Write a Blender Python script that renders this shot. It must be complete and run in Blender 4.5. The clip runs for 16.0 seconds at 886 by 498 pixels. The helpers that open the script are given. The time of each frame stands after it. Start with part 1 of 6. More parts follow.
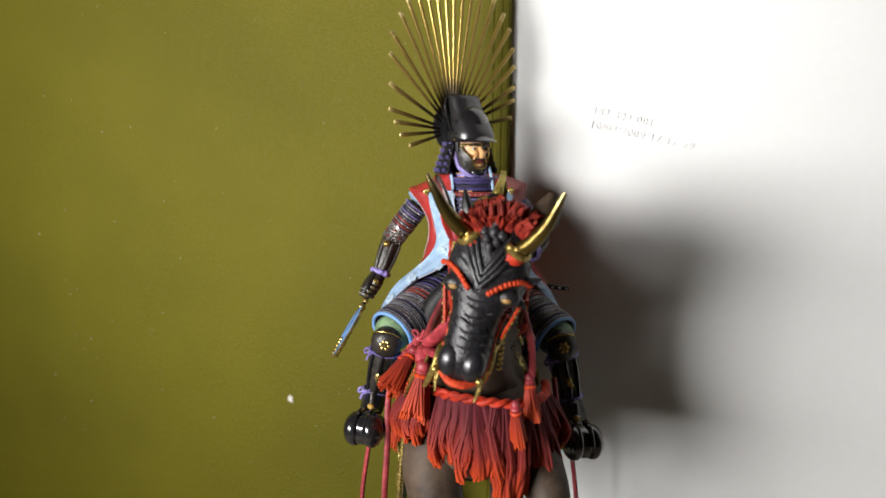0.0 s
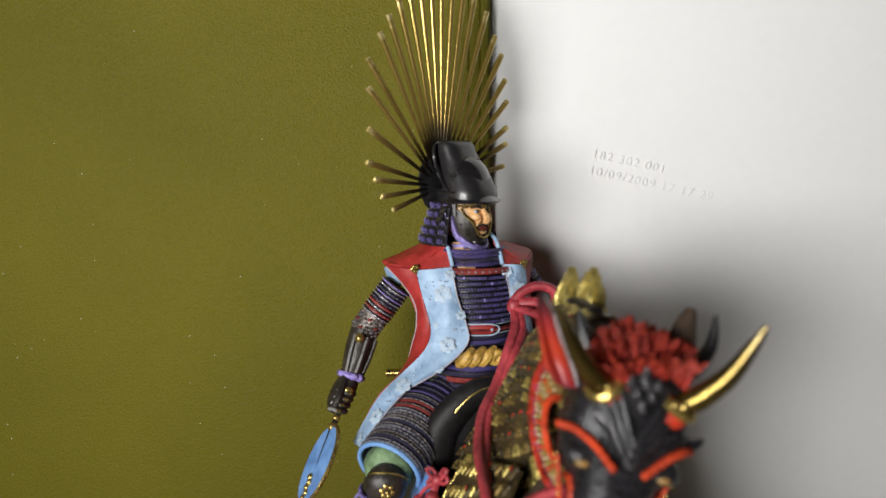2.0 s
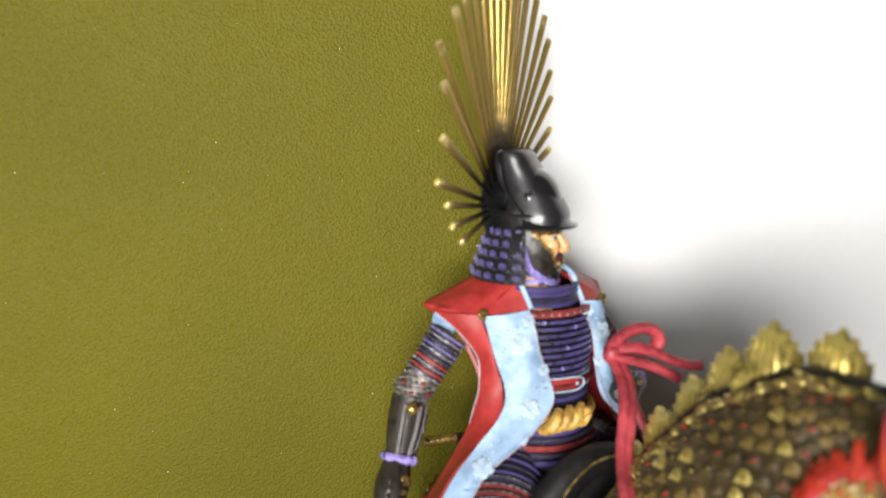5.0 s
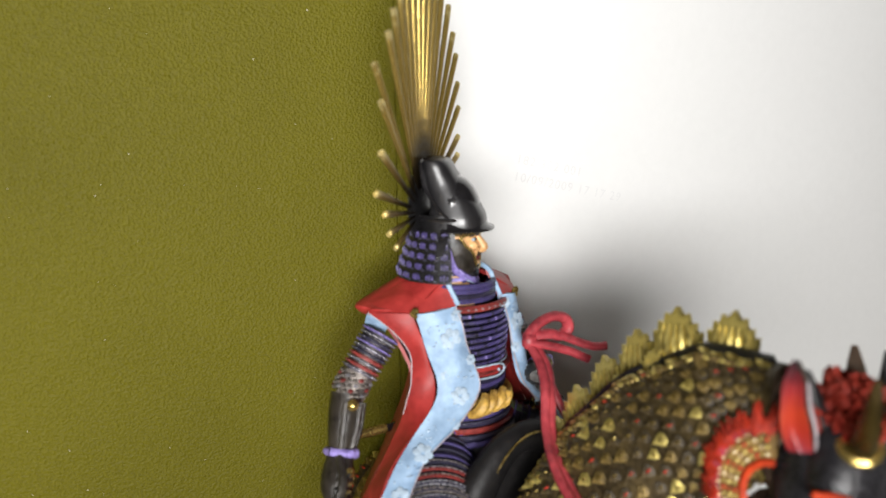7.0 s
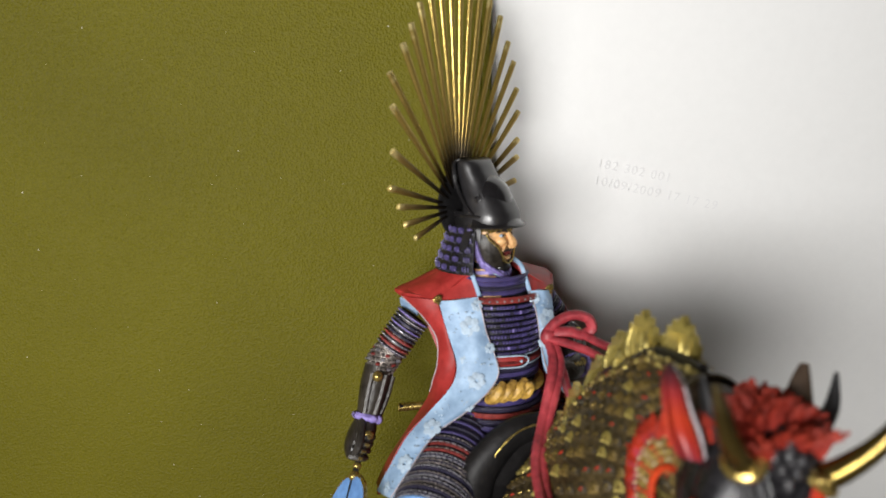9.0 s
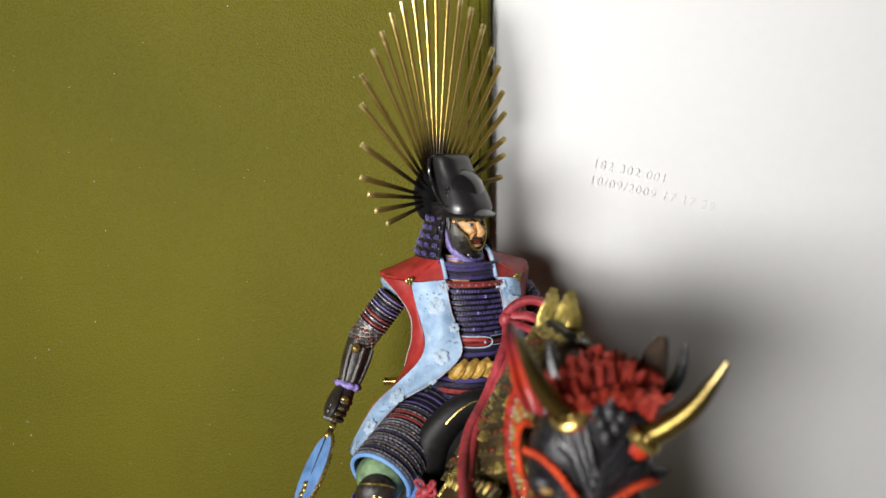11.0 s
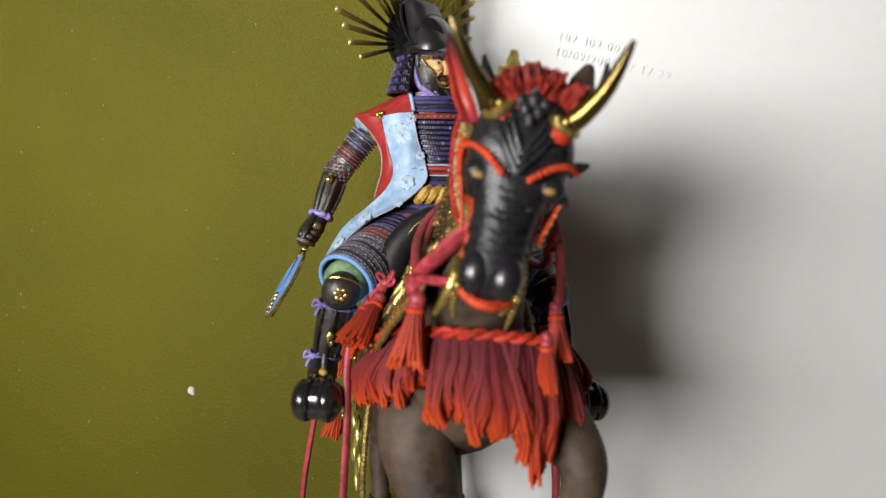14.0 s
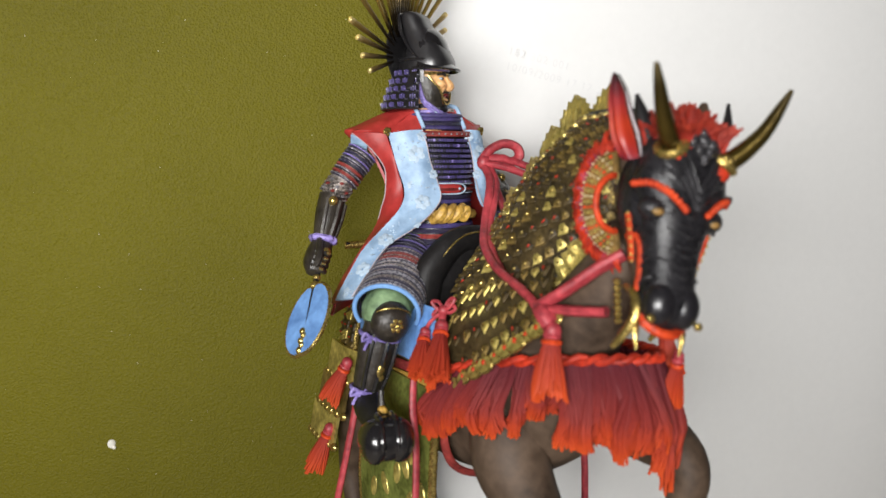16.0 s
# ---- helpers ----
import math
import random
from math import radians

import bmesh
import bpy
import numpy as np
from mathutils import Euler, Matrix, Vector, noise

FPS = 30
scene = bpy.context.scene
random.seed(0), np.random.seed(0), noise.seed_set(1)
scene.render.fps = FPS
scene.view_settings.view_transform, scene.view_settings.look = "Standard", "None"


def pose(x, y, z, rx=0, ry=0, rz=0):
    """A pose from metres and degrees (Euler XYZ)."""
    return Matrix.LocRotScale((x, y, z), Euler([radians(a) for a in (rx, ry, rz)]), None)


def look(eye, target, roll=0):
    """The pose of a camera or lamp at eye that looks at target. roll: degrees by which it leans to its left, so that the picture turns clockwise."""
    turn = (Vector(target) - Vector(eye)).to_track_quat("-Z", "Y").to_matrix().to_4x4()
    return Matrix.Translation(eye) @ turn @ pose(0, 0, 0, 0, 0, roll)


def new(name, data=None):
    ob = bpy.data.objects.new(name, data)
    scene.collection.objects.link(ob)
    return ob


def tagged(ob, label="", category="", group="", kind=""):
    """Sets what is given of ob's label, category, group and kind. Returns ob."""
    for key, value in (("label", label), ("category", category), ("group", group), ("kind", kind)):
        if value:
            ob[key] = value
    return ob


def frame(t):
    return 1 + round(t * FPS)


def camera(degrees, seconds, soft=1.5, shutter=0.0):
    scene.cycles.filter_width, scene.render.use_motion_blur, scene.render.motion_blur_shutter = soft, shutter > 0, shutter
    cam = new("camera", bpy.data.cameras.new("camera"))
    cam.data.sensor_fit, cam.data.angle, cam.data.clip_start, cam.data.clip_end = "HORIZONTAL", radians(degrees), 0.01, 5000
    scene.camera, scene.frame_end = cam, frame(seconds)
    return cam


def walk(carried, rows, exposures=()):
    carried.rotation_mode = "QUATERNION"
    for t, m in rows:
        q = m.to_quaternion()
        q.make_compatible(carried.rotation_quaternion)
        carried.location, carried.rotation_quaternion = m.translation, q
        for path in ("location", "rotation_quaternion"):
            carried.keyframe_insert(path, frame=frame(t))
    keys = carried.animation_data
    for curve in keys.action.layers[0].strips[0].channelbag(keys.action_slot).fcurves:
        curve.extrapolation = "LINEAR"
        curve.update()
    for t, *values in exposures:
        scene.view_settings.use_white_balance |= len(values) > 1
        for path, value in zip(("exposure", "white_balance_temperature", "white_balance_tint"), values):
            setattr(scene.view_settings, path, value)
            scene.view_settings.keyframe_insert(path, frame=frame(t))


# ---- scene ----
# camera: lens, then rows of seconds, eye (m), yaw, pitch, roll (degrees)
cam = camera(61.65, 16.0, soft=1.5)
ROWS = [
    (0, 0.0011, -0.0015, 0.2004, 0.38, -8.16, 0.30),
    (0.5, -0.0093, 0.0075, 0.2106, -2.51, -8.03, -0.26),
    (1, -0.0216, 0.0240, 0.2093, -6.41, -7.63, -0.35),
    (1.5, -0.0308, 0.0355, 0.2155, -8.48, -7.87, -0.63),
    (2, -0.0397, 0.0618, 0.2152, -13.21, -8.18, -0.30),
    (2.5, -0.0513, 0.0817, 0.2214, -17.36, -8.98, 0.17),
    (3, -0.0667, 0.0972, 0.2259, -21.10, -8.86, 0.92),
    (3.2, -0.0708, 0.1006, 0.2247, -21.40, -8.95, 1.06),
    (5.5, -0.0824, 0.1235, 0.2217, -33.26, -10.51, -0.52),
    (6, -0.0894, 0.1244, 0.2235, -37.59, -11.00, -0.46),
    (6.5, -0.0981, 0.1273, 0.2236, -41.85, -11.39, -0.31),
    (7, -0.0987, 0.1232, 0.2277, -41.73, -11.39, -0.36),
    (7.5, -0.0944, 0.1103, 0.2302, -38.31, -10.61, -0.63),
    (8, -0.0792, 0.0940, 0.2291, -28.14, -10.54, -0.53),
    (8.5, -0.0750, 0.0908, 0.2271, -25.33, -10.47, -0.36),
    (9, -0.0633, 0.0859, 0.2265, -21.41, -10.60, -0.66),
    (9.2, -0.0562, 0.0847, 0.2259, -19.83, -10.52, -0.70),
    (11.3, -0.0302, 0.0568, 0.2193, -10.45, -9.13, -0.41),
    (11.5, -0.0299, 0.0563, 0.2148, -10.60, -9.21, -0.30),
    (12, -0.0303, 0.0518, 0.2080, -11.38, -9.60, 0.27),
    (12.5, -0.0274, 0.0457, 0.1957, -11.26, -7.95, 1.00),
    (13, -0.0252, 0.0486, 0.1942, -11.16, -6.82, 0.97),
    (13.5, -0.0246, 0.0451, 0.1897, -11.12, -5.16, 0.68),
    (14, -0.0249, 0.0371, 0.1710, -10.40, -6.23, 0.81),
    (14.5, -0.0323, 0.0399, 0.1769, -13.91, -5.80, 0.35),
    (15, -0.0572, 0.0492, 0.1841, -23.00, -6.26, 0.19),
    (15.5, -0.0874, 0.0657, 0.1837, -33.25, -6.94, 0.24),
    (16, -0.0960, 0.0684, 0.1799, -32.57, -7.48, 0.36),
]
EXPOSURES = [(0.0, -0.06), (0.5, -0.18), (1.0, -0.25), (1.5, -0.38), (2.0, -0.55), (2.5, -0.55), (3.2, -0.3), (5.3, 0.12), (6.0, 0.0), (6.5, -0.1), (7.0, -0.2), (8.0, -0.52), (9.0, -0.45), (11.5, -0.32), (14.0, -0.26), (15.0, -0.28), (16.0, -0.26)]
walk(cam, [(t, pose(x, y, z, 90 + pitch, 0, yaw) @ pose(0, 0, 0, 0, 0, roll)) for t, x, y, z, yaw, pitch, roll in ROWS], EXPOSURES)
cam.data.dof.use_dof, cam.data.dof.focus_distance, cam.data.dof.aperture_fstop = True, 0.20, 15.0

# ---- world, lamps ----
world = bpy.data.worlds.new("room_air")
scene.world = world
world.use_nodes = True
world.node_tree.nodes["Background"].inputs[0].default_value = (0.95, 0.90, 0.84, 1)
world.node_tree.nodes["Background"].inputs[1].default_value = 0.0

GROUND = 80.0            # height of the figure's own zero above the table, mm


def W(x, y, z):
    """Millimetres of the figure to metres of the world."""
    return Vector((x, y, z + GROUND)) * 0.001


def desk_lamp(eye, aim, watts, width, height):
    data = bpy.data.lights.new("desk_lamp_light", "AREA")
    data.shape, data.size, data.size_y, data.energy, data.color = "RECTANGLE", width, height, watts, (1.0, 0.985, 0.97)
    data.spread = radians(110)              # a wide shade
    lamp = new("desk_lamp_light", data)
    lamp.matrix_world = look(eye, aim)
    return lamp


AIM = W(15, 225, 80)
SPOT = W(-25, 240, 215)
desk_lamp(AIM + 0.50 * Vector((-0.61, -0.785, 0.115)), SPOT, 1.47, 0.15, 0.15)
desk_lamp(AIM + 0.50 * Vector((-0.82, -0.555, 0.13)), SPOT, 0.83, 0.15, 0.15)

# ---- materials ----


def node(tree, kind, **inputs):
    n = tree.nodes.new(kind)
    for key, value in inputs.items():
        n.inputs[key.replace("_", " ")].default_value = value
    return n


def paint(name, colour, rough=0.5, metal=0.0, grain=900.0, vary=0.25, bump=0.15, second=None, stain=160.0, coat=0.0, spec=0.5, high=None):
    """A painted or plain surface: colour with fine grain and broad stains, roughness that varies, fine relief, and,
    with high, a lighter dry-brushed colour on the convex edges."""
    mat = bpy.data.materials.new(name)
    mat.use_nodes = True
    t = mat.node_tree
    bsdf = t.nodes["Principled BSDF"]
    co = t.nodes.new("ShaderNodeTexCoord")
    fine = node(t, "ShaderNodeTexNoise", Scale=grain, Detail=5.0, Roughness=0.6)
    broad = node(t, "ShaderNodeTexNoise", Scale=stain, Detail=3.0, Roughness=0.5)
    t.links.new(co.outputs["Object"], fine.inputs["Vector"])
    t.links.new(co.outputs["Object"], broad.inputs["Vector"])
    ramp = t.nodes.new("ShaderNodeValToRGB")
    ramp.color_ramp.elements[0].position, ramp.color_ramp.elements[1].position = 0.32, 0.70
    lo = tuple(c * (1 - vary) for c in colour)
    hi = tuple(min(1.0, c * (1 + vary * 0.6)) for c in (second or colour))
    ramp.color_ramp.elements[0].color, ramp.color_ramp.elements[1].color = (*lo, 1), (*hi, 1)
    mix = t.nodes.new("ShaderNodeMath")
    mix.operation = "MULTIPLY_ADD"
    mix.inputs[1].default_value = 0.5
    half = t.nodes.new("ShaderNodeMath")
    half.operation = "MULTIPLY"
    half.inputs[1].default_value = 0.5
    t.links.new(broad.outputs["Fac"], half.inputs[0])
    t.links.new(fine.outputs["Fac"], mix.inputs[0])
    t.links.new(half.outputs[0], mix.inputs[2])
    t.links.new(mix.outputs[0], ramp.inputs["Fac"])
    tint = ramp.outputs["Color"]
    if high:
        geo = t.nodes.new("ShaderNodeNewGeometry")
        edge = t.nodes.new("ShaderNodeMapRange")
        edge.inputs["From Min"].default_value, edge.inputs["From Max"].default_value = 0.56, 0.72
        blend = t.nodes.new("ShaderNodeMix")
        blend.data_type = "RGBA"
        blend.inputs["B"].default_value = (*high, 1)
        t.links.new(geo.outputs["Pointiness"], edge.inputs["Value"])
        t.links.new(edge.outputs["Result"], blend.inputs["Factor"])
        t.links.new(tint, blend.inputs["A"])
        tint = blend.outputs["Result"]
    t.links.new(tint, bsdf.inputs["Base Color"])
    rr = t.nodes.new("ShaderNodeMapRange")
    rr.inputs["To Min"].default_value, rr.inputs["To Max"].default_value = max(0.04, rough - 0.12), min(1.0, rough + 0.12)
    t.links.new(fine.outputs["Fac"], rr.inputs["Value"])
    t.links.new(rr.outputs["Result"], bsdf.inputs["Roughness"])
    bsdf.inputs["Metallic"].default_value = metal
    bsdf.inputs["Specular IOR Level"].default_value = spec
    bsdf.inputs["Coat Weight"].default_value = coat
    bsdf.inputs["Coat Roughness"].default_value = 0.08
    if bump:
        b = node(t, "ShaderNodeBump", Strength=bump, Distance=0.0004)
        t.links.new(fine.outputs["Fac"], b.inputs["Height"])
        t.links.new(b.outputs["Normal"], bsdf.inputs["Normal"])
    return mat


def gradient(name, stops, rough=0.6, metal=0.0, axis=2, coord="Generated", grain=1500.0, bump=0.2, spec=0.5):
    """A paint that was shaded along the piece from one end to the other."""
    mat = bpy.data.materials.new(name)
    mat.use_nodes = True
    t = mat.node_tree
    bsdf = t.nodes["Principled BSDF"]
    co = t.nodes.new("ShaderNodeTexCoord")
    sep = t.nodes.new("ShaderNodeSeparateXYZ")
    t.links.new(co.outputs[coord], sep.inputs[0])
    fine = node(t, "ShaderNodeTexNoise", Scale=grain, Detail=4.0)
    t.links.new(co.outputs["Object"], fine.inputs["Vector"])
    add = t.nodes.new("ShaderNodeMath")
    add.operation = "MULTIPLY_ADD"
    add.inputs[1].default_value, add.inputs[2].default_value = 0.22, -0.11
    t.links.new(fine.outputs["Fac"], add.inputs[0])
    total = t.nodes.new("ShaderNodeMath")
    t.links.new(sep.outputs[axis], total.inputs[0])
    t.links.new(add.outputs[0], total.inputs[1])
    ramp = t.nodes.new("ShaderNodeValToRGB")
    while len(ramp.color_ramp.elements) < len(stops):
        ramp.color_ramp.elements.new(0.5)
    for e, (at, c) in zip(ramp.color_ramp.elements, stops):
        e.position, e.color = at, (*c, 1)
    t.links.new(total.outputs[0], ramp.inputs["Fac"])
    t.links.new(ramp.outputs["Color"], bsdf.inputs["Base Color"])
    bsdf.inputs["Roughness"].default_value, bsdf.inputs["Metallic"].default_value = rough, metal
    bsdf.inputs["Specular IOR Level"].default_value = spec
    b = node(t, "ShaderNodeBump", Strength=bump, Distance=0.0003)
    t.links.new(fine.outputs["Fac"], b.inputs["Height"])
    t.links.new(b.outputs["Normal"], bsdf.inputs["Normal"])
    return mat


def leathercloth(name, colour):
    """Olive bookcloth: fine pebbled grain with soft sheen, faint clouding and pale flecks of dust."""
    mat = paint(name, colour, rough=0.55, grain=1900.0, vary=0.34, bump=0.0, stain=9.0, spec=0.17)
    t = mat.node_tree
    bsdf = t.nodes["Principled BSDF"]
    co = t.nodes.new("ShaderNodeTexCoord")
    peb = node(t, "ShaderNodeTexVoronoi", Scale=1500.0)
    thread = node(t, "ShaderNodeTexNoise", Scale=2400.0, Detail=4.0, Distortion=0.2)
    t.links.new(co.outputs["Object"], peb.inputs["Vector"])
    t.links.new(co.outputs["Object"], thread.inputs["Vector"])
    add = t.nodes.new("ShaderNodeMath")
    t.links.new(peb.outputs["Distance"], add.inputs[0])
    t.links.new(thread.outputs["Fac"], add.inputs[1])
    b = node(t, "ShaderNodeBump", Strength=0.8, Distance=0.0003)
    t.links.new(add.outputs[0], b.inputs["Height"])
    t.links.new(b.outputs["Normal"], bsdf.inputs["Normal"])
    return mat


GOLD = paint("gold_paint", (0.46, 0.335, 0.10), rough=0.27, metal=0.85, grain=1000, vary=0.55, bump=0.2)
BRONZE = paint("bronze_paint", (0.060, 0.036, 0.013), rough=0.4, metal=0.55, grain=900, vary=0.7, bump=0.6, second=(0.24, 0.165, 0.05))
DARKBRONZE = paint("dark_bronze_cloth", (0.022, 0.014, 0.007), rough=0.45, metal=0.3, grain=1100, vary=0.7, bump=0.6, second=(0.075, 0.052, 0.02))
LEAF = paint("leaf_gold_paint", (0.36, 0.275, 0.065), rough=0.33, metal=0.65, grain=700, vary=0.6, bump=0.4, second=(0.64, 0.52, 0.16))
TANGILT = paint("tan_gilt_cloth", (0.17, 0.115, 0.035), rough=0.5, metal=0.2, grain=900, vary=0.6, bump=0.5, second=(0.30, 0.17, 0.05))
LACQUER = paint("black_lacquer", (0.013, 0.012, 0.013), rough=0.20, grain=700, vary=0.3, bump=0.03, coat=0.6)
SATIN = paint("satin_black_lacquer", (0.016, 0.015, 0.016), rough=0.36, grain=700, vary=0.3, bump=0.05, coat=0.25)
BLACK = paint("black_paint", (0.010, 0.0095, 0.010), rough=0.34, grain=1100, vary=0.4, bump=0.2, high=(0.05, 0.048, 0.048))
IRON = paint("dark_iron_paint", (0.008, 0.0076, 0.0085), rough=0.29, grain=900, vary=0.5, bump=0.4, second=(0.017, 0.016, 0.018), high=(0.095, 0.092, 0.096), spec=0.3)
PLATE = paint("worn_black_plate_paint", (0.012, 0.010, 0.009), rough=0.34, grain=800, vary=0.7, bump=0.5, second=(0.034, 0.028, 0.022), high=(0.09, 0.08, 0.07), spec=0.35)
PURPLE = paint("purple_lacing", (0.020, 0.014, 0.055), rough=0.5, grain=1500, vary=0.75, bump=0.5, second=(0.062, 0.047, 0.165), high=(0.08, 0.064, 0.185))
SADDLE = paint("black_saddle_leather", (0.011, 0.010, 0.010), rough=0.5, grain=500, vary=0.5, bump=0.4, spec=0.22)
NOSE = paint("satin_black_paint", (0.012, 0.011, 0.013), rough=0.33, grain=700, vary=0.4, bump=0.08, coat=0.2)
LILAC = paint("lilac_cord", (0.11, 0.075, 0.32), rough=0.5, grain=1300, vary=0.55, bump=0.3, second=(0.30, 0.24, 0.56))
NAVY = paint("dark_lamellar", (0.008, 0.007, 0.014), rough=0.32, grain=1700, vary=0.6, bump=0.6, second=(0.03, 0.026, 0.055), high=(0.06, 0.055, 0.09))
NAVYLACE = paint("navy_lacing", (0.010, 0.008, 0.022), rough=0.42, grain=1600, vary=0.7, bump=0.5, second=(0.026, 0.023, 0.050), high=(0.035, 0.032, 0.06))
STEEL = paint("steel_glint_paint", (0.16, 0.155, 0.17), rough=0.3, metal=0.5, grain=1500, vary=0.7, bump=0.4, second=(0.42, 0.41, 0.44))
CRIMSON = paint("crimson_lacing", (0.10, 0.010, 0.011), rough=0.5, grain=1500, vary=0.7, bump=0.3, second=(0.26, 0.036, 0.03))
COATRED = paint("red_coat_paint", (0.26, 0.016, 0.014), rough=0.5, grain=400, vary=0.3, bump=0.12, second=(0.36, 0.030, 0.026))
SKYBLUE = paint("pale_blue_brocade", (0.21, 0.33, 0.50), rough=0.55, grain=420, vary=0.22, bump=0.1, second=(0.33, 0.46, 0.61), stain=170)
PIPING = paint("pale_piping_paint", (0.42, 0.36, 0.38), rough=0.6, grain=1300, vary=0.5, bump=0.2)
WHITE = paint("white_flower_paint", (0.38, 0.48, 0.58), rough=0.65, grain=1100, vary=0.4, bump=0.25)
BLUE = paint("bright_blue_paint", (0.08, 0.20, 0.50), rough=0.45, grain=500, vary=0.22, bump=0.08, second=(0.18, 0.36, 0.70))
EDGEBLUE = paint("blue_binding", (0.16, 0.32, 0.62), rough=0.5, grain=1200, vary=0.3, bump=0.1)
GREEN = paint("green_brocade", (0.06, 0.11, 0.055), rough=0.55, grain=420, vary=0.5, bump=0.15, second=(0.22, 0.33, 0.17))
DARKGREEN = paint("green_leather", (0.030, 0.045, 0.010), rough=0.35, grain=900, vary=0.6, bump=0.4, second=(0.15, 0.17, 0.04))
YELLOW = paint("yellow_rope", (0.28, 0.13, 0.018), rough=0.5, grain=1100, vary=0.55, bump=0.4, second=(0.62, 0.38, 0.075))
SKIN = paint("face_paint", (0.46, 0.215, 0.08), rough=0.42, grain=900, vary=0.45, bump=0.15, second=(0.72, 0.43, 0.19))
SILVER = paint("chain_mail_silver", (0.045, 0.032, 0.028), rough=0.35, metal=0.6, grain=1300, vary=0.85, bump=1.0, second=(0.34, 0.30, 0.27))
ROSE = paint("rose_red_cord", (0.20, 0.014, 0.024), rough=0.5, grain=700, vary=0.45, bump=0.25, second=(0.38, 0.045, 0.055))
ORANGE = paint("orange_red_paint", (0.34, 0.020, 0.006), rough=0.55, spec=0.3, grain=1000, vary=0.45, bump=0.25, second=(0.58, 0.06, 0.012))
PLUM = paint("plum_red_cord", (0.15, 0.012, 0.036), rough=0.55, grain=700, vary=0.45, bump=0.3, second=(0.27, 0.025, 0.05))
PALEGILT = paint("pale_gilt_bead", (0.58, 0.48, 0.28), rough=0.35, metal=0.4, grain=900, vary=0.3, bump=0.1)
EARRED = gradient("ear_shaded_red", [(0.0, (0.16, 0.012, 0.022)), (0.22, (0.28, 0.020, 0.010)), (0.42, (0.33, 0.030, 0.010)), (0.66, (0.22, 0.017, 0.018)), (0.84, (0.08, 0.008, 0.012)), (1.0, (0.012, 0.008, 0.010))], rough=0.42, grain=900)
CRIMSONFRINGE = paint("crimson_fringe_paint", (0.22, 0.012, 0.010), rough=0.6, grain=900, vary=0.6, bump=0.3, second=(0.46, 0.035, 0.012), spec=0.25)
HIDE = paint("brown_horse_hide", (0.042, 0.025, 0.015), rough=0.62, spec=0.3, grain=300, vary=0.5, bump=0.08, second=(0.085, 0.056, 0.037), stain=70)
HORSEDARK = paint("dark_underside_paint", (0.02, 0.016, 0.012), rough=0.6)
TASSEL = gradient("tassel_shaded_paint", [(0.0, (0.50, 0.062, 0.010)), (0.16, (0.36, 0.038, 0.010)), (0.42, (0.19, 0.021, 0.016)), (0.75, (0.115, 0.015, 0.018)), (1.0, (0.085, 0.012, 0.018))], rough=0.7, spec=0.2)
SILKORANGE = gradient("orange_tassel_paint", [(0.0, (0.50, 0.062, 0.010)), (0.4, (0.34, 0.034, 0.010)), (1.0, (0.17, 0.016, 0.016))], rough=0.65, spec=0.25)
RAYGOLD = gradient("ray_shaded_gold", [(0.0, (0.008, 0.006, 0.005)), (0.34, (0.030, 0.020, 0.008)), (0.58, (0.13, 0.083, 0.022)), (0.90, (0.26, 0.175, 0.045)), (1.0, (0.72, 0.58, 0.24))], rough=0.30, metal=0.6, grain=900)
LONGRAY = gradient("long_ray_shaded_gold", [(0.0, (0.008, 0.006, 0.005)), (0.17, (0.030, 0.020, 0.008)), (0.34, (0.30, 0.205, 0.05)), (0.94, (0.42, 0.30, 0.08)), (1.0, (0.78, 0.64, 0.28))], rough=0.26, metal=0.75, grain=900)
HORNGOLD = gradient("horn_shaded_gold", [(0.0, (0.10, 0.066, 0.016)), (0.3, (0.17, 0.12, 0.03)), (0.7, (0.11, 0.08, 0.026)), (1.0, (0.26, 0.20, 0.09))], rough=0.24, metal=0.9, grain=800)
MANE = paint("red_forelock_paint", (0.115, 0.008, 0.009), rough=0.6, grain=600, vary=0.6, bump=0.35, second=(0.24, 0.017, 0.010), high=(0.40, 0.045, 0.018), spec=0.25)
PAPER = paint("white_paper", (0.715, 0.715, 0.703), rough=0.8, grain=350, vary=0.03, bump=0.04, stain=12, spec=0.2)
INK = paint("faint_grey_ink", (0.672, 0.672, 0.668), rough=0.8, vary=0.07)
OLIVE = leathercloth("olive_bookcloth", (0.110, 0.0975, 0.0040))
DUST = paint("dust_fleck", (0.72, 0.70, 0.62), rough=0.9)
TABLE = paint("warm_wood_tabletop", (0.46, 0.39, 0.30), rough=0.5, grain=40, vary=0.08, bump=0.02, stain=6)
WALL = paint("room_wall_paint", (0.74, 0.66, 0.56), rough=0.9, grain=30, vary=0.06, bump=0.02, stain=2)

# ---- mesh building ----


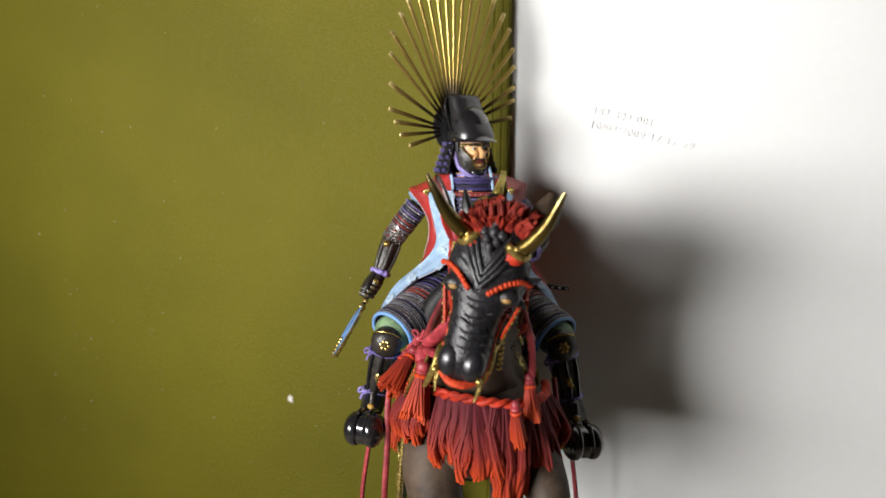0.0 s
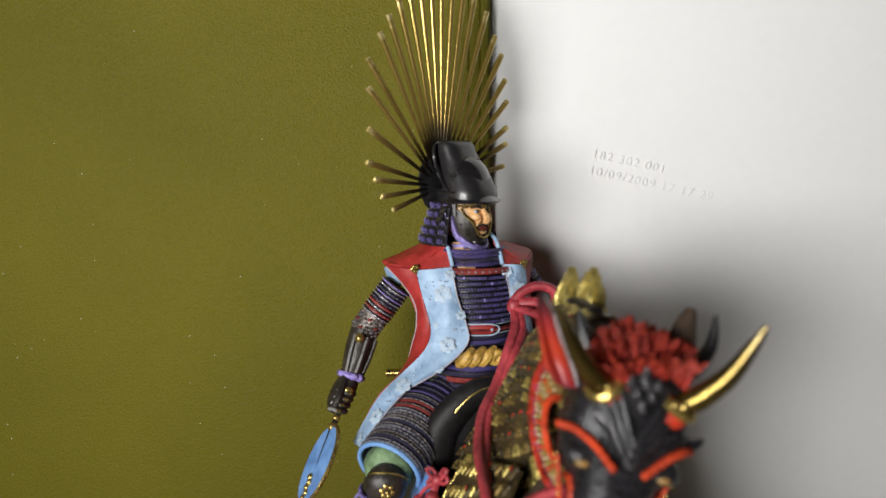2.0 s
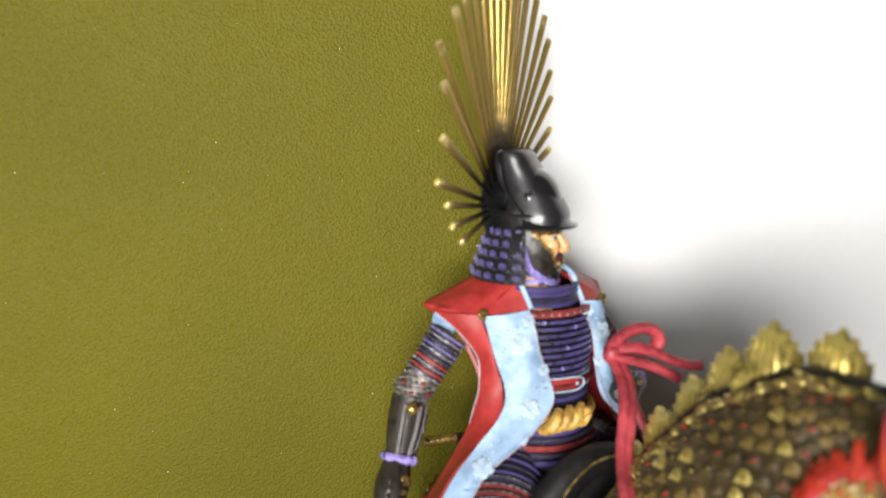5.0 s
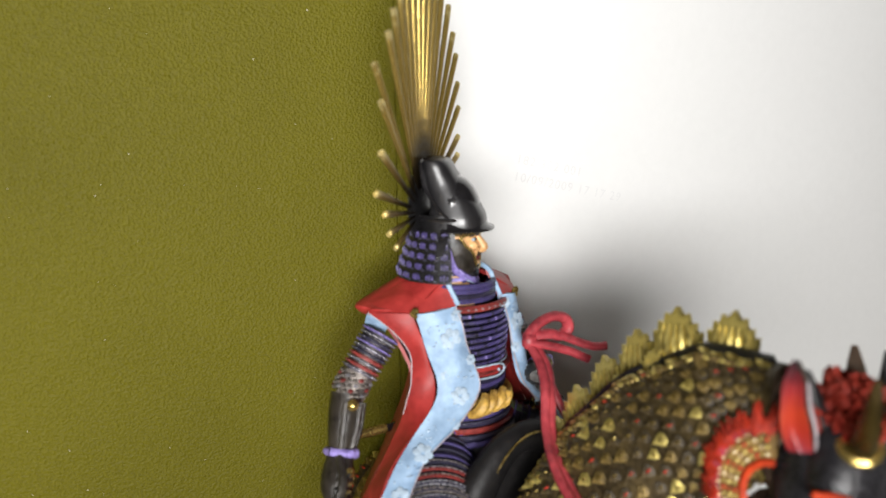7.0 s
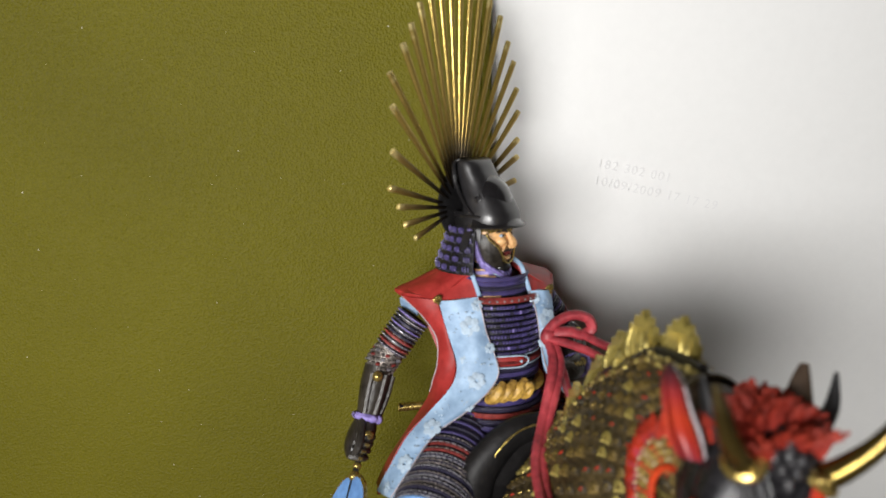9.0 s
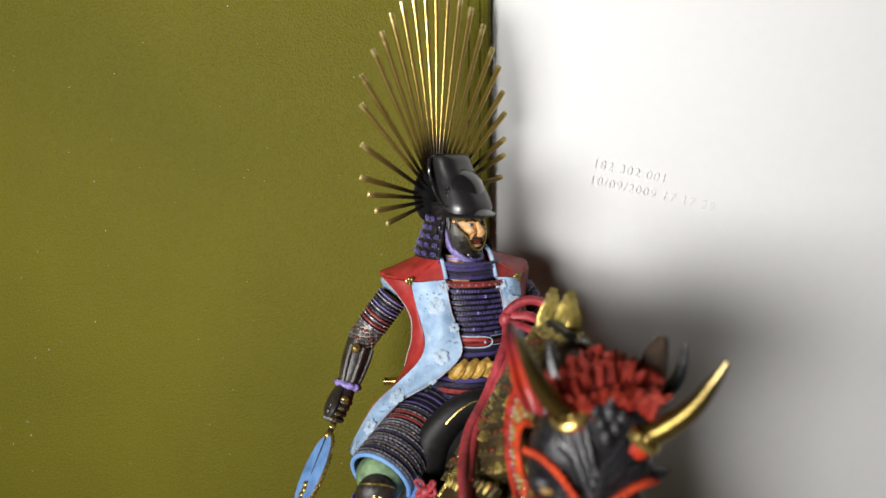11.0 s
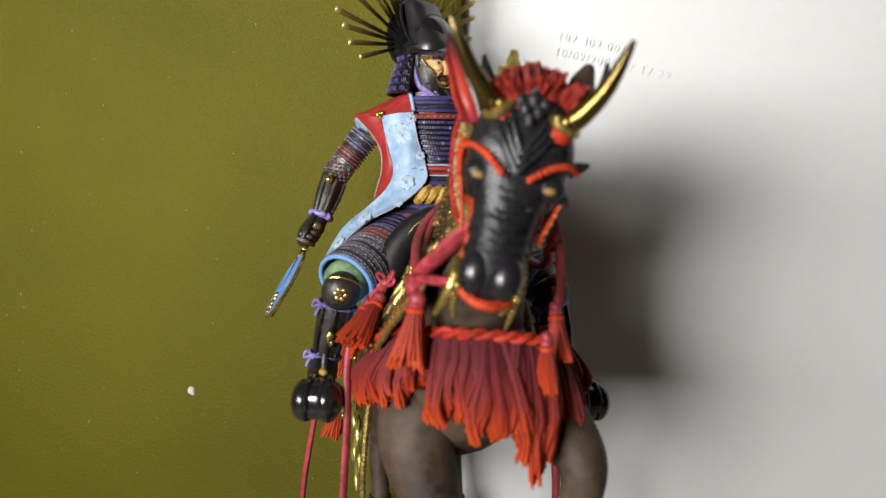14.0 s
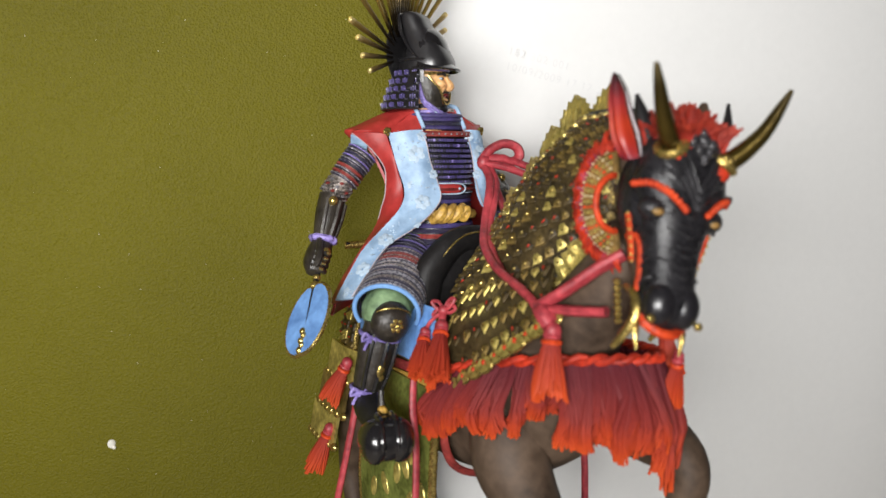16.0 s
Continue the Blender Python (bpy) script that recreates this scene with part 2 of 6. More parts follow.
class Mould:
    """Gathers vertices (mm), faces and material numbers for one mesh."""

    def __init__(self):
        self.v, self.f, self.m = [], [], []

    def add(self, verts, faces, mat=0):
        base = len(self.v)
        self.v += [tuple(p) for p in verts]
        self.f += [tuple(base + i for i in f) for f in faces]
        self.m += [mat] * len(faces)

    def rings(self, rings, mat=0, closed=True, caps=True):
        """A skin over rings that all have the same number of points."""
        n = len(rings[0])
        verts = [p for r in rings for p in r]
        faces = []
        span = n if closed else n - 1
        for i in range(len(rings) - 1):
            for j in range(span):
                k = (j + 1) % n
                faces.append((i * n + j, i * n + k, (i + 1) * n + k, (i + 1) * n + j))
        if caps and closed:
            faces.append(tuple(reversed(range(n))))
            faces.append(tuple((len(rings) - 1) * n + j for j in range(n)))
        self.add(verts, faces, mat)

    def loft(self, rows, mat=0, n=16, power=2.0, sub=4, caps=True):
        """rows: (centre, side vector, front vector); smooth sections between them."""
        rows = [tuple(Vector(p) for p in r) for r in rows]
        if sub > 1:
            rows = smooth_rows(rows, sub)
        out = []
        for c, a, b in rows:
            ring = []
            for j in range(n):
                w = 2 * math.pi * j / n
                cx, sy = math.cos(w), math.sin(w)
                ring.append(c + a * math.copysign(abs(cx) ** (2 / power), cx) + b * math.copysign(abs(sy) ** (2 / power), sy))
            out.append(ring)
        self.rings(out, mat, caps=caps)

    def tube(self, path, radii, mat=0, n=8, sub=4, flat=1.0, up=(0.1, 0.2, 1.0), caps=True):
        pts = [Vector(p) for p in path]
        rr = list(radii) if hasattr(radii, "__len__") else [radii] * len(pts)
        if sub > 1 and len(pts) > 2:
            rows = smooth_rows([(p, Vector((r, 0, 0)), Vector()) for p, r in zip(pts, rr)], sub)
            pts, rr = [r[0] for r in rows], [r[1].x for r in rows]
        out, side = [], None
        for i, p in enumerate(pts):
            d = (pts[min(i + 1, len(pts) - 1)] - pts[max(i - 1, 0)]).normalized()
            if side is None:
                side = Vector(up).cross(d)
                if side.length < 1e-3:
                    side = Vector((1, 0, 0)).cross(d)
            side = (side - d * side.dot(d)).normalized()
            other = d.cross(side)
            out.append([p + side * (rr[i] * math.cos(2 * math.pi * j / n)) + other * (rr[i] * flat * math.sin(2 * math.pi * j / n)) for j in range(n)])
        self.rings(out, mat, caps=caps)

    def ball(self, c, r, mat=0, turn=None, n=14, m=9):
        c = Vector(c)
        r = (r, r, r) if not hasattr(r, "__len__") else r
        turn = turn or Matrix.Identity(3)
        verts = [c + turn @ Vector((0, 0, -r[2]))]
        for i in range(1, m):
            a = -math.pi / 2 + math.pi * i / m
            for j in range(n):
                w = 2 * math.pi * j / n
                verts.append(c + turn @ Vector((r[0] * math.cos(a) * math.cos(w), r[1] * math.cos(a) * math.sin(w), r[2] * math.sin(a))))
        verts.append(c + turn @ Vector((0, 0, r[2])))
        faces = [(0, 1 + (j + 1) % n, 1 + j) for j in range(n)]
        for i in range(m - 2):
            for j in range(n):
                k = (j + 1) % n
                faces.append((1 + i * n + j, 1 + i * n + k, 1 + (i + 1) * n + k, 1 + (i + 1) * n + j))
        last, top = 1 + (m - 2) * n, len(verts) - 1
        faces += [(last + j, last + (j + 1) % n, top) for j in range(n)]
        self.add(verts, faces, mat)

    def block(self, c, a, b, d, mat=0, bevel=0.22):
        """A brick with half vectors a, b, d, chamfered on its outer (d) side."""
        c, a, b, d = Vector(c), Vector(a), Vector(b), Vector(d)
        s = 1 - bevel
        low = [c - a - b - d, c + a - b - d, c + a + b - d, c - a + b - d]
        mid = [c - a - b + d * 0.3, c + a - b + d * 0.3, c + a + b + d * 0.3, c - a + b + d * 0.3]
        top = [c - a * s - b * s + d, c + a * s - b * s + d, c + a * s + b * s + d, c - a * s + b * s + d]
        faces = [(0, 3, 2, 1), (8, 9, 10, 11)]
        for k in (0, 4):
            faces += [(k + j, k + (j + 1) % 4, k + 4 + (j + 1) % 4, k + 4 + j) for j in range(4)]
        self.add(low + mid + top, faces, mat)

    def sheet(self, grid, thick, mat=0, back=None):
        """A curved sheet of real thickness over a grid of points; back is the material of the far side and rim."""
        grid = [[Vector(p) for p in row] for row in grid]
        h, w = len(grid), len(grid[0])
        norm = [[None] * w for _ in range(h)]
        for i in range(h):
            for j in range(w):
                du = grid[i][min(j + 1, w - 1)] - grid[i][max(j - 1, 0)]
                dv = grid[min(i + 1, h - 1)][j] - grid[max(i - 1, 0)][j]
                norm[i][j] = du.cross(dv).normalized()
        front = [p for row in grid for p in row]
        rear = [grid[i][j] - norm[i][j] * thick for i in range(h) for j in range(w)]
        at = lambda i, j: i * w + j
        self.add(front, [(at(i, j), at(i + 1, j), at(i + 1, j + 1), at(i, j + 1))[::-1] for i in range(h - 1) for j in range(w - 1)], mat)
        n = h * w
        edge = [at(0, j) for j in range(w)] + [at(i, w - 1) for i in range(1, h)] + [at(h - 1, j) for j in range(w - 2, -1, -1)] + [at(i, 0) for i in range(h - 2, 0, -1)]
        faces = [(at(i, j), at(i + 1, j), at(i + 1, j + 1), at(i, j + 1)) for i in range(h - 1) for j in range(w - 1)]
        b = mat if back is None else back
        self.add(rear, faces, b)
        self.add(front + rear, [(edge[k], edge[(k + 1) % len(edge)], n + edge[(k + 1) % len(edge)], n + edge[k]) for k in range(len(edge))], b)

    def finish(self, name, mats, parent=None, label="", sharp=38, origin=None):
        o = Vector(origin) if origin is not None else (sum((Vector(p) for p in self.v), Vector()) / len(self.v))
        mesh = bpy.data.meshes.new(name)
        base = W(*o)
        mesh.from_pydata([tuple(W(*p) - base) for p in self.v], [], self.f)
        for mat in (mats if isinstance(mats, (list, tuple)) else [mats]):
            mesh.materials.append(mat)
        for p, k in zip(mesh.polygons, self.m):
            p.material_index, p.use_smooth = k, True
        mesh.set_sharp_from_angle(angle=radians(sharp))
        ob = new(name, mesh)
        ob.matrix_world = Matrix.Translation(base)
        if parent:
            ob.parent = parent
            ob.matrix_parent_inverse = parent.matrix_world.inverted()
        if label:
            ob["label"] = label
        return ob


def smooth_rows(rows, sub):
    """Catmull-Rom between rows of vectors."""
    out = []
    for i in range(len(rows) - 1):
        p0, p1, p2, p3 = rows[max(i - 1, 0)], rows[i], rows[i + 1], rows[min(i + 2, len(rows) - 1)]
        for s in range(sub):
            t = s / sub
            out.append(tuple(0.5 * ((2 * b) + (c - a) * t + (2 * a - 5 * b + 4 * c - d) * t * t + (3 * b - a - 3 * c + d) * t ** 3) for a, b, c, d in zip(p0, p1, p2, p3)))
    out.append(rows[-1])
    return out


def smooth_grid(rows, sub_v, sub_u):
    """A finer grid through coarse rows of points."""
    rows = [tuple(Vector(p) for p in r) for r in rows]
    rows = smooth_rows(rows, sub_v)
    return [[q[0] for q in smooth_rows([(p,) for p in r], sub_u)] for r in rows]


def thing(name, at, label, category, group="", kind=""):
    """An empty at the base of a thing that carries its parts."""
    ob = new(name)
    ob.empty_display_size = 0.01
    ob.matrix_world = Matrix.Translation(W(*at))
    return tagged(ob, label, category, group, kind)


def piece(name, mesh, parent, m):
    """One of many alike pieces on shared mesh data, at a world pose."""
    ob = new(name, mesh)
    ob.parent = parent
    ob.matrix_parent_inverse = parent.matrix_world.inverted()
    ob.matrix_basis = m
    return ob


def frame_of(side, front, upward):
    """A 3 x 3 turn whose columns are the given axes."""
    return Matrix((side, front, upward)).transposed()


# ---- setting: room, table, boards ----


def slab(name, a, b, mat, label, kind="structure", category="wall"):
    m = Mould()
    x0, y0, z0 = a
    x1, y1, z1 = b
    m.add([(x0, y0, z0), (x1, y0, z0), (x1, y1, z0), (x0, y1, z0), (x0, y0, z1), (x1, y0, z1), (x1, y1, z1), (x0, y1, z1)],
          [(0, 3, 2, 1), (4, 5, 6, 7), (0, 1, 5, 4), (1, 2, 6, 5), (2, 3, 7, 6), (3, 0, 4, 7)])
    return tagged(m.finish(name, mat), label, category, kind=kind)


slab("floor", (-1600, -1700, -830), (1600, 1500, -780), WALL, "plain floor of the room", category="floor")
slab("ceiling", (-1600, -1700, 1600), (1600, 1500, 1650), WALL, "plain dim ceiling", category="ceiling")
slab("wall_north", (-1600, 1500, -780), (1600, 1560, 1600), WALL, "plain dim room wall")
slab("wall_south", (-1600, -1760, -780), (1600, -1700, 1600), WALL, "plain dim room wall")
slab("wall_west", (-1660, -1700, -780), (-1600, 1500, 1600), WALL, "plain dim room wall")
slab("wall_east", (1600, -1700, -780), (1660, 1500, 1600), WALL, "plain dim room wall")

table = thing("table", (0, 150, -780), "plain warm brown wooden table under the figurine", "table")
m = Mould()
m.rings([[(sx * (600 - i) + 0, 150 + sy * (450 - i), z) for sx, sy in ((-1, -1), (1, -1), (1, 1), (-1, 1))] for z, i in ((-106, 3), (-104, 0), (-82, 0), (-80, 2))])
m.finish("tabletop", TABLE, table)
for sx in (-1, 1):
    for sy in (-1, 1):
        m = Mould()
        m.rings([[(sx * 540 + 25 * ux, 150 + sy * 390 + 25 * uy, z) for ux, uy in ((-1, -1), (1, -1), (1, 1), (-1, 1))] for z in (-780, -106)])
        m.finish("leg", TABLE, table)

SEAM = Vector((22.5, 268, 0))
ALONG = Vector((0.94, -0.342, 0)).normalized()      # to the right along both boards
OUT = Vector((-0.342, -0.94, 0)).normalized()       # towards the viewer


def on_board(u, depth, z):
    return SEAM + ALONG * u + OUT * depth + Vector((0, 0, z))


def board(name, u0, u1, depth, thick, z0, z1, mat, label, category, bevel=0.6):
    m = Mould()
    rows = []
    for d, i in ((depth - thick, bevel), (depth - thick + bevel, 0), (depth - bevel, 0), (depth, bevel)):
        rows.append([on_board(u0 + i, d, z0 + i), on_board(u1 - i, d, z0 + i), on_board(u1 - i, d, z1 - i), on_board(u0 + i, d, z1 - i)])
    m.rings(rows)
    return tagged(m.finish(name, mat), label, category)


# olive cloth board, with two pressed grooves beside its edge
cover = thing("olive_board", tuple(on_board(-200, 0, -80)), "olive green clothbound board standing upright behind the figurine", "board")
m = Mould()
prof = [(-470, 0), (-6.2, 0), (-5.8, -0.4), (-5.2, -0.4), (-4.8, 0), (-3.0, 0), (-2.6, -0.35), (-2.2, -0.35), (-1.8, 0), (-0.6, -0.1), (0, -0.8), (0, -3.2), (-470, -3.2)]
m.rings([[on_board(u, d, z) for u, d in prof] for z in (-80, 330)])
m.finish("cloth_cover", OLIVE, cover, sharp=20)
rng = random.Random(4)
m = Mould()
m.ball(on_board(-93, 0.2, 13), (1.25, 0.5, 1.4), 0, n=9, m=6)
m.ball(on_board(-92.3, 0.3, 11.8), (0.6, 0.5, 0.5), 0, n=8, m=5)
m.finish("paint_blob", DUST, cover, "dried white blob")
m = Mould()
for _ in range(260):
    u, z, r = -8 - 222 * rng.random() ** 0.7, rng.uniform(-20, 220), rng.choice((0.06, 0.07, 0.08, 0.10, 0.12, 0.17))
    m.ball(on_board(u, 0.02, z), (r * rng.uniform(0.8, 1.8), 0.08, r), 0, n=5, m=4)
tagged(m.finish("dust_flecks", DUST, cover, "scattered pale dust flecks"), kind="stuff")

sheet_ = thing("paper_sheet", tuple(on_board(150, -4, -80)), "white paper sheet with a faint printed date line", "paper")
m = Mould()
grid = []
for i in range(2):
    z = -80 + 410 * i
    grid.append([on_board(u, -3.6 - 0.0 + 0.5 * math.sin(u / 70.0), z) for u in [-30 + 12 * k for k in range(42)]])
m.sheet(grid, 0.3, 0)
m.finish("paper", PAPER, sheet_)


def print_line(body, u, z, size, slope):
    cu = bpy.data.curves.new("printed_line", "FONT")
    cu.body, cu.size, cu.extrude, cu.space_character = body, size * 0.001, 0.00001, 1.2
    cu.materials.append(INK)
    ob = new("printed_line", cu)
    turn = frame_of(ALONG, Vector((0, 0, 1)), OUT).to_4x4()
    ob.parent = sheet_
    ob.matrix_parent_inverse = sheet_.matrix_world.inverted()
    ob.matrix_basis = Matrix.Translation(W(*on_board(u, -2.9, z))) @ turn @ Matrix.Rotation(radians(slope), 4, "Z")
    return ob


print_line("182 302 001", 29.0, 130.7, 3.5, -12.5)
print_line("10/09/2009 17 17 29", 28.2, 126.0, 3.5, -12.5)

# ---- rider: one plain statue mesh ----
FACE = Vector((math.sin(radians(36)), -math.cos(radians(36)), 0))
EAR = Vector((math.cos(radians(36)), math.sin(radians(36)), 0))
UP = Vector((0, 0, 1))
HEAD = Vector((7.4, 240.2, 117.5))


def on_head(u, v, z):
    """Sideways, forward and height about the turned head."""
    return Vector((HEAD.x, HEAD.y, 0)) + EAR * u + FACE * v + UP * z


def band_rows(m, rows, mat_band, mat_lace, counts, half, proud, start=0.0, end=1.0):
    """Rows of small lacing blocks laid over the outside of lofted rings. rows: (centre, side, front)."""
    for (c, a, b), count in zip(rows, counts):
        c, a, b = Vector(c), Vector(a), Vector(b)
        axis = a.cross(b).normalized()
        for k in range(count):
            w = 2 * math.pi * (start + (end - start) * (k + 0.5) / count)
            p = c + a * math.cos(w) + b * math.sin(w)
            along = (-a * math.sin(w) + b * math.cos(w))
            step = along.length * 2 * math.pi * (end - start) / count
            along.normalize()
            out = along.cross(axis)
            if out.dot(p - c) < 0:
                out = -out
            m.block(p, along * step * 0.42, axis * half, out * proud, mat_lace)


rider_mats = [BLACK, NAVY, PURPLE, CRIMSON, SKIN, LILAC, SILVER, GOLD, LACQUER, GREEN, EDGEBLUE, YELLOW, COATRED, WHITE, NAVYLACE, STEEL, PLATE]
BK, NV, PU, CR, SK, LI, SI, GO, LQ, GR, EB, YE, RD, WH, NL, ST, PL = range(17)
m = Mould()
X, Y = Vector((1, 0, 0)), Vector((0, -1, 0))
# trunk: waist to neck
trunk = [((9.5, 238, 74), X * 10, Y * 9), ((10, 238, 82), X * 9.2, Y * 8.6), ((10.5, 239, 88), X * 9, Y * 8.2), ((10.5, 240, 97), X * 11, Y * 8.8),
         ((9.5, 241, 104), X * 12.5, Y * 8), ((8.5, 241, 109), X * 6.5, Y * 6), ((8, 240.5, 113), X * 4.8, Y * 5)]
m.loft(trunk, BK, n=24)
for k in range(9):                                  # laced rows of the breastplate
    z = 92.0 + 1.35 * k
    w = 9.6 + 1.3 * math.sin(math.pi * min(1, k / 9))
    m.tube([(10.5 + w * math.sin(a), 239.6 - 9.0 * math.cos(a), z) for a in [radians(-95 + 19 * i) for i in range(11)]], 0.46, NV, n=6, sub=2, flat=0.9)
    for i in range(46):
        a = radians(-90 + 4.0 * i + 2 * (k % 2))
        d = Vector((math.sin(a), -math.cos(a), 0))
        m.block((10.5 + (w + 0.3) * math.sin(a), 239.6 - 9.3 * math.cos(a), z), d.cross(UP) * 0.27, UP * 0.40, d * 0.24, LI if (i * 7 + k * 5) % 29 == 0 else PU if (i * 3 + k) % 7 else NL)
m.tube([(10.5 + 10.6 * math.sin(a), 240 - 9.4 * math.cos(a), 104.4) for a in [radians(-70 + 14 * i) for i in range(11)]], 0.8, CR, n=6, sub=2)
for k in range(16):                                 # gilt studs on the red row
    a = radians(-65 + 8.6 * k)
    m.ball((10.5 + 11.3 * math.sin(a), 240 - 10.1 * math.cos(a), 104.4), 0.30, ST, n=6, m=4)
for k in range(4):
    m.tube([(9.0 + 8.4 * math.sin(a), 240 - 8.6 * math.cos(a), 106.0 + k * 1.05) for a in [radians(-75 + 15 * i) for i in range(11)]], 0.55, PU if k != 1 else NV, n=6, sub=2)
for k in range(3):                                  # ribs between belt and sash
    m.tube([(10.4 + 9.5 * math.sin(a), 239.1 - 8.9 * math.cos(a), 88.2 - 1.2 * k) for a in [radians(-95 + 19 * i) for i in range(11)]], 0.56, (NL, PU, NL)[k], n=6, sub=2)
# waist belt with a red loop buckle, rope sash
m.tube([(10.5 + 9.9 * math.sin(a), 239.2 - 9.3 * math.cos(a), 90.2) for a in [radians(-100 + 20 * i) for i in range(11)]], 1.05, CR, n=8, sub=2, flat=0.45, up=(0, 0, 1))
bu = [(4.5, 231.2, 91.75), (7, 229.9, 91.75), (11.0, 229.05, 91.75), (12.9, 229.1, 91.3), (13.5, 229.2, 90.4), (12.9, 229.1, 89.5), (11.0, 229.05, 89.05), (7, 229.9, 89.05), (4.5, 231.2, 89.05)]
m.tube(bu, 0.20, WH, n=6, sub=3)
m.tube([(4.5, 231.4, 90.4), (7, 230.3, 90.4), (11.0, 229.5, 90.4), (12.4, 229.5, 90.4)], [1.15, 1.15, 1.15, 0.8], RD, n=10, sub=4, flat=0.35, up=(0, 1, 0))
m.ball((11.6, 228.95, 90.4), 0.36, WH, n=7, m=5)
for z in (91.55, 89.25):
    m.tube([(10.5 + 10.2 * math.sin(a), 239.2 - 9.6 * math.cos(a), z) for a in [radians(14 + 9 * i) for i in range(10)]], 0.15, WH, n=5, sub=1)
m.tube([(10 + 10.4 * math.sin(a), 238.8 - 9.8 * math.cos(a), 83.6 + 0.3 * math.cos(3 * a)) for a in [radians(-120 + 20 * i) for i in range(13)]], 1.25, YE, n=8, sub=2)
for k, (x0, x1) in enumerate(((3.2, 6.6), (5.6, 9.4), (8.2, 12.2))):
    m.tube([(x0, 229.4, 82.2), (x0 + 0.9, 227.6, 83.2), (x0 + 2.0, 227.0, 84.8), (x1, 228.2, 86.0)], [0.9, 1.35, 1.35, 0.9], YE, n=8, sub=4)
m.tube([(10.8, 227.6, 83.2), (12.2, 226.8, 85.4), (13.4, 227.6, 84.4), (12.4, 227.8, 82.6), (10.8, 227.8, 83.0)], 0.85, YE, n=8, sub=4)
# laced apron plates at the waist
for k in range(5):
    z = 80.8 - 1.3 * k
    m.tube([(9.8 + (10.0 + 0.7 * k) * math.sin(a), 238.4 - (9.4 + 0.5 * k) * math.cos(a), z) for a in [radians(-88 + 16 * i) for i in range(12)]], 0.66, (PU, NV, CR, NV, PU)[k], n=6, sub=2)
# head, with half mask, scarf and headband
m.loft([(on_head(0, 0.0, 109.5), EAR * 3.4, FACE * 3.6), (on_head(0, 0.6, 112), EAR * 4.2, FACE * 4.8), (on_head(0, 0.2, 115.5), EAR * 5.0, FACE * 6.0),
        (on_head(0, 0.0, 119), EAR * 5.2, FACE * 6.2), (on_head(0, -0.4, 123), EAR * 5.0, FACE * 5.6)], SK, n=22)
m.tube([on_head(-0.1, 5.9, 119.6), on_head(0, 6.9, 118.0), on_head(0, 7.6, 116.6), on_head(0, 6.6, 115.9)], [0.45, 0.75, 1.05, 0.6], SK, n=8, sub=3)
for s in (-1, 1):
    m.ball(on_head(1.9 * s, 5.6, 117.3), (1.3, 1.1, 1.0), SK, n=9, m=6)         # cheekbones
    m.tube([on_head(0.7 * s, 6.4, 119.4), on_head(2.0 * s, 6.2, 119.9), on_head(3.5 * s, 5.2, 119.5)], [0.35, 0.45, 0.25], BK, n=6, sub=3)
    m.ball(on_head(2.0 * s, 5.72, 118.6), (0.85, 0.5, 0.38), WH, turn=frame_of(EAR, FACE, UP), n=8, m=5)
    m.ball(on_head(2.0 * s, 6.1, 118.6), (0.34, 0.24, 0.34), BK, n=8, m=5)
    m.tube([on_head(1.1 * s, 6.5, 116.6), on_head(2.2 * s, 6.2, 115.6), on_head(2.7 * s, 5.7, 114.2)], [0.25, 0.42, 0.2], SK, n=7, sub=3)
    # black cheek plates with a gilt edge
    m.sheet(smooth_grid([[on_head(s * 5.7, 0.8, 119.4), on_head(s * 5.5, 2.4, 119.1), on_head(s * 5.2, 3.4, 118.8)],
                         [on_head(s * 5.8, 1.0, 116.4), on_head(s * 5.2, 3.6, 116.2), on_head(s * 3.9, 5.5, 116.2)],
                         [on_head(s * 5.4, 1.2, 114.0), on_head(s * 4.6, 4.2, 113.8), on_head(s * 2.9, 6.1, 114.0)],
                         [on_head(s * 4.8, 1.4, 111.6), on_head(s * 3.8, 4.4, 111.2), on_head(s * 1.6, 6.0, 111.6)]][::s], 3, 3), 0.5, PL)
    m.tube([on_head(s * 5.3, 3.5, 119.3), on_head(s * 4.9, 4.5, 117.7), on_head(s * 3.8, 5.8, 116.2), on_head(s * 2.9, 6.35, 114.4), on_head(s * 1.9, 6.45, 112.7), on_head(0, 6.6, 112.1)], 0.24, GO, n=6, sub=3)
    m.tube([on_head(s * 5.3, 3.5, 119.3), on_head(s * 3.6, 5.6, 120.0), on_head(s * 1.2, 6.5, 119.8), on_head(0, 6.7, 119.3)], 0.22, GO, n=6, sub=3)
    m.tube([on_head(s * 5.9, 0.5, 121), on_head(s * 6.0, 1.0, 117), on_head(s * 5.2, 2.4, 112.5), on_head(s * 2.4, 5.2, 109.8), on_head(0, 5.8, 109.4)], 0.75, LI, n=7, sub=4)
m.ball(on_head(0, 4.4, 111.0), (2.8, 2.3, 1.5), BK, turn=frame_of(EAR, FACE, UP), n=12, m=7)     # chin
m.tube([on_head(-1.5, 6.0, 114.2), on_head(0, 6.6, 114.6), on_head(1.5, 6.0, 114.2)], 0.38, CR, n=6, sub=3)
m.tube([on_head(-1.2, 6.1, 113.4), on_head(0, 6.5, 113.3), on_head(1.2, 6.1, 113.4)], 0.36, SK, n=6, sub=3)
m.tube([on_head(-2.0, 6.0, 115.0), on_head(-0.9, 6.8, 115.2), on_head(0, 6.9, 115.2), on_head(0.9, 6.8, 115.2), on_head(2.0, 6.0, 115.0)], 0.28, BK, n=6, sub=2)
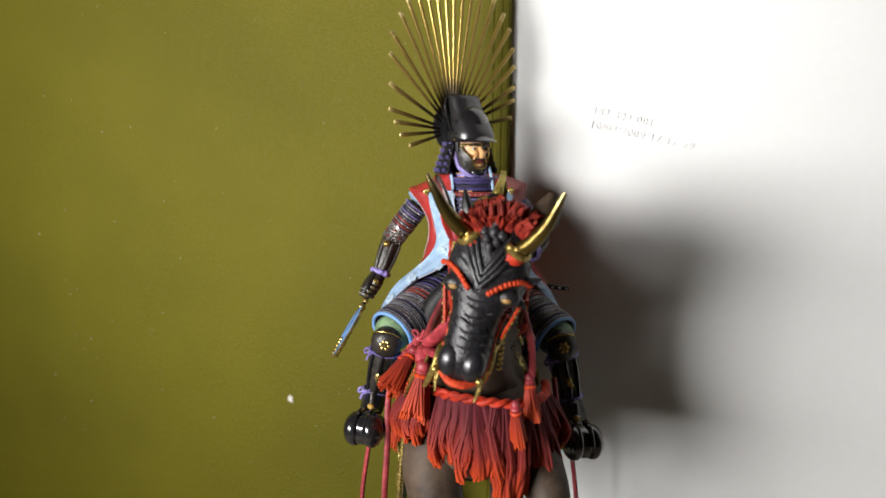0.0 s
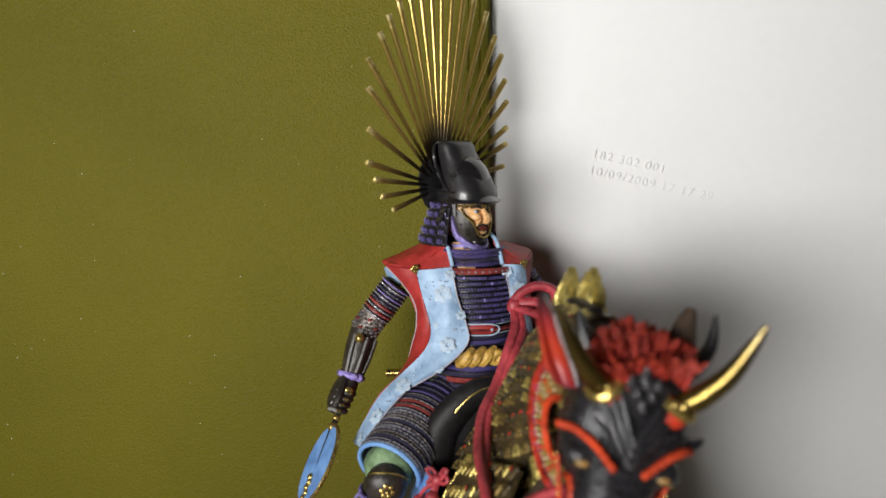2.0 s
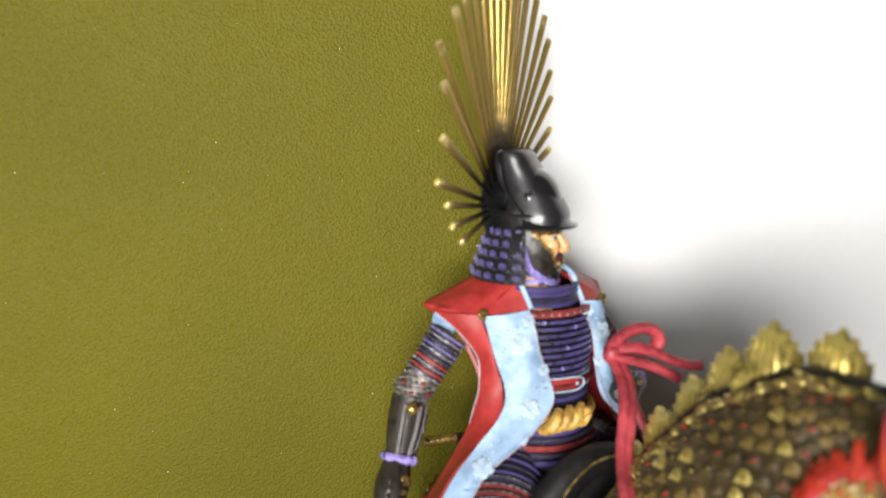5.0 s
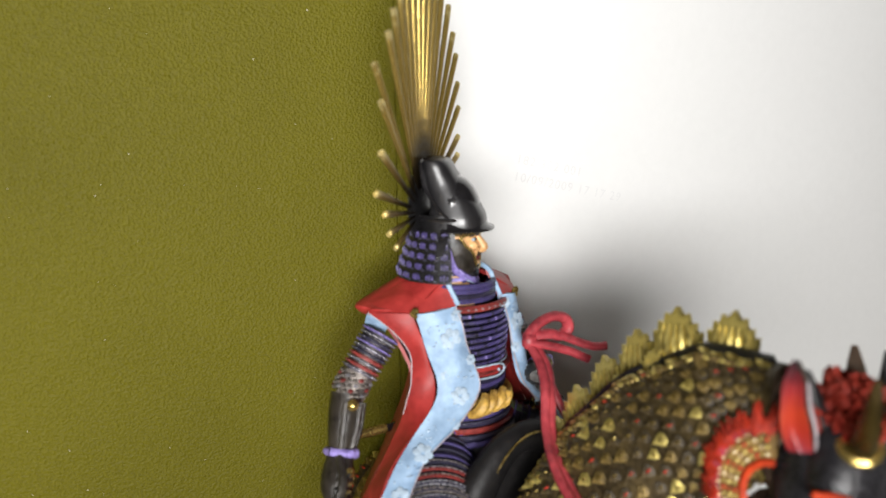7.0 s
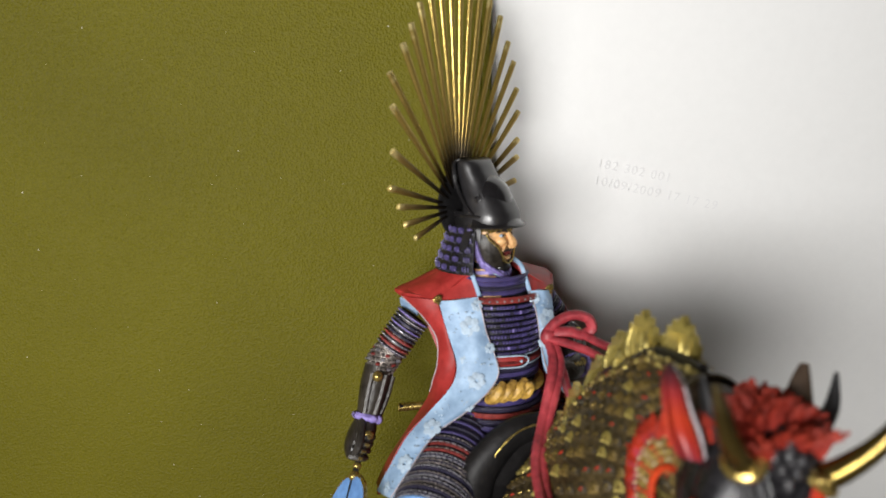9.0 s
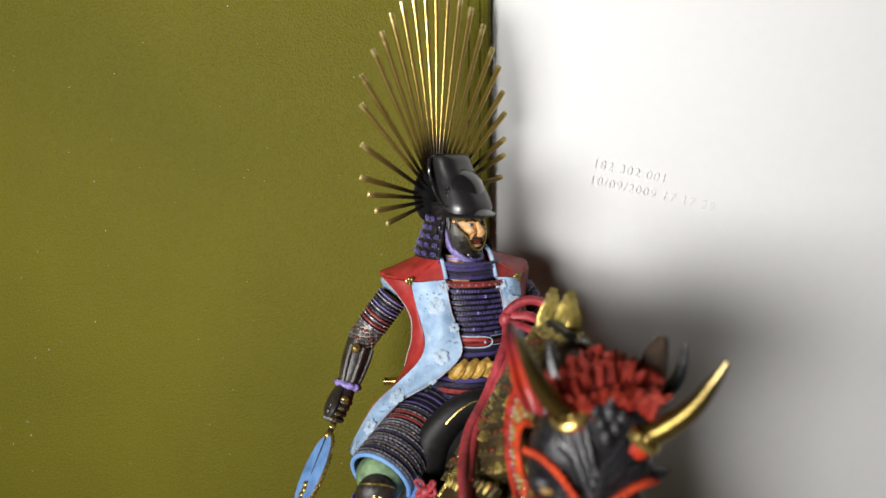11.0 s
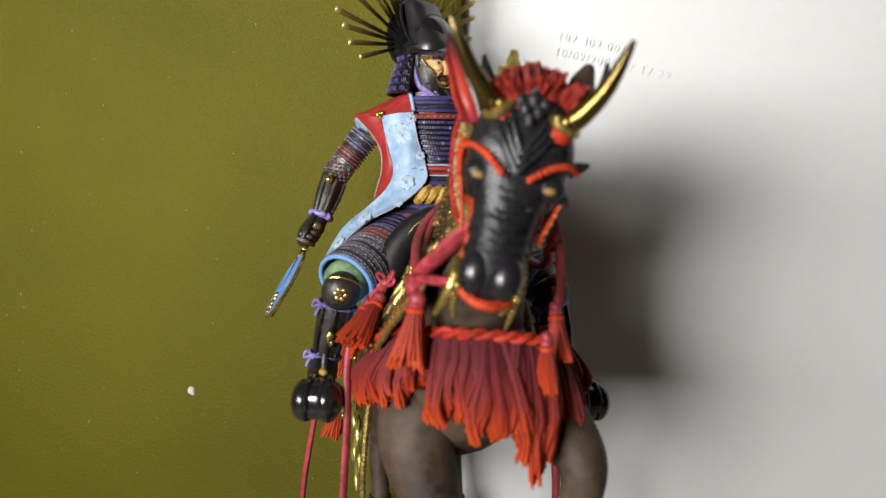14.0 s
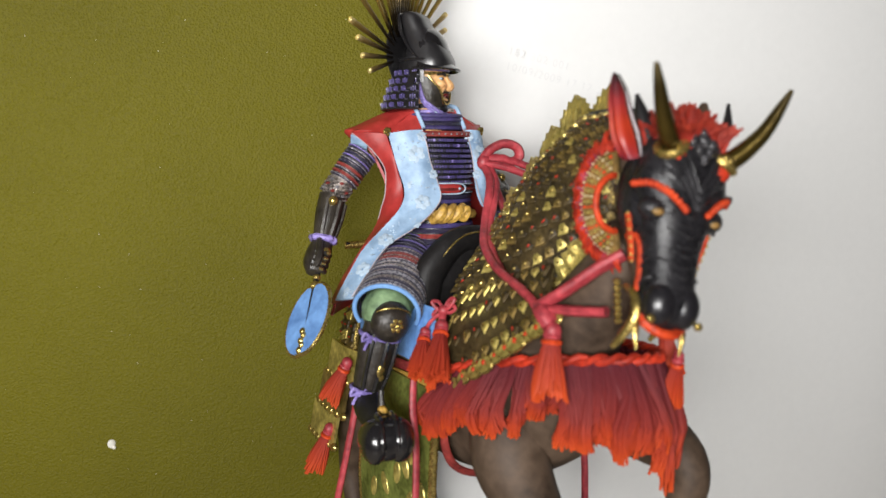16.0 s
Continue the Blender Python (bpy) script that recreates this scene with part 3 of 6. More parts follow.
m.tube([on_head(5.4 * math.sin(a), 6.4 * math.cos(a), 121.0) for a in [radians(-110 + 22 * i) for i in range(11)]], 0.8, LI, n=7, sub=2, flat=0.7)
m.tube([on_head(5.5 * math.sin(a), 6.5 * math.cos(a), 119.9) for a in [radians(-70 + 14 * i) for i in range(11)]], 0.3, GO, n=6, sub=2)
for k in range(3):                                  # scarf folds at the throat
    m.tube([on_head((5.0 - 0.2 * k) * math.sin(a), (5.6 + 0.1 * k) * math.cos(a), 110.6 - 0.95 * k + 0.5 * math.sin(a + k)) for a in [radians(-120 + 24 * i) for i in range(11)]], 0.62, LI if k % 2 == 0 else PU, n=7, sub=2)
m.loft([((7.6, 239.6, 104), X * 7.0, Y * 6.6), ((7.6, 239.8, 109), X * 5.4, Y * 5.6), ((7.4, 240, 111), X * 5.0, Y * 5.2)], SK, n=16)


for k in range(6):                                  # twist of the scarf under the chin
    c = on_head(-2.6 + 1.05 * k, 5.6 - 0.12 * (k - 2.5) ** 2, 109.9 - 0.25 * k)
    m.tube([c + UP * 0.9 - EAR * 0.5, c + FACE * 0.5, c - UP * 0.9 + EAR * 0.5], [0.3, 0.55, 0.3], LI if k % 2 else PU, n=6, sub=3)


for k in range(7):                                  # ribbons of the scarf, wound slantwise about the throat
    e = 1.15 * k
    mat = (LI, WH, PU, LI, WH, LI, PU)[k]
    m.tube([on_head(-5.3 + 0.35 * e, 1.2 + 0.1 * e, 113.6 - 0.75 * e), on_head(-4.4 + 0.45 * e, 4.2 + 0.12 * e, 111.4 - 0.55 * e), on_head(-1.6 + 0.35 * e, 6.3 + 0.05 * e, 109.0 - 0.32 * e), on_head(2.2 + 0.2 * e, 6.4, 107.9 - 0.2 * e), on_head(4.8 + 0.05 * e, 3.6, 108.6 - 0.25 * e)], [0.3, 0.5, 0.55, 0.5, 0.3], mat, n=7, sub=4)


def arm(m, pts, sleeve_rows):
    """Laced shoulder guard, mail sleeve, plated forearm, gauntlet."""
    a, b, c, d = (Vector(p) for p in pts)
    m.tube([a, a.lerp(b, 0.5), b], [3.3, 3.3, 3.3], SI, n=14, sub=4)
    m.tube([b, b.lerp(c, 0.45), c], [3.4, 3.4, 2.6], PL, n=14, sub=4)
    axis = (b - a).normalized()
    side = axis.cross(Vector((0.3, -1, 0.2))).normalized()
    front = axis.cross(side)
    for k in range(sleeve_rows):
        t = 0.0 + 0.70 * k / sleeve_rows
        p = a.lerp(b, t)
        r = 3.35 - 0.1 * t
        m.tube([p + side * (r * math.cos(w)) + front * (r * math.sin(w)) for w in [2 * math.pi * i / 14 for i in range(15)]], 0.46, (NV, BK, NL, BK, NV, BK, CR, BK, CR, NV)[k % 10], n=6, sub=1, caps=False)
        band_rows(m, [(p, side * (r + 0.45), front * (r + 0.45))], NV, (PU, NL, NL, PU, NL, NL, CR, NL, CR, NL)[k % 10], [30], 0.24, 0.20)
        band_rows(m, [(p, side * (r + 0.55), front * (r + 0.55))], NV, (LI, ST, NL, LI, ST, NL, CR, ST, CR, ST)[k % 10], [(13, 17, 15)[k % 3]], 0.12, 0.22)
    for k in range(70):                             # mail rings
        w, t = 2.39996 * k, 0.70 + 0.34 * (k / 70)
        p = a.lerp(b, min(t, 1.0)) if t < 1 else b.lerp(c, (t - 1))
        q = p + (side * math.cos(w) + front * math.sin(w)) * 3.35
        m.ball(q, (0.62, 0.62, 0.42), (SI, ST, SI, SI, CR, SI)[k % 6], n=6, m=4)
    fa = (c - b).normalized()
    fs = fa.cross(Vector((0.3, -1, 0.2))).normalized()
    ff = fa.cross(fs)
    for w in (-0.9, 0.0, 0.9):                      # forearm splints and a round boss
        m.tube([b.lerp(c, 0.15) + (fs * math.sin(w) - ff * math.cos(w)) * 3.6, b.lerp(c, 0.55) + (fs * math.sin(w) - ff * math.cos(w)) * 3.4, b.lerp(c, 0.95) + (fs * math.sin(w) - ff * math.cos(w)) * 2.6], 0.62, PL, n=6, sub=3)
    m.ball(b.lerp(c, 0.2) + (fs * 0.5 - ff * 0.87) * 3.9, (1.25, 1.25, 1.25), GO, n=10, m=6)
    m.tube([c + (fs * math.cos(w) + ff * math.sin(w)) * 2.9 for w in [2 * math.pi * i / 12 for i in range(13)]], 0.85, LI, n=7, sub=1, caps=False)
    m.ball(c - ff * 3.2 + fs * 0.6, (1.2, 0.8, 0.9), LI, n=8, m=6)
    m.ball(c - ff * 2.9 - fs * 1.2, (0.9, 0.7, 1.1), LI, n=8, m=6)
    h = (d - c).normalized()
    m.tube([c, c.lerp(d, 0.4), c.lerp(d, 0.8), d + h * 0.6], [2.5, 3.3, 3.1, 1.6], PL, n=12, sub=4, flat=0.85)
    for k in range(4):                              # finger plates
        q = c.lerp(d, 0.45 + 0.17 * k)
        m.tube([q + fs * 2.2 - ff * 1.6, q - ff * 3.0, q - fs * 2.2 - ff * 1.6], 0.75, PL if k % 2 else BK, n=7, sub=3)
        m.tube([q + fs * (0.3 + 0.2 * k) - ff * 3.35, q - fs * (0.8 - 0.2 * k) - ff * 3.55], [0.42, 0.3], GO, n=6, sub=1)
    m.ball(c.lerp(d, 0.42) - ff * 3.0, (1.3, 0.6, 1.3), GO, n=9, m=6)
    m.tube([c.lerp(d, 0.6) - ff * 2.9 - fs, c.lerp(d, 0.95) - ff * 2.8 + fs * 0.6], 0.35, GO, n=6, sub=1)
    m.tube([c + fs * 2.0 - ff * 1.2, c.lerp(d, 0.6) - ff * 3.3 + fs * 1.9, d - ff * 1.8 + fs * 1.4], [0.9, 0.95, 0.7], PL, n=8, sub=3)


arm(m, ((-9.3, 243.4, 99.3), (-17.4, 244.2, 88.5), (-21.3, 241.6, 77.6), (-26.0, 237.3, 70.6)), 10)
arm(m, ((24.0, 242.5, 100), (31.0, 241.0, 90), (27.0, 231.0, 86.5), (20.5, 225.8, 87.5)), 10)


def leg(m, s, hip, knee, ankle, toe):
    """Laced thigh guard with blue binding, green breeches, knee cap, greave and boot; s is +1 for the leg at the left of the face."""
    hip, knee, ankle, toe = Vector(hip), Vector(knee), Vector(ankle), Vector(toe)
    axis = (knee - hip).normalized()
    side = axis.cross(Vector((0, 0, 1))).normalized()
    top = side.cross(axis).normalized()
    m.tube([hip, hip.lerp(knee, 0.5), knee], [7.0, 6.6, 5.4], GR, n=18, sub=4)
    m.ball(knee - axis * 1.6, (6.0, 5.2, 5.7), GR, turn=frame_of(side, axis, top), n=16, m=10)
    rows = []
    for k in range(15):                             # overlapping plates, widening to the hem
        t = 0.12 + 0.0572 * k
        r = 6.9 + 0.5 * t
        c = hip.lerp(knee, t)
        rows.append((c, side * r, top * (r * 0.92)))
        mat = (NV, BK, PU, BK, NV, BK, CR, CR, BK, NV, BK, NV, BK, NV, BK)[k]
        arc = [c + side * (r * math.cos(w)) + top * (r * 0.92 * math.sin(w)) for w in [radians(-25 + 230 * i / 20) for i in range(21)]]
        m.tube(arc, 0.52, mat, n=6, sub=1)
        if k >= 5:
            lace = CR if k in (6, 7) else NL
            band_rows(m, [(c, side * (r + 0.7), top * (r * 0.92 + 0.7))], NV, lace, [44], 0.30, 0.22, start=-25 / 360, end=205 / 360)
            band_rows(m, [(c - axis * 0.3, side * (r + 0.85), top * (r * 0.92 + 0.85))], NV, (ST if k in (6, 8, 10, 12, 14) else SI if k % 2 else ST), [(22, 27, 30)[k % 3]], 0.11, 0.22, start=-25 / 360, end=205 / 360)
            if k >= 8:                              # worn lace ends between the rows
                band_rows(m, [(c + axis * 0.35, side * (r + 0.62), top * (r * 0.92 + 0.62))], NV, (SI, NL, ST)[k % 3], [(37, 33, 25)[k % 3]], 0.16, 0.24, start=-24 / 360, end=205 / 360)
        else:
            band_rows(m, [(c, side * (r + 0.7), top * (r * 0.92 + 0.7))], NV, (PU, NL, PU, NL, PU)[k], [44], 0.24, 0.16, start=-25 / 360, end=205 / 360)
    m.sheet([[c + a * math.cos(w) * 0.985 + b * math.sin(w) * 0.985 for w in [radians(-25 + 230 * i / 20) for i in range(21)]] for c, a, b in rows], 0.5, NV)
    c, a, b = rows[-1]
    c = c + axis * 1.0
    m.tube([c + a * math.cos(w) * 1.04 + b * math.sin(w) * 1.04 for w in [radians(-28 + 236 * i / 20) for i in range(21)]], 0.55, EB, n=8, sub=1)
    shin = (ankle - knee).normalized()
    front = Vector((0, -1, 0.25))
    front = (front - shin * front.dot(shin)).normalized()
    out = front.cross(shin)
    m.ball(knee + front * 3.6 + shin * 0.8, (4.7, 3.6, 4.9), PL, turn=frame_of(out, front, -shin), n=18, m=12)
    for k in range(6):                              # gilt crest on the knee cap
        w = 2 * math.pi * k / 6
        m.ball(knee + front * 6.9 + shin * 0.8 + (out * math.cos(w) - shin * math.sin(w)) * 1.15, (0.62, 0.42, 0.62), GO, n=7, m=5)
    m.ball(knee + front * 7.2 + shin * 0.8, (0.5, 0.5, 0.5), GO, n=7, m=5)
    m.tube([knee + front * (3.6 + 2.3 * math.sin(w)) + shin * (0.8 - 3.75 * (0.35 + 0.65 * math.sin(w))) + out * (4.5 * math.cos(w)) for w in [radians(15 + 150 * i / 12) for i in range(13)]], 0.2, GO, n=6, sub=1)
    m.tube([knee + shin * 2, knee.lerp(ankle, 0.35), knee.lerp(ankle, 0.7), ankle], [4.3, 4.4, 3.9, 3.2], PL, n=16, sub=4)
    for w in (-0.75, 0.0, 0.75):
        m.tube([knee.lerp(ankle, 0.2) + (out * math.sin(w) + front * math.cos(w)) * 4.5, knee.lerp(ankle, 0.55) + (out * math.sin(w) + front * math.cos(w)) * 4.5, knee.lerp(ankle, 0.9) + (out * math.sin(w) + front * math.cos(w)) * 3.5], 0.55, LQ, n=6, sub=3)
    for t, r in ((0.26, 4.7), (0.93, 3.8)):         # lilac garter cords with bows
        c = knee.lerp(ankle, t)
        m.tube([c + (out * math.cos(w) + front * math.sin(w)) * r for w in [2 * math.pi * i / 14 for i in range(15)]], 0.48, LI, n=6, sub=1, caps=False)
        q = c - out * r * 0.8 + front * r * 0.7
        for e in (-1, 1):
            m.tube([q, q + out * e * 1.6 + shin * -0.8, q + out * e * 1.9 + shin * 0.9, q], 0.38, LI, n=6, sub=3)
            m.tube([q, q + out * e * 0.7 + shin * 1.8, q + out * e * 0.9 + shin * 3.0], 0.36, LI, n=6, sub=3)
    g = knee.lerp(ankle, 0.62) + front * 4.6
    m.ball(g, (0.9, 0.45, 1.7), GO, turn=frame_of(out, front, -shin), n=9, m=6)
    m.ball(g + shin * 1.6 + out * 0.6, (0.6, 0.4, 0.9), GO, turn=frame_of(out, front, -shin), n=8, m=5)
    m.ball(g - shin * 1.8, (0.4, 0.35, 0.8), GO, turn=frame_of(out, front, -shin), n=8, m=5)
    m.tube([ankle, ankle.lerp(toe, 0.4) + Vector((0, 0, -1.0)), toe], [3.4, 3.6, 2.6], BK, n=14, sub=4)


leg(m, -1, (2.0, 238, 74), (-16.6, 217.4, 62.4), (-21.0, 219.0, 43.5), (-22.5, 208, 39.5))
leg(m, 1, (17.0, 237, 74), (34.8, 216.5, 61.5), (38.6, 215.5, 43.0), (39.5, 203, 38.5))
m.tube([(9.5, 238, 66), (9.5, 238, 76)], [11, 10], BK, n=18, sub=1)          # seat on the saddle
rider = m.finish("rider_figurine", rider_mats)
tagged(rider, "painted armoured rider statuette seated on a horse figurine", "figurine")

# ---- surcoat ----
coat = thing("surcoat", (9, 243, 62), "red sleeveless surcoat with turned-out pale blue floral lining on the rider", "coat")
RIGHT = [  # outer edge, fold line between red and blue, inner edge, from shoulder to hem
    ((-11.6, 244.5, 104.4), (-5.4, 237.2, 104.3), (2.5, 232.6, 105.4)),
    ((-8.2, 241.0, 100.5), (-4.8, 236.2, 100.5), (2.8, 231.8, 102.4)),
    ((-5.4, 238.2, 95.5), (-3.6, 235.0, 95.8), (3.6, 231.0, 98.0)),
    ((-5.2, 238.6, 90.0), (-2.6, 233.6, 90.0), (5.4, 229.6, 92.0)),
    ((-6.2, 238.8, 86.0), (-4.6, 233.0, 85.2), (5.2, 229.0, 87.2)),
    ((-7.6, 238.8, 81.0), (-9.8, 232.6, 80.2), (-1.5, 228.2, 81.4)),
    ((-12.4, 238.8, 75.0), (-15.6, 232.2, 75.4), (-10.4, 228.0, 76.6)),
    ((-17.0, 239.2, 68.5), (-19.6, 232.4, 69.0), (-17.2, 226.4, 70.4)),
    ((-19.8, 241.2, 61.0), (-22.0, 233.4, 63.5), (-21.0, 225.8, 65.6)),
]
LEFT = [
    ((25.8, 240.4, 106.6), (21.4, 234.2, 105.0), (15.2, 232.4, 105.6)),
    ((25.2, 239.6, 102.0), (21.6, 233.4, 101.0), (15.9, 231.6, 102.6)),
    ((25.4, 239.4, 96.5), (22.0, 232.6, 96.0), (16.6, 230.6, 98.0)),
    ((25.6, 239.4, 91.0), (22.6, 231.8, 90.4), (17.2, 229.2, 91.6)),
    ((26.8, 239.4, 86.0), (24.6, 231.8, 85.0), (18.6, 228.6, 86.0)),
    ((30.0, 239.8, 80.0), (28.6, 232.4, 79.4), (24.0, 228.4, 80.0)),
    ((34.0, 240.4, 74.0), (34.0, 233.0, 73.6), (30.5, 228.0, 74.4)),
    ((37.0, 241.6, 66.0), (38.0, 234.0, 66.0), (36.4, 228.0, 67.4)),
]


def lapel(rows, flip):
    red = [[r[0], tuple(Vector(r[0]).lerp(Vector(r[1]), 0.5) + Vector((0, -0.6, 0.2))), r[1]] for r in rows]
    blue = [[tuple(Vector(r[1]) + Vector((0, -0.5, 0.1))), tuple(Vector(r[1]).lerp(Vector(r[2]), 0.5) + Vector((0, -1.5, 0.3))), r[2]] for r in rows]
    for name, g, mat, back, label in (("red_panel", red, COATRED, COATRED, "red outer cloth"), ("lining_lapel", blue, SKYBLUE, SKYBLUE, "pale blue brocade lining turned outwards")):
        m = Mould()
        fine = smooth_grid(g, 4, 5)
        for i, row in enumerate(fine):              # soft folds of the cloth
            for j, p in enumerate(row):
                row[j] = p + Vector((0, -0.35 * math.sin(i * 0.55 + j * 0.5), 0))
        edge = [row[0] if name == "red_panel" else row[-1] for row in fine]
        if flip:
            fine = [row[::-1] for row in fine]
        m.sheet(fine, 0.7, 0, 1)
        cloth = m.finish(name, [mat, back], coat, label, sharp=50)
        m = Mould()                                 # pale piping along the free edge
        m.tube([p + Vector((0, -0.15, 0)) for p in (edge if name == "lining_lapel" else edge[:20])], 0.14, 0, n=6, sub=1)
        m.finish("piping", PIPING, cloth, "thin pale piping")
    return smooth_grid(blue, 8, 8), cloth


def flower(at, normal, r, cloth):
    m = Mould()
    n = Vector(normal).normalized()
    a = n.cross(UP).normalized()
    b = a.cross(n)
    c = Vector(at)
    for k in range(6):                              # broad flat petals that overlap
        w = 2 * math.pi * k / 6 + 0.3
        d = a * math.cos(w) + b * math.sin(w)
        m.ball(c + d * r * 0.62, (r * 0.46, r * 0.42, 0.09), 0, turn=frame_of(d, n.cross(d), n), n=8, m=4)
    for k in range(7):                              # stamens
        w = 2 * math.pi * k / 7
        m.ball(c + (a * math.cos(w) + b * math.sin(w)) * r * 0.26 + n * 0.10, (0.12, 0.12, 0.12), 0, n=5, m=4)
    m.finish("flower", WHITE, cloth, "white embroidered flower")


for rows, flip in ((RIGHT, True), (LEFT, False)):
    g, lining = lapel(rows, flip)
    rng = random.Random(7 + flip)
    n_rows, n_cols = len(g), len(g[0])
    for i, j, r in ((13, 9, 2.2), (5, 14, 1.3), (21, 14, 1.2), (23, 4, 1.4), (31, 8, 1.9), (39, 13, 1.2), (45, 8, 2.0), (54, 9, 1.9), (61, 6, 1.4)):
        if i < n_rows - 2:
            p = g[i][j]
            nn = (g[i][j + 1] - g[i][j - 1]).cross(g[i + 1][j] - g[i - 1][j])
            nn = nn if nn.y < 0 else -nn
            flower(p + nn.normalized() * 0.14, nn, r, lining)
    m = Mould()                                     # small sprigs between the flowers
    for k in range(110):
        i, j = rng.randrange(2, n_rows - 2), rng.randrange(2, n_cols - 2)
        p = g[i][j]
        nn = (g[i][j + 1] - g[i][j - 1]).cross(g[i + 1][j] - g[i - 1][j])
        nn = (nn if nn.y < 0 else -nn).normalized()
        m.ball(p + nn * 0.15, (rng.uniform(0.12, 0.35), rng.uniform(0.12, 0.3), 0.12), 0, turn=frame_of(nn.cross(UP).normalized(), UP, nn), n=5, m=4)
    tagged(m.finish("sprig", WHITE, lining, "fine white sprigs"), kind="stuff")

# red yokes over the collar bones
for rows in ([[(-11.6, 244.5, 104.6), (-8.4, 240.6, 104.9), (-5.4, 237.0, 104.8), (-1.4, 234.4, 105.0), (2.6, 232.3, 105.8)], [(-9.0, 246.0, 106.2), (-6.6, 242.0, 107.0), (-3.6, 238.6, 107.4), (-0.6, 236.4, 108.0), (2.3, 234.2, 108.6)], [(-3.0, 247.0, 109.0), (-2.4, 243.6, 109.6), (-1.0, 240.6, 110.0), (0.6, 238.2, 110.6), (2.0, 235.8, 111.2)]],
             [[(15.1, 232.2, 105.8), (18.2, 232.8, 105.6), (21.4, 233.8, 105.5), (23.8, 236.8, 106.2), (26.0, 240.6, 107.0)], [(14.8, 233.8, 108.6), (17.4, 235.0, 108.2), (20.0, 236.6, 108.0), (22.2, 239.4, 108.2), (24.0, 243.0, 108.4)], [(14.4, 235.2, 111.2), (15.8, 237.4, 110.6), (17.4, 239.8, 110.2), (18.6, 242.8, 110.0), (19.4, 246.0, 109.8)]]):
    m = Mould()
    m.sheet(smooth_grid(rows, 4, 4), 0.7, 0, 1)
    m.finish("yoke", [COATRED, COATRED], coat, sharp=55)
for path in ([(2.6, 232.2, 105.8), (2.3, 234.0, 108.6), (1.8, 236.0, 111.4), (1.6, 241.0, 112.6)], [(15.1, 232.1, 105.8), (14.8, 233.7, 108.6), (14.4, 235.4, 111.4), (14.4, 241.0, 112.4)]):
    m = Mould()
    m.tube(path, 0.42, 0, n=7, sub=5, flat=1.3)
    m.finish("collar_edge", SKYBLUE, coat, "pale collar edge")

m = Mould()                                         # lining seen under the edge of the shoulder wing
m.sheet(smooth_grid([[(-11.8, 244.4, 104.2), (-10.4, 243.0, 103.2), (-8.6, 241.4, 101.6)], [(-10.8, 246.6, 101.6), (-9.4, 245.2, 100.8), (-7.8, 243.6, 99.6)]], 3, 3), 0.4)
m.finish("wing_lining", SKYBLUE, coat, "pale blue lining")
# back of the coat, from wing to wing over the shoulders
back = [
    [(2.0, 236.0, 110.4), (1.5, 245.5, 111.4), (8.0, 247.6, 111.8), (15.0, 245.0, 111.0), (14.8, 235.0, 110.2)],
    [(-5.0, 237.8, 105.4), (-7.5, 248.5, 107.0), (8.0, 252.0, 108.0), (22.5, 247.0, 108.4), (21.4, 235.0, 106.2)],
    [(-11.2, 244.2, 105.0), (-10.5, 250.0, 104.5), (8.0, 254.0, 103.0), (25.5, 248.5, 106.4), (25.9, 240.6, 107.2)],
    [(-7.4, 243.0, 100.0), (-2.0, 249.4, 98.0), (8.0, 254.0, 95.0), (25.0, 250.0, 98.0), (25.4, 241.0, 100.0)],
    [(-4.4, 239.4, 90.0), (2.0, 247.4, 90.0), (8.5, 253.0, 88.0), (24.5, 250.0, 90.0), (25.8, 240.0, 90.0)],
    [(-7.2, 239.2, 81.0), (0.5, 248.4, 80.0), (8.5, 255.5, 79.0), (27.0, 251.0, 80.0), (30.2, 240.2, 80.0)],
    [(-16.4, 239.8, 68.0), (-7.0, 250.0, 67.0), (8.5, 259.5, 68.0), (32.0, 254.0, 68.0), (37.0, 241.8, 67.0)],
    [(-19.6, 241.8, 58.0), (-11.0, 251.0, 58.0), (8.5, 262.0, 60.0), (33.5, 256.0, 60.0), (38.5, 242.6, 61.0)],
]
m = Mould()
fine = smooth_grid(back, 4, 5)
for i, row in enumerate(fine):
    for j, p in enumerate(row):
        row[j] = p + Vector((0.25, 0.45, 0)) * math.sin(j * 0.9) * min(1.0, i / 14)
m.sheet(fine, 0.7, 0, 1)
m.finish("back_panel", [COATRED, COATRED], coat, "red back and shoulder wings", sharp=55)
for c, s in (((-5.6, 236.4, 104.4), -1), ((21.0, 233.2, 105.0), 1)):           # gilt leaf clasps
    m = Mould()
    c = Vector(c)
    for k in range(3):
        w = radians(60 + 45 * k)
        m.ball(c + Vector((math.cos(w) * 0.8, -0.1, math.sin(w) * 0.8)), (0.55, 0.35, 0.8), 0, n=7, m=5)
    m.ball(c + Vector((0, -0.3, -0.3)), (0.5, 0.35, 0.5), 0, n=8, m=5)
    for k in range(4):
        m.ball(c + Vector((-s * (1.5 + 0.5 * k), -0.5 - 0.12 * k, -0.6 - 0.5 * (k % 2))), (0.5, 0.3, 0.6), 1, n=7, m=5)
    m.finish("clasp", [GOLD, BLACK], coat, "gilt leaf clasp")

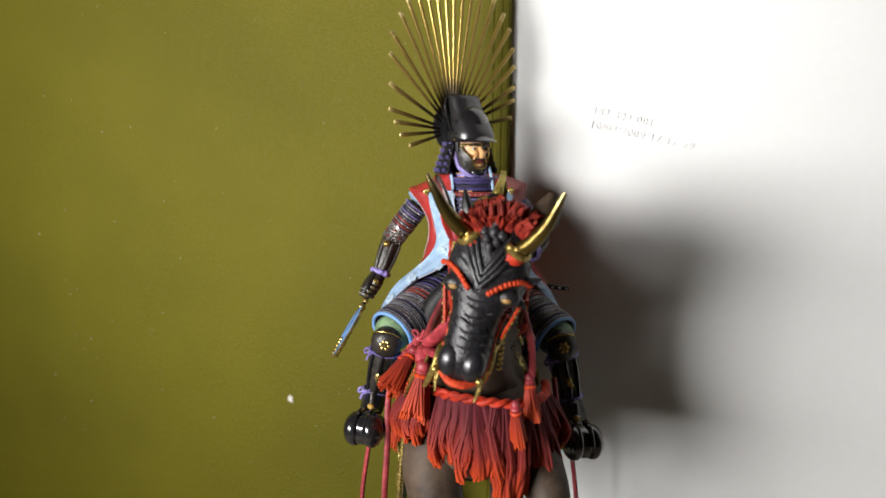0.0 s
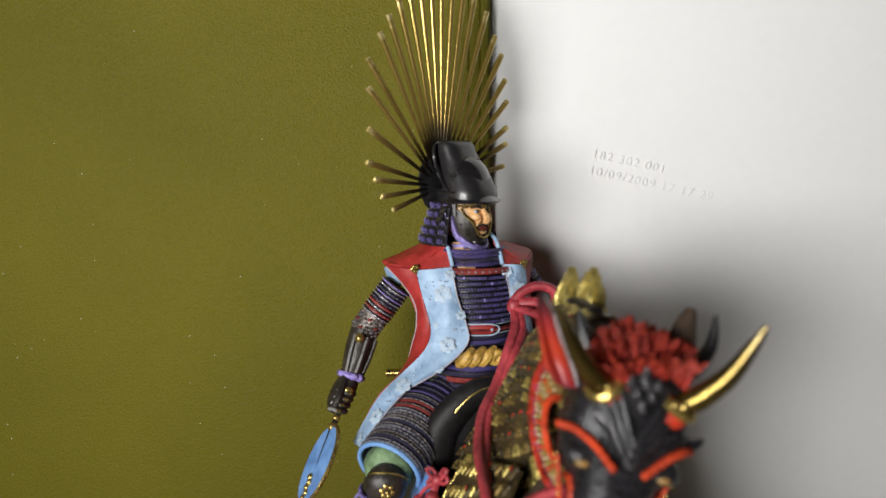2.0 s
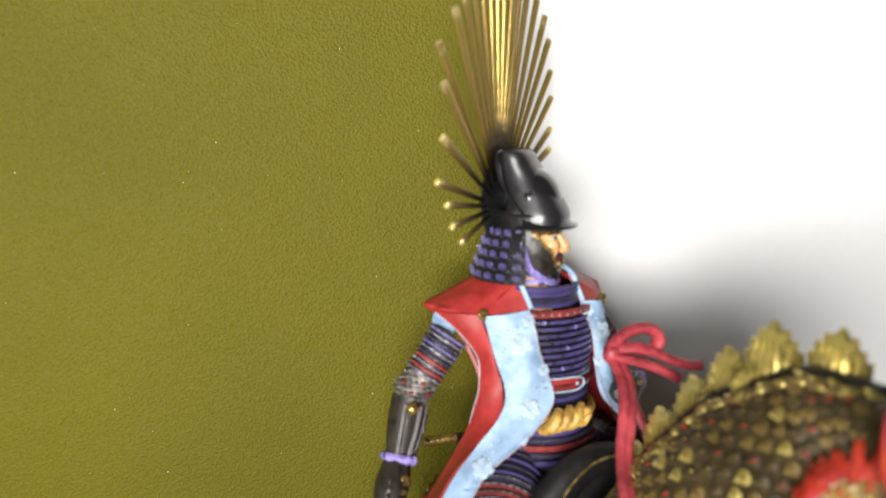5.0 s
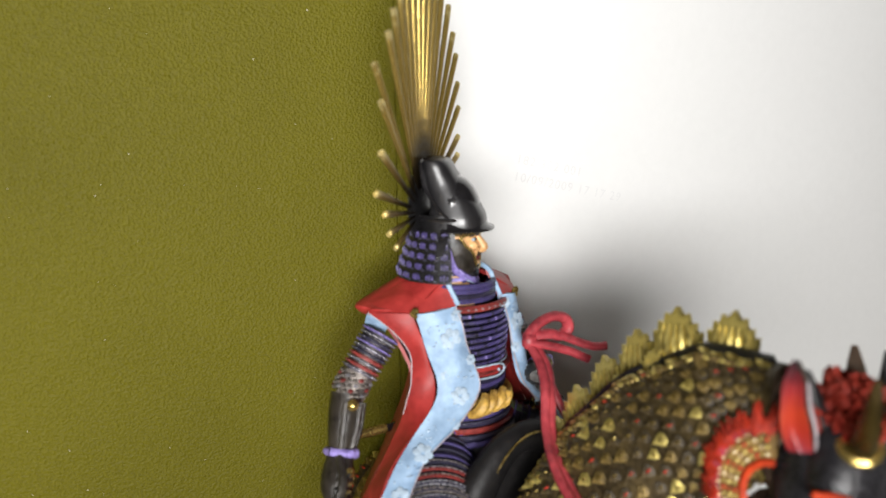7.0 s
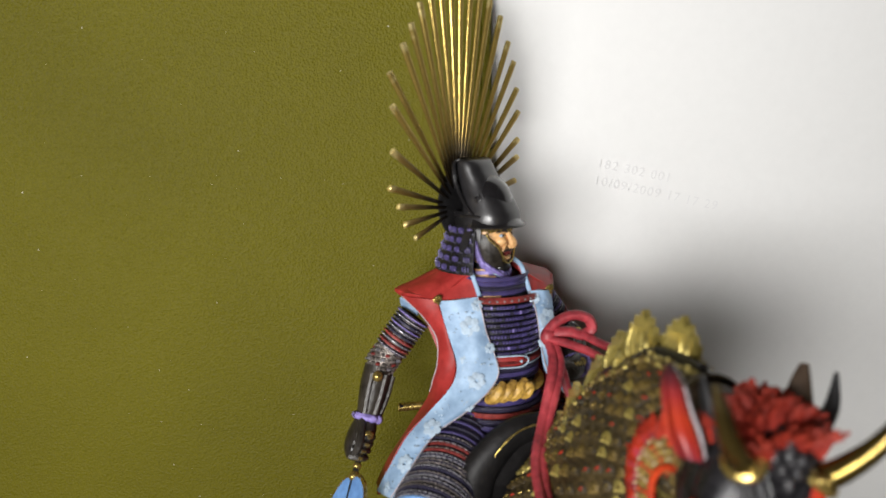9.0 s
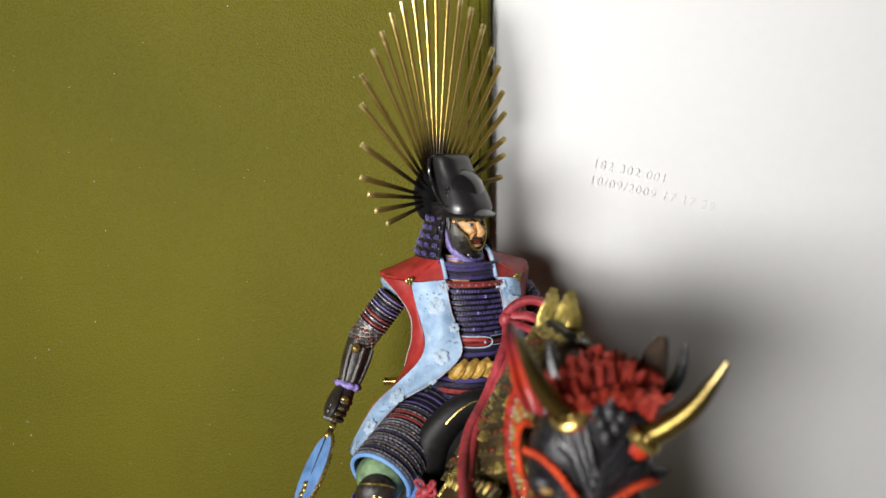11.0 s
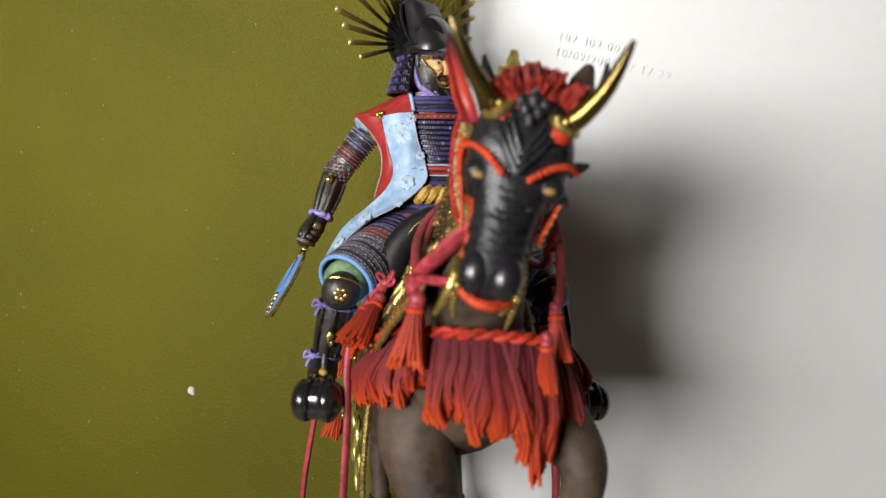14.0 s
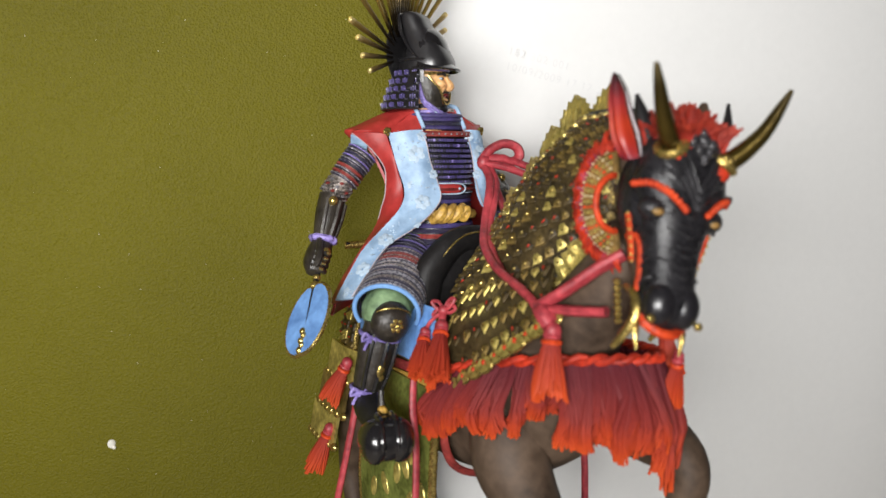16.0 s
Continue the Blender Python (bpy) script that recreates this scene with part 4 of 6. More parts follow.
# ---- helmet with sunburst crest ----
helmet = thing("helmet", tuple(on_head(0, 0, 121)), "black lacquered tall helmet with a golden sunburst crest", "helmet")
m = Mould()                                         # leaning wedge with a hollowed flank
m.loft([(on_head(0, 1.6, 121.2), EAR * 6.9, FACE * 6.4), (on_head(0, 1.9, 123.2), EAR * 6.8, FACE * 6.1), (on_head(0, 1.6, 125.4), EAR * 6.4, FACE * 5.4), (on_head(0, 0.7, 127.8), EAR * 6.0, FACE * 4.8),
        (on_head(0, -0.7, 130.2), EAR * 5.6, FACE * 4.1), (on_head(0, -1.8, 132.6), EAR * 5.5, FACE * 3.5), (on_head(0, -2.3, 134.4), EAR * 5.4, FACE * 3.0),
        (on_head(0, -2.5, 135.3), EAR * 5.1, FACE * 2.4), (on_head(0, -2.5, 135.6), EAR * 4.2, FACE * 1.6)], 0, n=36, power=2.6, sub=5)
m.finish("bowl", SATIN, helmet)
m = Mould()                                         # rounded brow dome that comes out from under the hood
m.ball(on_head(0, 1.7, 125.9), (6.3, 4.9, 6.4), 0, turn=frame_of(EAR, (FACE + UP * 0.34).normalized(), (UP - FACE * 0.34).normalized()), n=28, m=18)
m.finish("brow_dome", LACQUER, helmet)
m = Mould()                                         # padded lining behind the temples
back_arc = [radians(66 + 228 * i / 20) for i in range(21)]
m.sheet([[on_head(6.6 * math.sin(a), -0.2 + 6.7 * math.cos(a), z) for a in back_arc] for z in (124.0, 121.0, 117.5)][::-1], 0.5)
m.finish("lining", BLACK, helmet)
m = Mould()                                         # sharp hood edge that sweeps down both flanks
for s in (-1, 1):
    m.tube([on_head(s * 1.5, -5.2, 135.2), on_head(s * 4.6, -4.9, 134.9), on_head(s * 5.9, -4.4, 133.0), on_head(s * 6.1, -3.9, 130.4), on_head(s * 6.3, -2.4, 127.6), on_head(s * 6.8, -0.6, 125.2), on_head(s * 6.9, 1.4, 123.6)], [0.35, 0.45, 0.50, 0.50, 0.45, 0.38, 0.2], 0, n=8, sub=5)
m.finish("hood_edge", LACQUER, helmet)
m = Mould()
arc = [radians(-85 + 170 * i / 16) for i in range(17)]
m.sheet([[on_head((6.7 + e) * math.sin(a), 0.4 + (7.2 + e * 1.3) * math.cos(a), z) for a in arc] for e, z in ((0.2, 122.6), (0.7, 121.8), (1.5, 121.0))][::-1], 0.5)
m.tube([on_head((6.7 + 1.5) * math.sin(a), 0.4 + (7.2 + 1.95) * math.cos(a), 120.9) for a in arc], 0.35, 0, n=6, sub=1)
m.finish("brim", LACQUER, helmet)
m = Mould()
m.tube([on_head(6.95 * math.sin(a), 0.3 + 7.25 * math.cos(a), 123.2) for a in [2 * math.pi * i / 24 for i in range(25)]], 0.4, 0, n=6, sub=1, caps=False)
m.finish("rim_band", LACQUER, helmet)
for k in range(5):                                  # laced lames of the neck guard
    m = Mould()
    r, z = 6.9 + 0.72 * k, 121.0 - 2.05 * k
    arc = [radians(72 + 216 * i / 24) for i in range(25)]
    m.sheet([[on_head(r * math.sin(a), -0.6 + r * 1.02 * math.cos(a), z) for a in arc], [on_head((r + 0.9) * math.sin(a), -0.6 + (r + 0.9) * 1.02 * math.cos(a), z - 2.2) for a in arc]][::-1], 0.5, 0)
    for i in range(64):
        a = radians(74 + 212 * i / 63)
        d = EAR * math.sin(a) + FACE * math.cos(a)
        p = on_head((r + 0.72) * math.sin(a), -0.6 + (r + 0.72) * 1.02 * math.cos(a), z - 1.05)
        t = UP.cross(d)
        if i % 5 < 3:                               # purple laces in threes, with a pale stitch on some
            m.block(p, t * 0.17, UP * (0.72 if i % 5 == 1 else 0.55), d * 0.22, 1)
            if (i + k) % 2:
                m.block(p + UP * (0.34 if i % 3 else -0.2), t * 0.12, UP * 0.13, d * 0.32, 3 if (i + k) % 3 else 4)
        elif i % 5 == 3:
            m.block(p - UP * 0.7, t * 0.42, UP * 0.14, d * 0.24, 2)
    m.finish("neck_lame", [BLACK, PURPLE, NAVY, LILAC, STEEL], helmet, "black lame with purple lacing")
for s in (-1, 1):                                   # turned-back wings at the temples
    m = Mould()
    m.sheet(smooth_grid([[on_head(s * 6.9, 1.6, 121.4), on_head(s * 8.2, 1.2, 119.0), on_head(s * 9.2, 0.8, 116.2)], [on_head(s * 7.0, -0.2, 121.4), on_head(s * 8.4, -0.6, 119.0), on_head(s * 9.6, -1.0, 115.8)]][::s], 3, 4), 0.6)
    m.finish("temple_wing", LACQUER, helmet)

CREST = Vector((2.6, 243.5, 124.2))
SPREAD = Vector((0.87, 0.493, 0))
reach = [(0, 51), (7, 50), (12.5, 48), (18, 46), (24, 42.5), (31.5, 39.2), (38, 35.6), (47, 31.6), (59.5, 26.8), (74, 23.8), (82, 22.0), (94, 19.8), (110, 16.4)]

m = Mould()
m.ball(CREST - FACE * 0.3 + UP * 1.5, (7.4, 0.9, 8.2), 0, turn=frame_of(SPREAD, Vector((-0.493, 0.87, 0)), UP), n=16, m=8)
mount = m.finish("crest_mount", BLACK, helmet)


def ray_length(a):
    return float(np.interp(abs(a), [p[0] for p in reach], [p[1] for p in reach]))


for a in (-106.5, -94.3, -83.2, -74, -58.6, -44.8, -36, -29, -23.4, -18.2, -13.6, -9.2, -5, -1, 3.4, 7.8, 12.4, 18.6, 25.4, 31.6, 39.3, 46.9, 57.3, 65.5, 78.2):
    w = radians(a)
    d = SPREAD * math.sin(w) + UP * math.cos(w)
    tilt = Vector((0.493, -0.87, 0)) * (0.03 if a % 2 else -0.02)
    d = (d + tilt).normalized()
    m = Mould()
    L = ray_length(a)
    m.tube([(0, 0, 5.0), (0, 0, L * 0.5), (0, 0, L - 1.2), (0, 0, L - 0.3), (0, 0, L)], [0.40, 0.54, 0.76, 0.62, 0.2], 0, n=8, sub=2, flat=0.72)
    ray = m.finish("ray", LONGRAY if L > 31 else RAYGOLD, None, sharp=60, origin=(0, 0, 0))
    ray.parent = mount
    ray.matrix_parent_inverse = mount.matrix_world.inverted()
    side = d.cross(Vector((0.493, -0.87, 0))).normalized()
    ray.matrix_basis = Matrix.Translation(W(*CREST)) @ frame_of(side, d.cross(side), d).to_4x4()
# ---- war fan in the hand ----
fan = thing("war_fan", (-26.5, 233, 68), "blue war fan with a gilt rim held in the rider's hand", "fan")
LONG = Vector((-0.42, -0.51, -0.74)).normalized()
FLAT = Vector((0.943, 0.083, -0.592)).normalized()
WIDE = FLAT.cross(LONG).normalized()
FC = Vector((-30.6, 229.6, 60.6))
outline = []
for i in range(40):
    w = 2 * math.pi * i / 40
    r = 1.0 - 0.10 * math.exp(-((math.sin(w)) ** 2) * 30) * (1 if math.cos(w) < 0 else 0.4)
    outline.append((9.6 * r * math.cos(w), 7.6 * r * math.sin(w)))
m = Mould()
m.rings([[FC + LONG * p * s + WIDE * q * s + FLAT * h for p, q in outline] for s, h in ((0.97, -0.45), (1.0, -0.2), (1.0, 0.2), (0.97, 0.45))])
blade = m.finish("blade", BLUE, fan)
m = Mould()
m.tube([FC + LONG * p + WIDE * q for p, q in outline + outline[:1]], 0.5, 0, n=7, sub=1, caps=False)
m.finish("rim", GOLD, blade, "gilt rim")
m = Mould()
m.tube([FC - LONG * 14.5, FC - LONG * 9, FC + LONG * 2.5], [0.75, 0.7, 0.45], 0, n=8, sub=2)
m.finish("handle", BLACK, fan)
m = Mould()
for k in range(5):
    m.ball(FC + LONG * (3.4 + 1.25 * k) + FLAT * -0.5 + WIDE * 0.3 * (-1) ** k, (0.85 - 0.05 * k, 0.9, 0.9), 0, n=8, m=6)
    m.ball(FC + LONG * (3.4 + 1.25 * k) + FLAT * 0.5 + WIDE * 0.3 * (-1) ** k, (0.85 - 0.05 * k, 0.9, 0.9), 0, n=8, m=6)
m.ball(FC - LONG * 9.2, (1.3, 1.3, 1.3), 0, n=9, m=6)
m.ball(FC - LONG * 11.5, (1.0, 1.0, 1.0), 0, n=9, m=6)
m.finish("gilt_fitting", GOLD, fan, "gilt fitting")

# ---- sword behind the rider ----
sword = thing("sword", (18, 244, 74), "slim sword in a dark scabbard with gilt fittings behind the rider", "sword")
m = Mould()
m.tube([(-10.5, 251.0, 74.6), (5, 246.5, 75.0), (18, 242.0, 75.0), (31, 237.5, 74.6)], [0.95, 1.0, 0.95, 0.7], 0, n=10, sub=4)
m.finish("scabbard", LACQUER, sword)
m = Mould()
m.tube([(-10.9, 251.2, 74.5), (-4.0, 249.2, 74.8)], [1.05, 1.1], 0, n=10, sub=1)
m.finish("gilt_end", GOLD, sword)
m = Mould()
m.ball((32.6, 237.0, 74.3), (1.5, 0.7, 1.7), 0, n=12, m=7)
m.finish("guard", GOLD, sword, "small gilt guard")
m = Mould()
m.tube([(32.6, 237.0, 74.3), (36.5, 235.7, 74.1), (40.5, 234.4, 73.9)], [0.9, 0.85, 0.8], 0, n=9, sub=3)
hilt = m.finish("hilt", BLACK, sword)
for k in range(3):
    m = Mould()
    m.ball((35.0 + 2.2 * k, 235.3 - 0.76 * k, 74.0 - 0.08 * k), (0.55, 0.55, 0.4), 0, n=7, m=5)
    m.finish("stud", STEEL, hilt, "silver stud")

# ---- horse: one plain statue mesh ----
m = Mould()
Z = Vector((0, 0, 1))
barrel = [((8.5, 172, 54), X * 5, Z * 6), ((8.5, 176, 52), X * 10, Z * 12), ((8.5, 186, 48), X * 14, Z * 17), ((8.5, 205, 43.5), X * 16, Z * 20), ((8.5, 228, 42.5), X * 16.5, Z * 20.5),
          ((8.5, 248, 44.5), X * 16, Z * 18.5), ((8.5, 259, 45), X * 13, Z * 14.5), ((8.5, 266, 43), X * 8, Z * 9), ((8.5, 268, 42), X * 3, Z * 4)]
m.loft(barrel, 0, n=24)
NECK = [((9.2, 206, 56), X * 12.8, Vector((0, 9, 14))), ((11.2, 197, 72), X * 7.6, Vector((0, 11, 11))), ((12.4, 187, 87), X * 6.2, Vector((0, 9.5, 9.5))),
        ((12.0, 175.5, 97.5), X * 5.9, Vector((0, 5.5, 8.5))), ((11.2, 166, 100), X * 6.0, Vector((0, 1.5, 6.5))), ((10.6, 160, 99.5), X * 5.0, Vector((0, 0, 5)))]
m.loft(NECK, 0, n=22)
m.loft([((9.5, 166, 84), X * 5.0, Vector((0, 4.5, 3.0))), ((8.5, 172, 74), X * 7.0, Vector((0, 6.0, 4.0))), ((8.5, 180, 64), X * 9.5, Vector((0, 8.0, 5.0))), ((8.5, 188, 56), X * 12, Vector((0, 9.0, 6.0)))], 0, n=18)
# jaw behind the mask
m.loft([((9.6, 165, 93), X * 5.6, Vector((0, 6, 3))), ((7.8, 161.5, 85), X * 4.8, Vector((0, 5, 2))), ((6.0, 158, 76), X * 4.0, Vector((0, 3.6, 1))), ((5.2, 155.6, 69.5), X * 3.4, Vector((0, 3.0, 0.5)))], 0, n=16)


def horse_leg(m, pts, radii):
    m.tube(pts, radii, 0, n=16, sub=5)
    hoof = Vector(pts[-1])
    m.loft([(hoof + Vector((0, 0, 0.5)), X * 3.4, Y * 3.6), (hoof + Vector((0, -0.5, -2.5)), X * 4.0, Y * 4.4), (hoof + Vector((0, -0.9, -5.0)), X * 4.6, Y * 5.2)], 1, n=16)


horse_leg(m, [(1.5, 192, 44), (-2.6, 187, 35), (0.0, 180, 22), (2.4, 176.5, 10), (3.0, 178, -2), (3.2, 180, -12)], [9.5, 8.4, 6.0, 4.3, 2.9, 3.0])
horse_leg(m, [(18, 186, 46), (22.5, 175, 42), (25.8, 165.5, 36.5), (25.2, 164.5, 28), (23.6, 170, 17), (23.0, 176, 8)], [9.5, 7.4, 5.0, 3.8, 2.8, 2.9])
horse_leg(m, [(1, 252, 42), (-3.5, 256, 30), (-3.2, 262, 14), (-2.8, 266, 4), (-2.8, 262, -8), (-2.8, 261, -12)], [11, 8.0, 5.0, 3.4, 2.9, 3.0])
horse_leg(m, [(16, 252, 42), (20.5, 254, 30), (20.4, 258, 14), (20, 262, 4), (20, 258, -8), (20, 257, -12)], [11, 8.0, 5.0, 3.4, 2.9, 3.0])
horse = m.finish("horse_figurine", [HIDE, HORSEDARK], origin=(8.5, 215, -17))
tagged(horse, "painted brown horse statuette with one raised foreleg", "figurine")

plinth = thing("plinth", (8.5, 208, -80), "dark wooden block under the horse figurine", "plinth")
m = Mould()
m.rings([[(8.5 + sx * (30 - i), 208 + sy * (50 - i), z) for sx, sy in ((-1, -1), (1, -1), (1, 1), (-1, 1))] for z, i in ((-80, 0), (-19.5, 0), (-18, 1), (-17, 3))])
m.finish("block", HORSEDARK, plinth)

# ---- dragon mask on the horse's head ----
HL = Vector((0.945, -0.24, -0.22)).normalized()      # across the head
HD = Vector((-0.215, -0.10, -0.97))                  # down the nose
HD = (HD - HL * HD.dot(HL)).normalized()
HF = HL.cross(HD).normalized()                       # out of the face
HF = HF if HF.y < 0 else -HF
mask = thing("horse_mask", (9.7, 157, 93), "black dragon-faced horse mask with gilt horns and red brows", "mask")


def on_mask(u, v, d):
    """Across, out of the face, and down the nose from the brow."""
    return Vector((9.8, 157.0, 93.0)) + HL * u + HF * v + HD * d


m = Mould()
m.loft([(on_mask(0, -2.0, -12.5), HL * 3.5, HF * 3.0), (on_mask(0, -1.0, -10.5), HL * 6.2, HF * 5.0), (on_mask(0, -0.2, -5.5), HL * 7.9, HF * 5.6), (on_mask(0, 0.2, -0.5), HL * 8.9, HF * 5.4),
        (on_mask(0, 0.0, 4.0), HL * 7.2, HF * 4.9), (on_mask(0, -0.2, 9.5), HL * 5.6, HF * 4.6), (on_mask(0, 0.0, 15.0), HL * 5.1, HF * 4.6), (on_mask(0, 0.3, 20.0), HL * 5.3, HF * 4.6),
        (on_mask(0, 0.0, 23.0), HL * 4.4, HF * 3.8), (on_mask(0, -0.4, 24.4), HL * 2.4, HF * 2.2)], 0, n=26, power=2.2, sub=5)
m.finish("face_plate", IRON, mask)
for s in (-1, 1):
    m = Mould()
    m.ball(on_mask(2.45 * s, 2.6, 20.2), (2.95, 2.7, 3.9), 0, turn=frame_of(HL, HF, HD), n=18, m=12)
    m.finish("nostril", NOSE, mask)
    m = Mould()                                     # bulging eye socket and gilt eye
    m.ball(on_mask(5.6 * s, 1.8, 4.2), (3.0, 2.2, 2.3), 0, turn=frame_of(HL, HF, HD), n=14, m=9)
    socket = m.finish("eye_socket", IRON, mask)
    m = Mould()
    m.ball(on_mask(5.9 * s, 3.4, 4.9), (1.25, 0.7, 0.72), 0, turn=frame_of(HL, HF, HD), n=12, m=7)
    m.finish("eye", TANGILT, socket, "gilt eye")
    m = Mould()                                     # beaded brow
    path = [on_mask(9.8 * s, 0.6, 0.6), on_mask(8.0 * s, 3.1, 0.4), on_mask(5.2 * s, 4.9, 1.7), on_mask(2.3 * s, 5.8, 4.2)]
    m.tube(path, [0.42, 0.58, 0.58, 0.36], 0, n=9, sub=6)
    for (p,) in smooth_rows([(q,) for q in path], 4):
        m.ball(p + HF * 0.30, 0.64, 0, n=8, m=5)
    m.finish("brow", ORANGE, mask, "orange-red beaded brow")
    m = Mould()                                     # horn
    base, tip = ((4.9, 155.0, 101.8), (-3.3, 151.4, 114.1)) if s < 0 else ((16.7, 151.9, 98.8), (24.2, 145.7, 110.7))
    b, t = Vector(base), Vector(tip)
    out = Vector((-0.6, -0.4, -0.5)) if s < 0 else Vector((0.7, -0.5, -0.6))
    b0 = b - (t - b) * 0.12 - out * 0.4
    m.tube([b0, b0.lerp(t, 0.2) + out * 1.1, b0.lerp(t, 0.5) + out * 1.5, b0.lerp(t, 0.8) + out * 0.7, t], [1.85, 1.75, 1.4, 0.95, 0.4], 0, n=12, sub=6)
    horn = m.finish("horn", HORNGOLD, mask, "curved gilt horn")
    m = Mould()
    side = (t - b).normalized()
    q = side.cross(HF).normalized()
    r2 = side.cross(q)
    m.tube([b0 + side * 0.6 + (q * math.cos(w) + r2 * math.sin(w)) * 2.3 for w in [2 * math.pi * i / 14 for i in range(15)]], 0.85, 0, n=8, sub=1, caps=False)
    for k in range(3):
        m.ball(b0 + side * 0.8 + HF * (2.2 - 0.4 * k) + HL * (k - 1) * 1.4, 0.85, 0, n=8, m=5)
    m.finish("ring", GOLD, horn, "gilt horn ring")
    m = Mould()
    m.ball(b0 - side * 1.5 + HF * 0.2, (2.8, 2.5, 2.1), 0, turn=frame_of(HL, HF, HD), n=12, m=8)
    m.ball(b0 - side * 2.0 + HF * 0.9 - HL * 0.8 * s, (2.0, 1.6, 1.4), 0, n=10, m=7)
    m.finish("cushion", CRIMSONFRINGE, horn, "orange-red cushion under the horn")
    m = Mould()                                     # dark tine behind the horn
    if s < 0:
        m.tube([(6.4, 161, 102.5), (5.4, 162, 106.5), (4.8, 162.8, 110.2)], [1.7, 1.3, 0.35], 0, n=9, sub=4)
    else:
        m.tube([(20.5, 157.5, 101.0), (24.4, 158.6, 104.2), (25.6, 159.3, 109.1)], [1.4, 1.1, 0.3], 0, n=9, sub=4)
    m.finish("tine", BLACK, mask)
    m = Mould()                                     # ear, a hollow leaf, red inside
    if s < 0:
        rows = [[(0.5, 163.0, 99.2), (1.7, 162.8, 98.6), (2.6, 162.4, 98.6), (3.4, 160.8, 99.2)], [(-1.0, 163.6, 102.6), (0.8, 164.4, 102.0), (2.4, 163.2, 102.2), (2.3, 160.7, 102.8)], [(-1.8, 163.6, 106.4), (-0.2, 164.2, 106.0), (1.0, 163.0, 106.2), (0.9, 161.2, 106.6)],
                [(-2.5, 163.2, 110.2), (-1.5, 163.4, 110.0), (-0.5, 162.4, 110.2), (-0.5, 161.2, 110.4)], [(-2.5, 162.4, 113.2), (-2.3, 162.3, 113.5), (-2.0, 162.1, 113.5), (-1.8, 161.9, 113.2)]]
    else:
        rows = [[(18.0, 160.6, 99.0), (20.0, 159.6, 98.5), (21.6, 162.0, 98.5)], [(19.0, 162.0, 103.0), (21.8, 160.4, 103.0), (23.8, 162.8, 102.6)], [(20.8, 163.2, 106.4), (22.8, 162.0, 106.8), (24.4, 163.6, 106.4)], [(23.6, 163.8, 108.8), (24.0, 163.6, 109.0), (24.4, 163.8, 108.8)]]
    m.sheet([[p + Vector((0.7, 0, 0)) * (s < 0) for p in row] for row in smooth_grid(rows, 5, 4)][::-1], 0.7, 0, 1)
    ear = m.finish("ear", [BLACK, EARRED] if s < 0 else [HIDE, HIDE], mask, "pricked ear, red inside" if s < 0 else "pricked brown ear", sharp=60)
    if s < 0:                                       # black rim with a worn pale edge
        m = Mould()
        m.tube([Vector(row[-1]) + Vector((0.75, -0.1, 0)) for row in rows], [0.5, 0.62, 0.55, 0.42, 0.25], 0, n=8, sub=5)
        m.finish("rim", PLATE, ear, "black ear rim")
        m = Mould()
        m.tube([Vector(row[-1]) + Vector((0.45, -0.5, 0)) for row in rows[:4]], [0.16, 0.24, 0.24, 0.12], 0, n=6, sub=5)
        m.finish("worn_edge", PIPING, ear, "pale worn edge")
for s in (-1, 1):                                   # cheek plates behind the eyes
    m = Mould()
    m.ball(on_mask(5.4 * s, -3.6, 0.5), (3.4, 5.4, 8.2), 0, turn=frame_of(HL, HF, HD), n=16, m=10)
    m.finish("cheek_plate", IRON, mask)
for k in range(8):                                  # plates of the nose ridge, each over the next
    m = Mould()
    d = 4.4 + 1.75 * k + 0.35 * math.sin(2.7 * k)
    w = 2.9 - 0.08 * k + 0.4 * math.sin(1.9 * k)
    e = 0.25 * math.sin(3.3 * k + 1)
    m.tube([on_mask(-w, 3.75, d - 0.6 + e), on_mask(-w * 0.55, 4.35, d + 0.1), on_mask(0.1, 4.58, d + 0.45 + e), on_mask(w * 0.55, 4.35, d + 0.15), on_mask(w, 3.75, d - 0.8 - e)], [0.10, 0.34, 0.42 - 0.1 * (k % 2), 0.34, 0.10], 0, n=8, sub=5, flat=0.9)
    m.finish("nose_plate", IRON, mask)
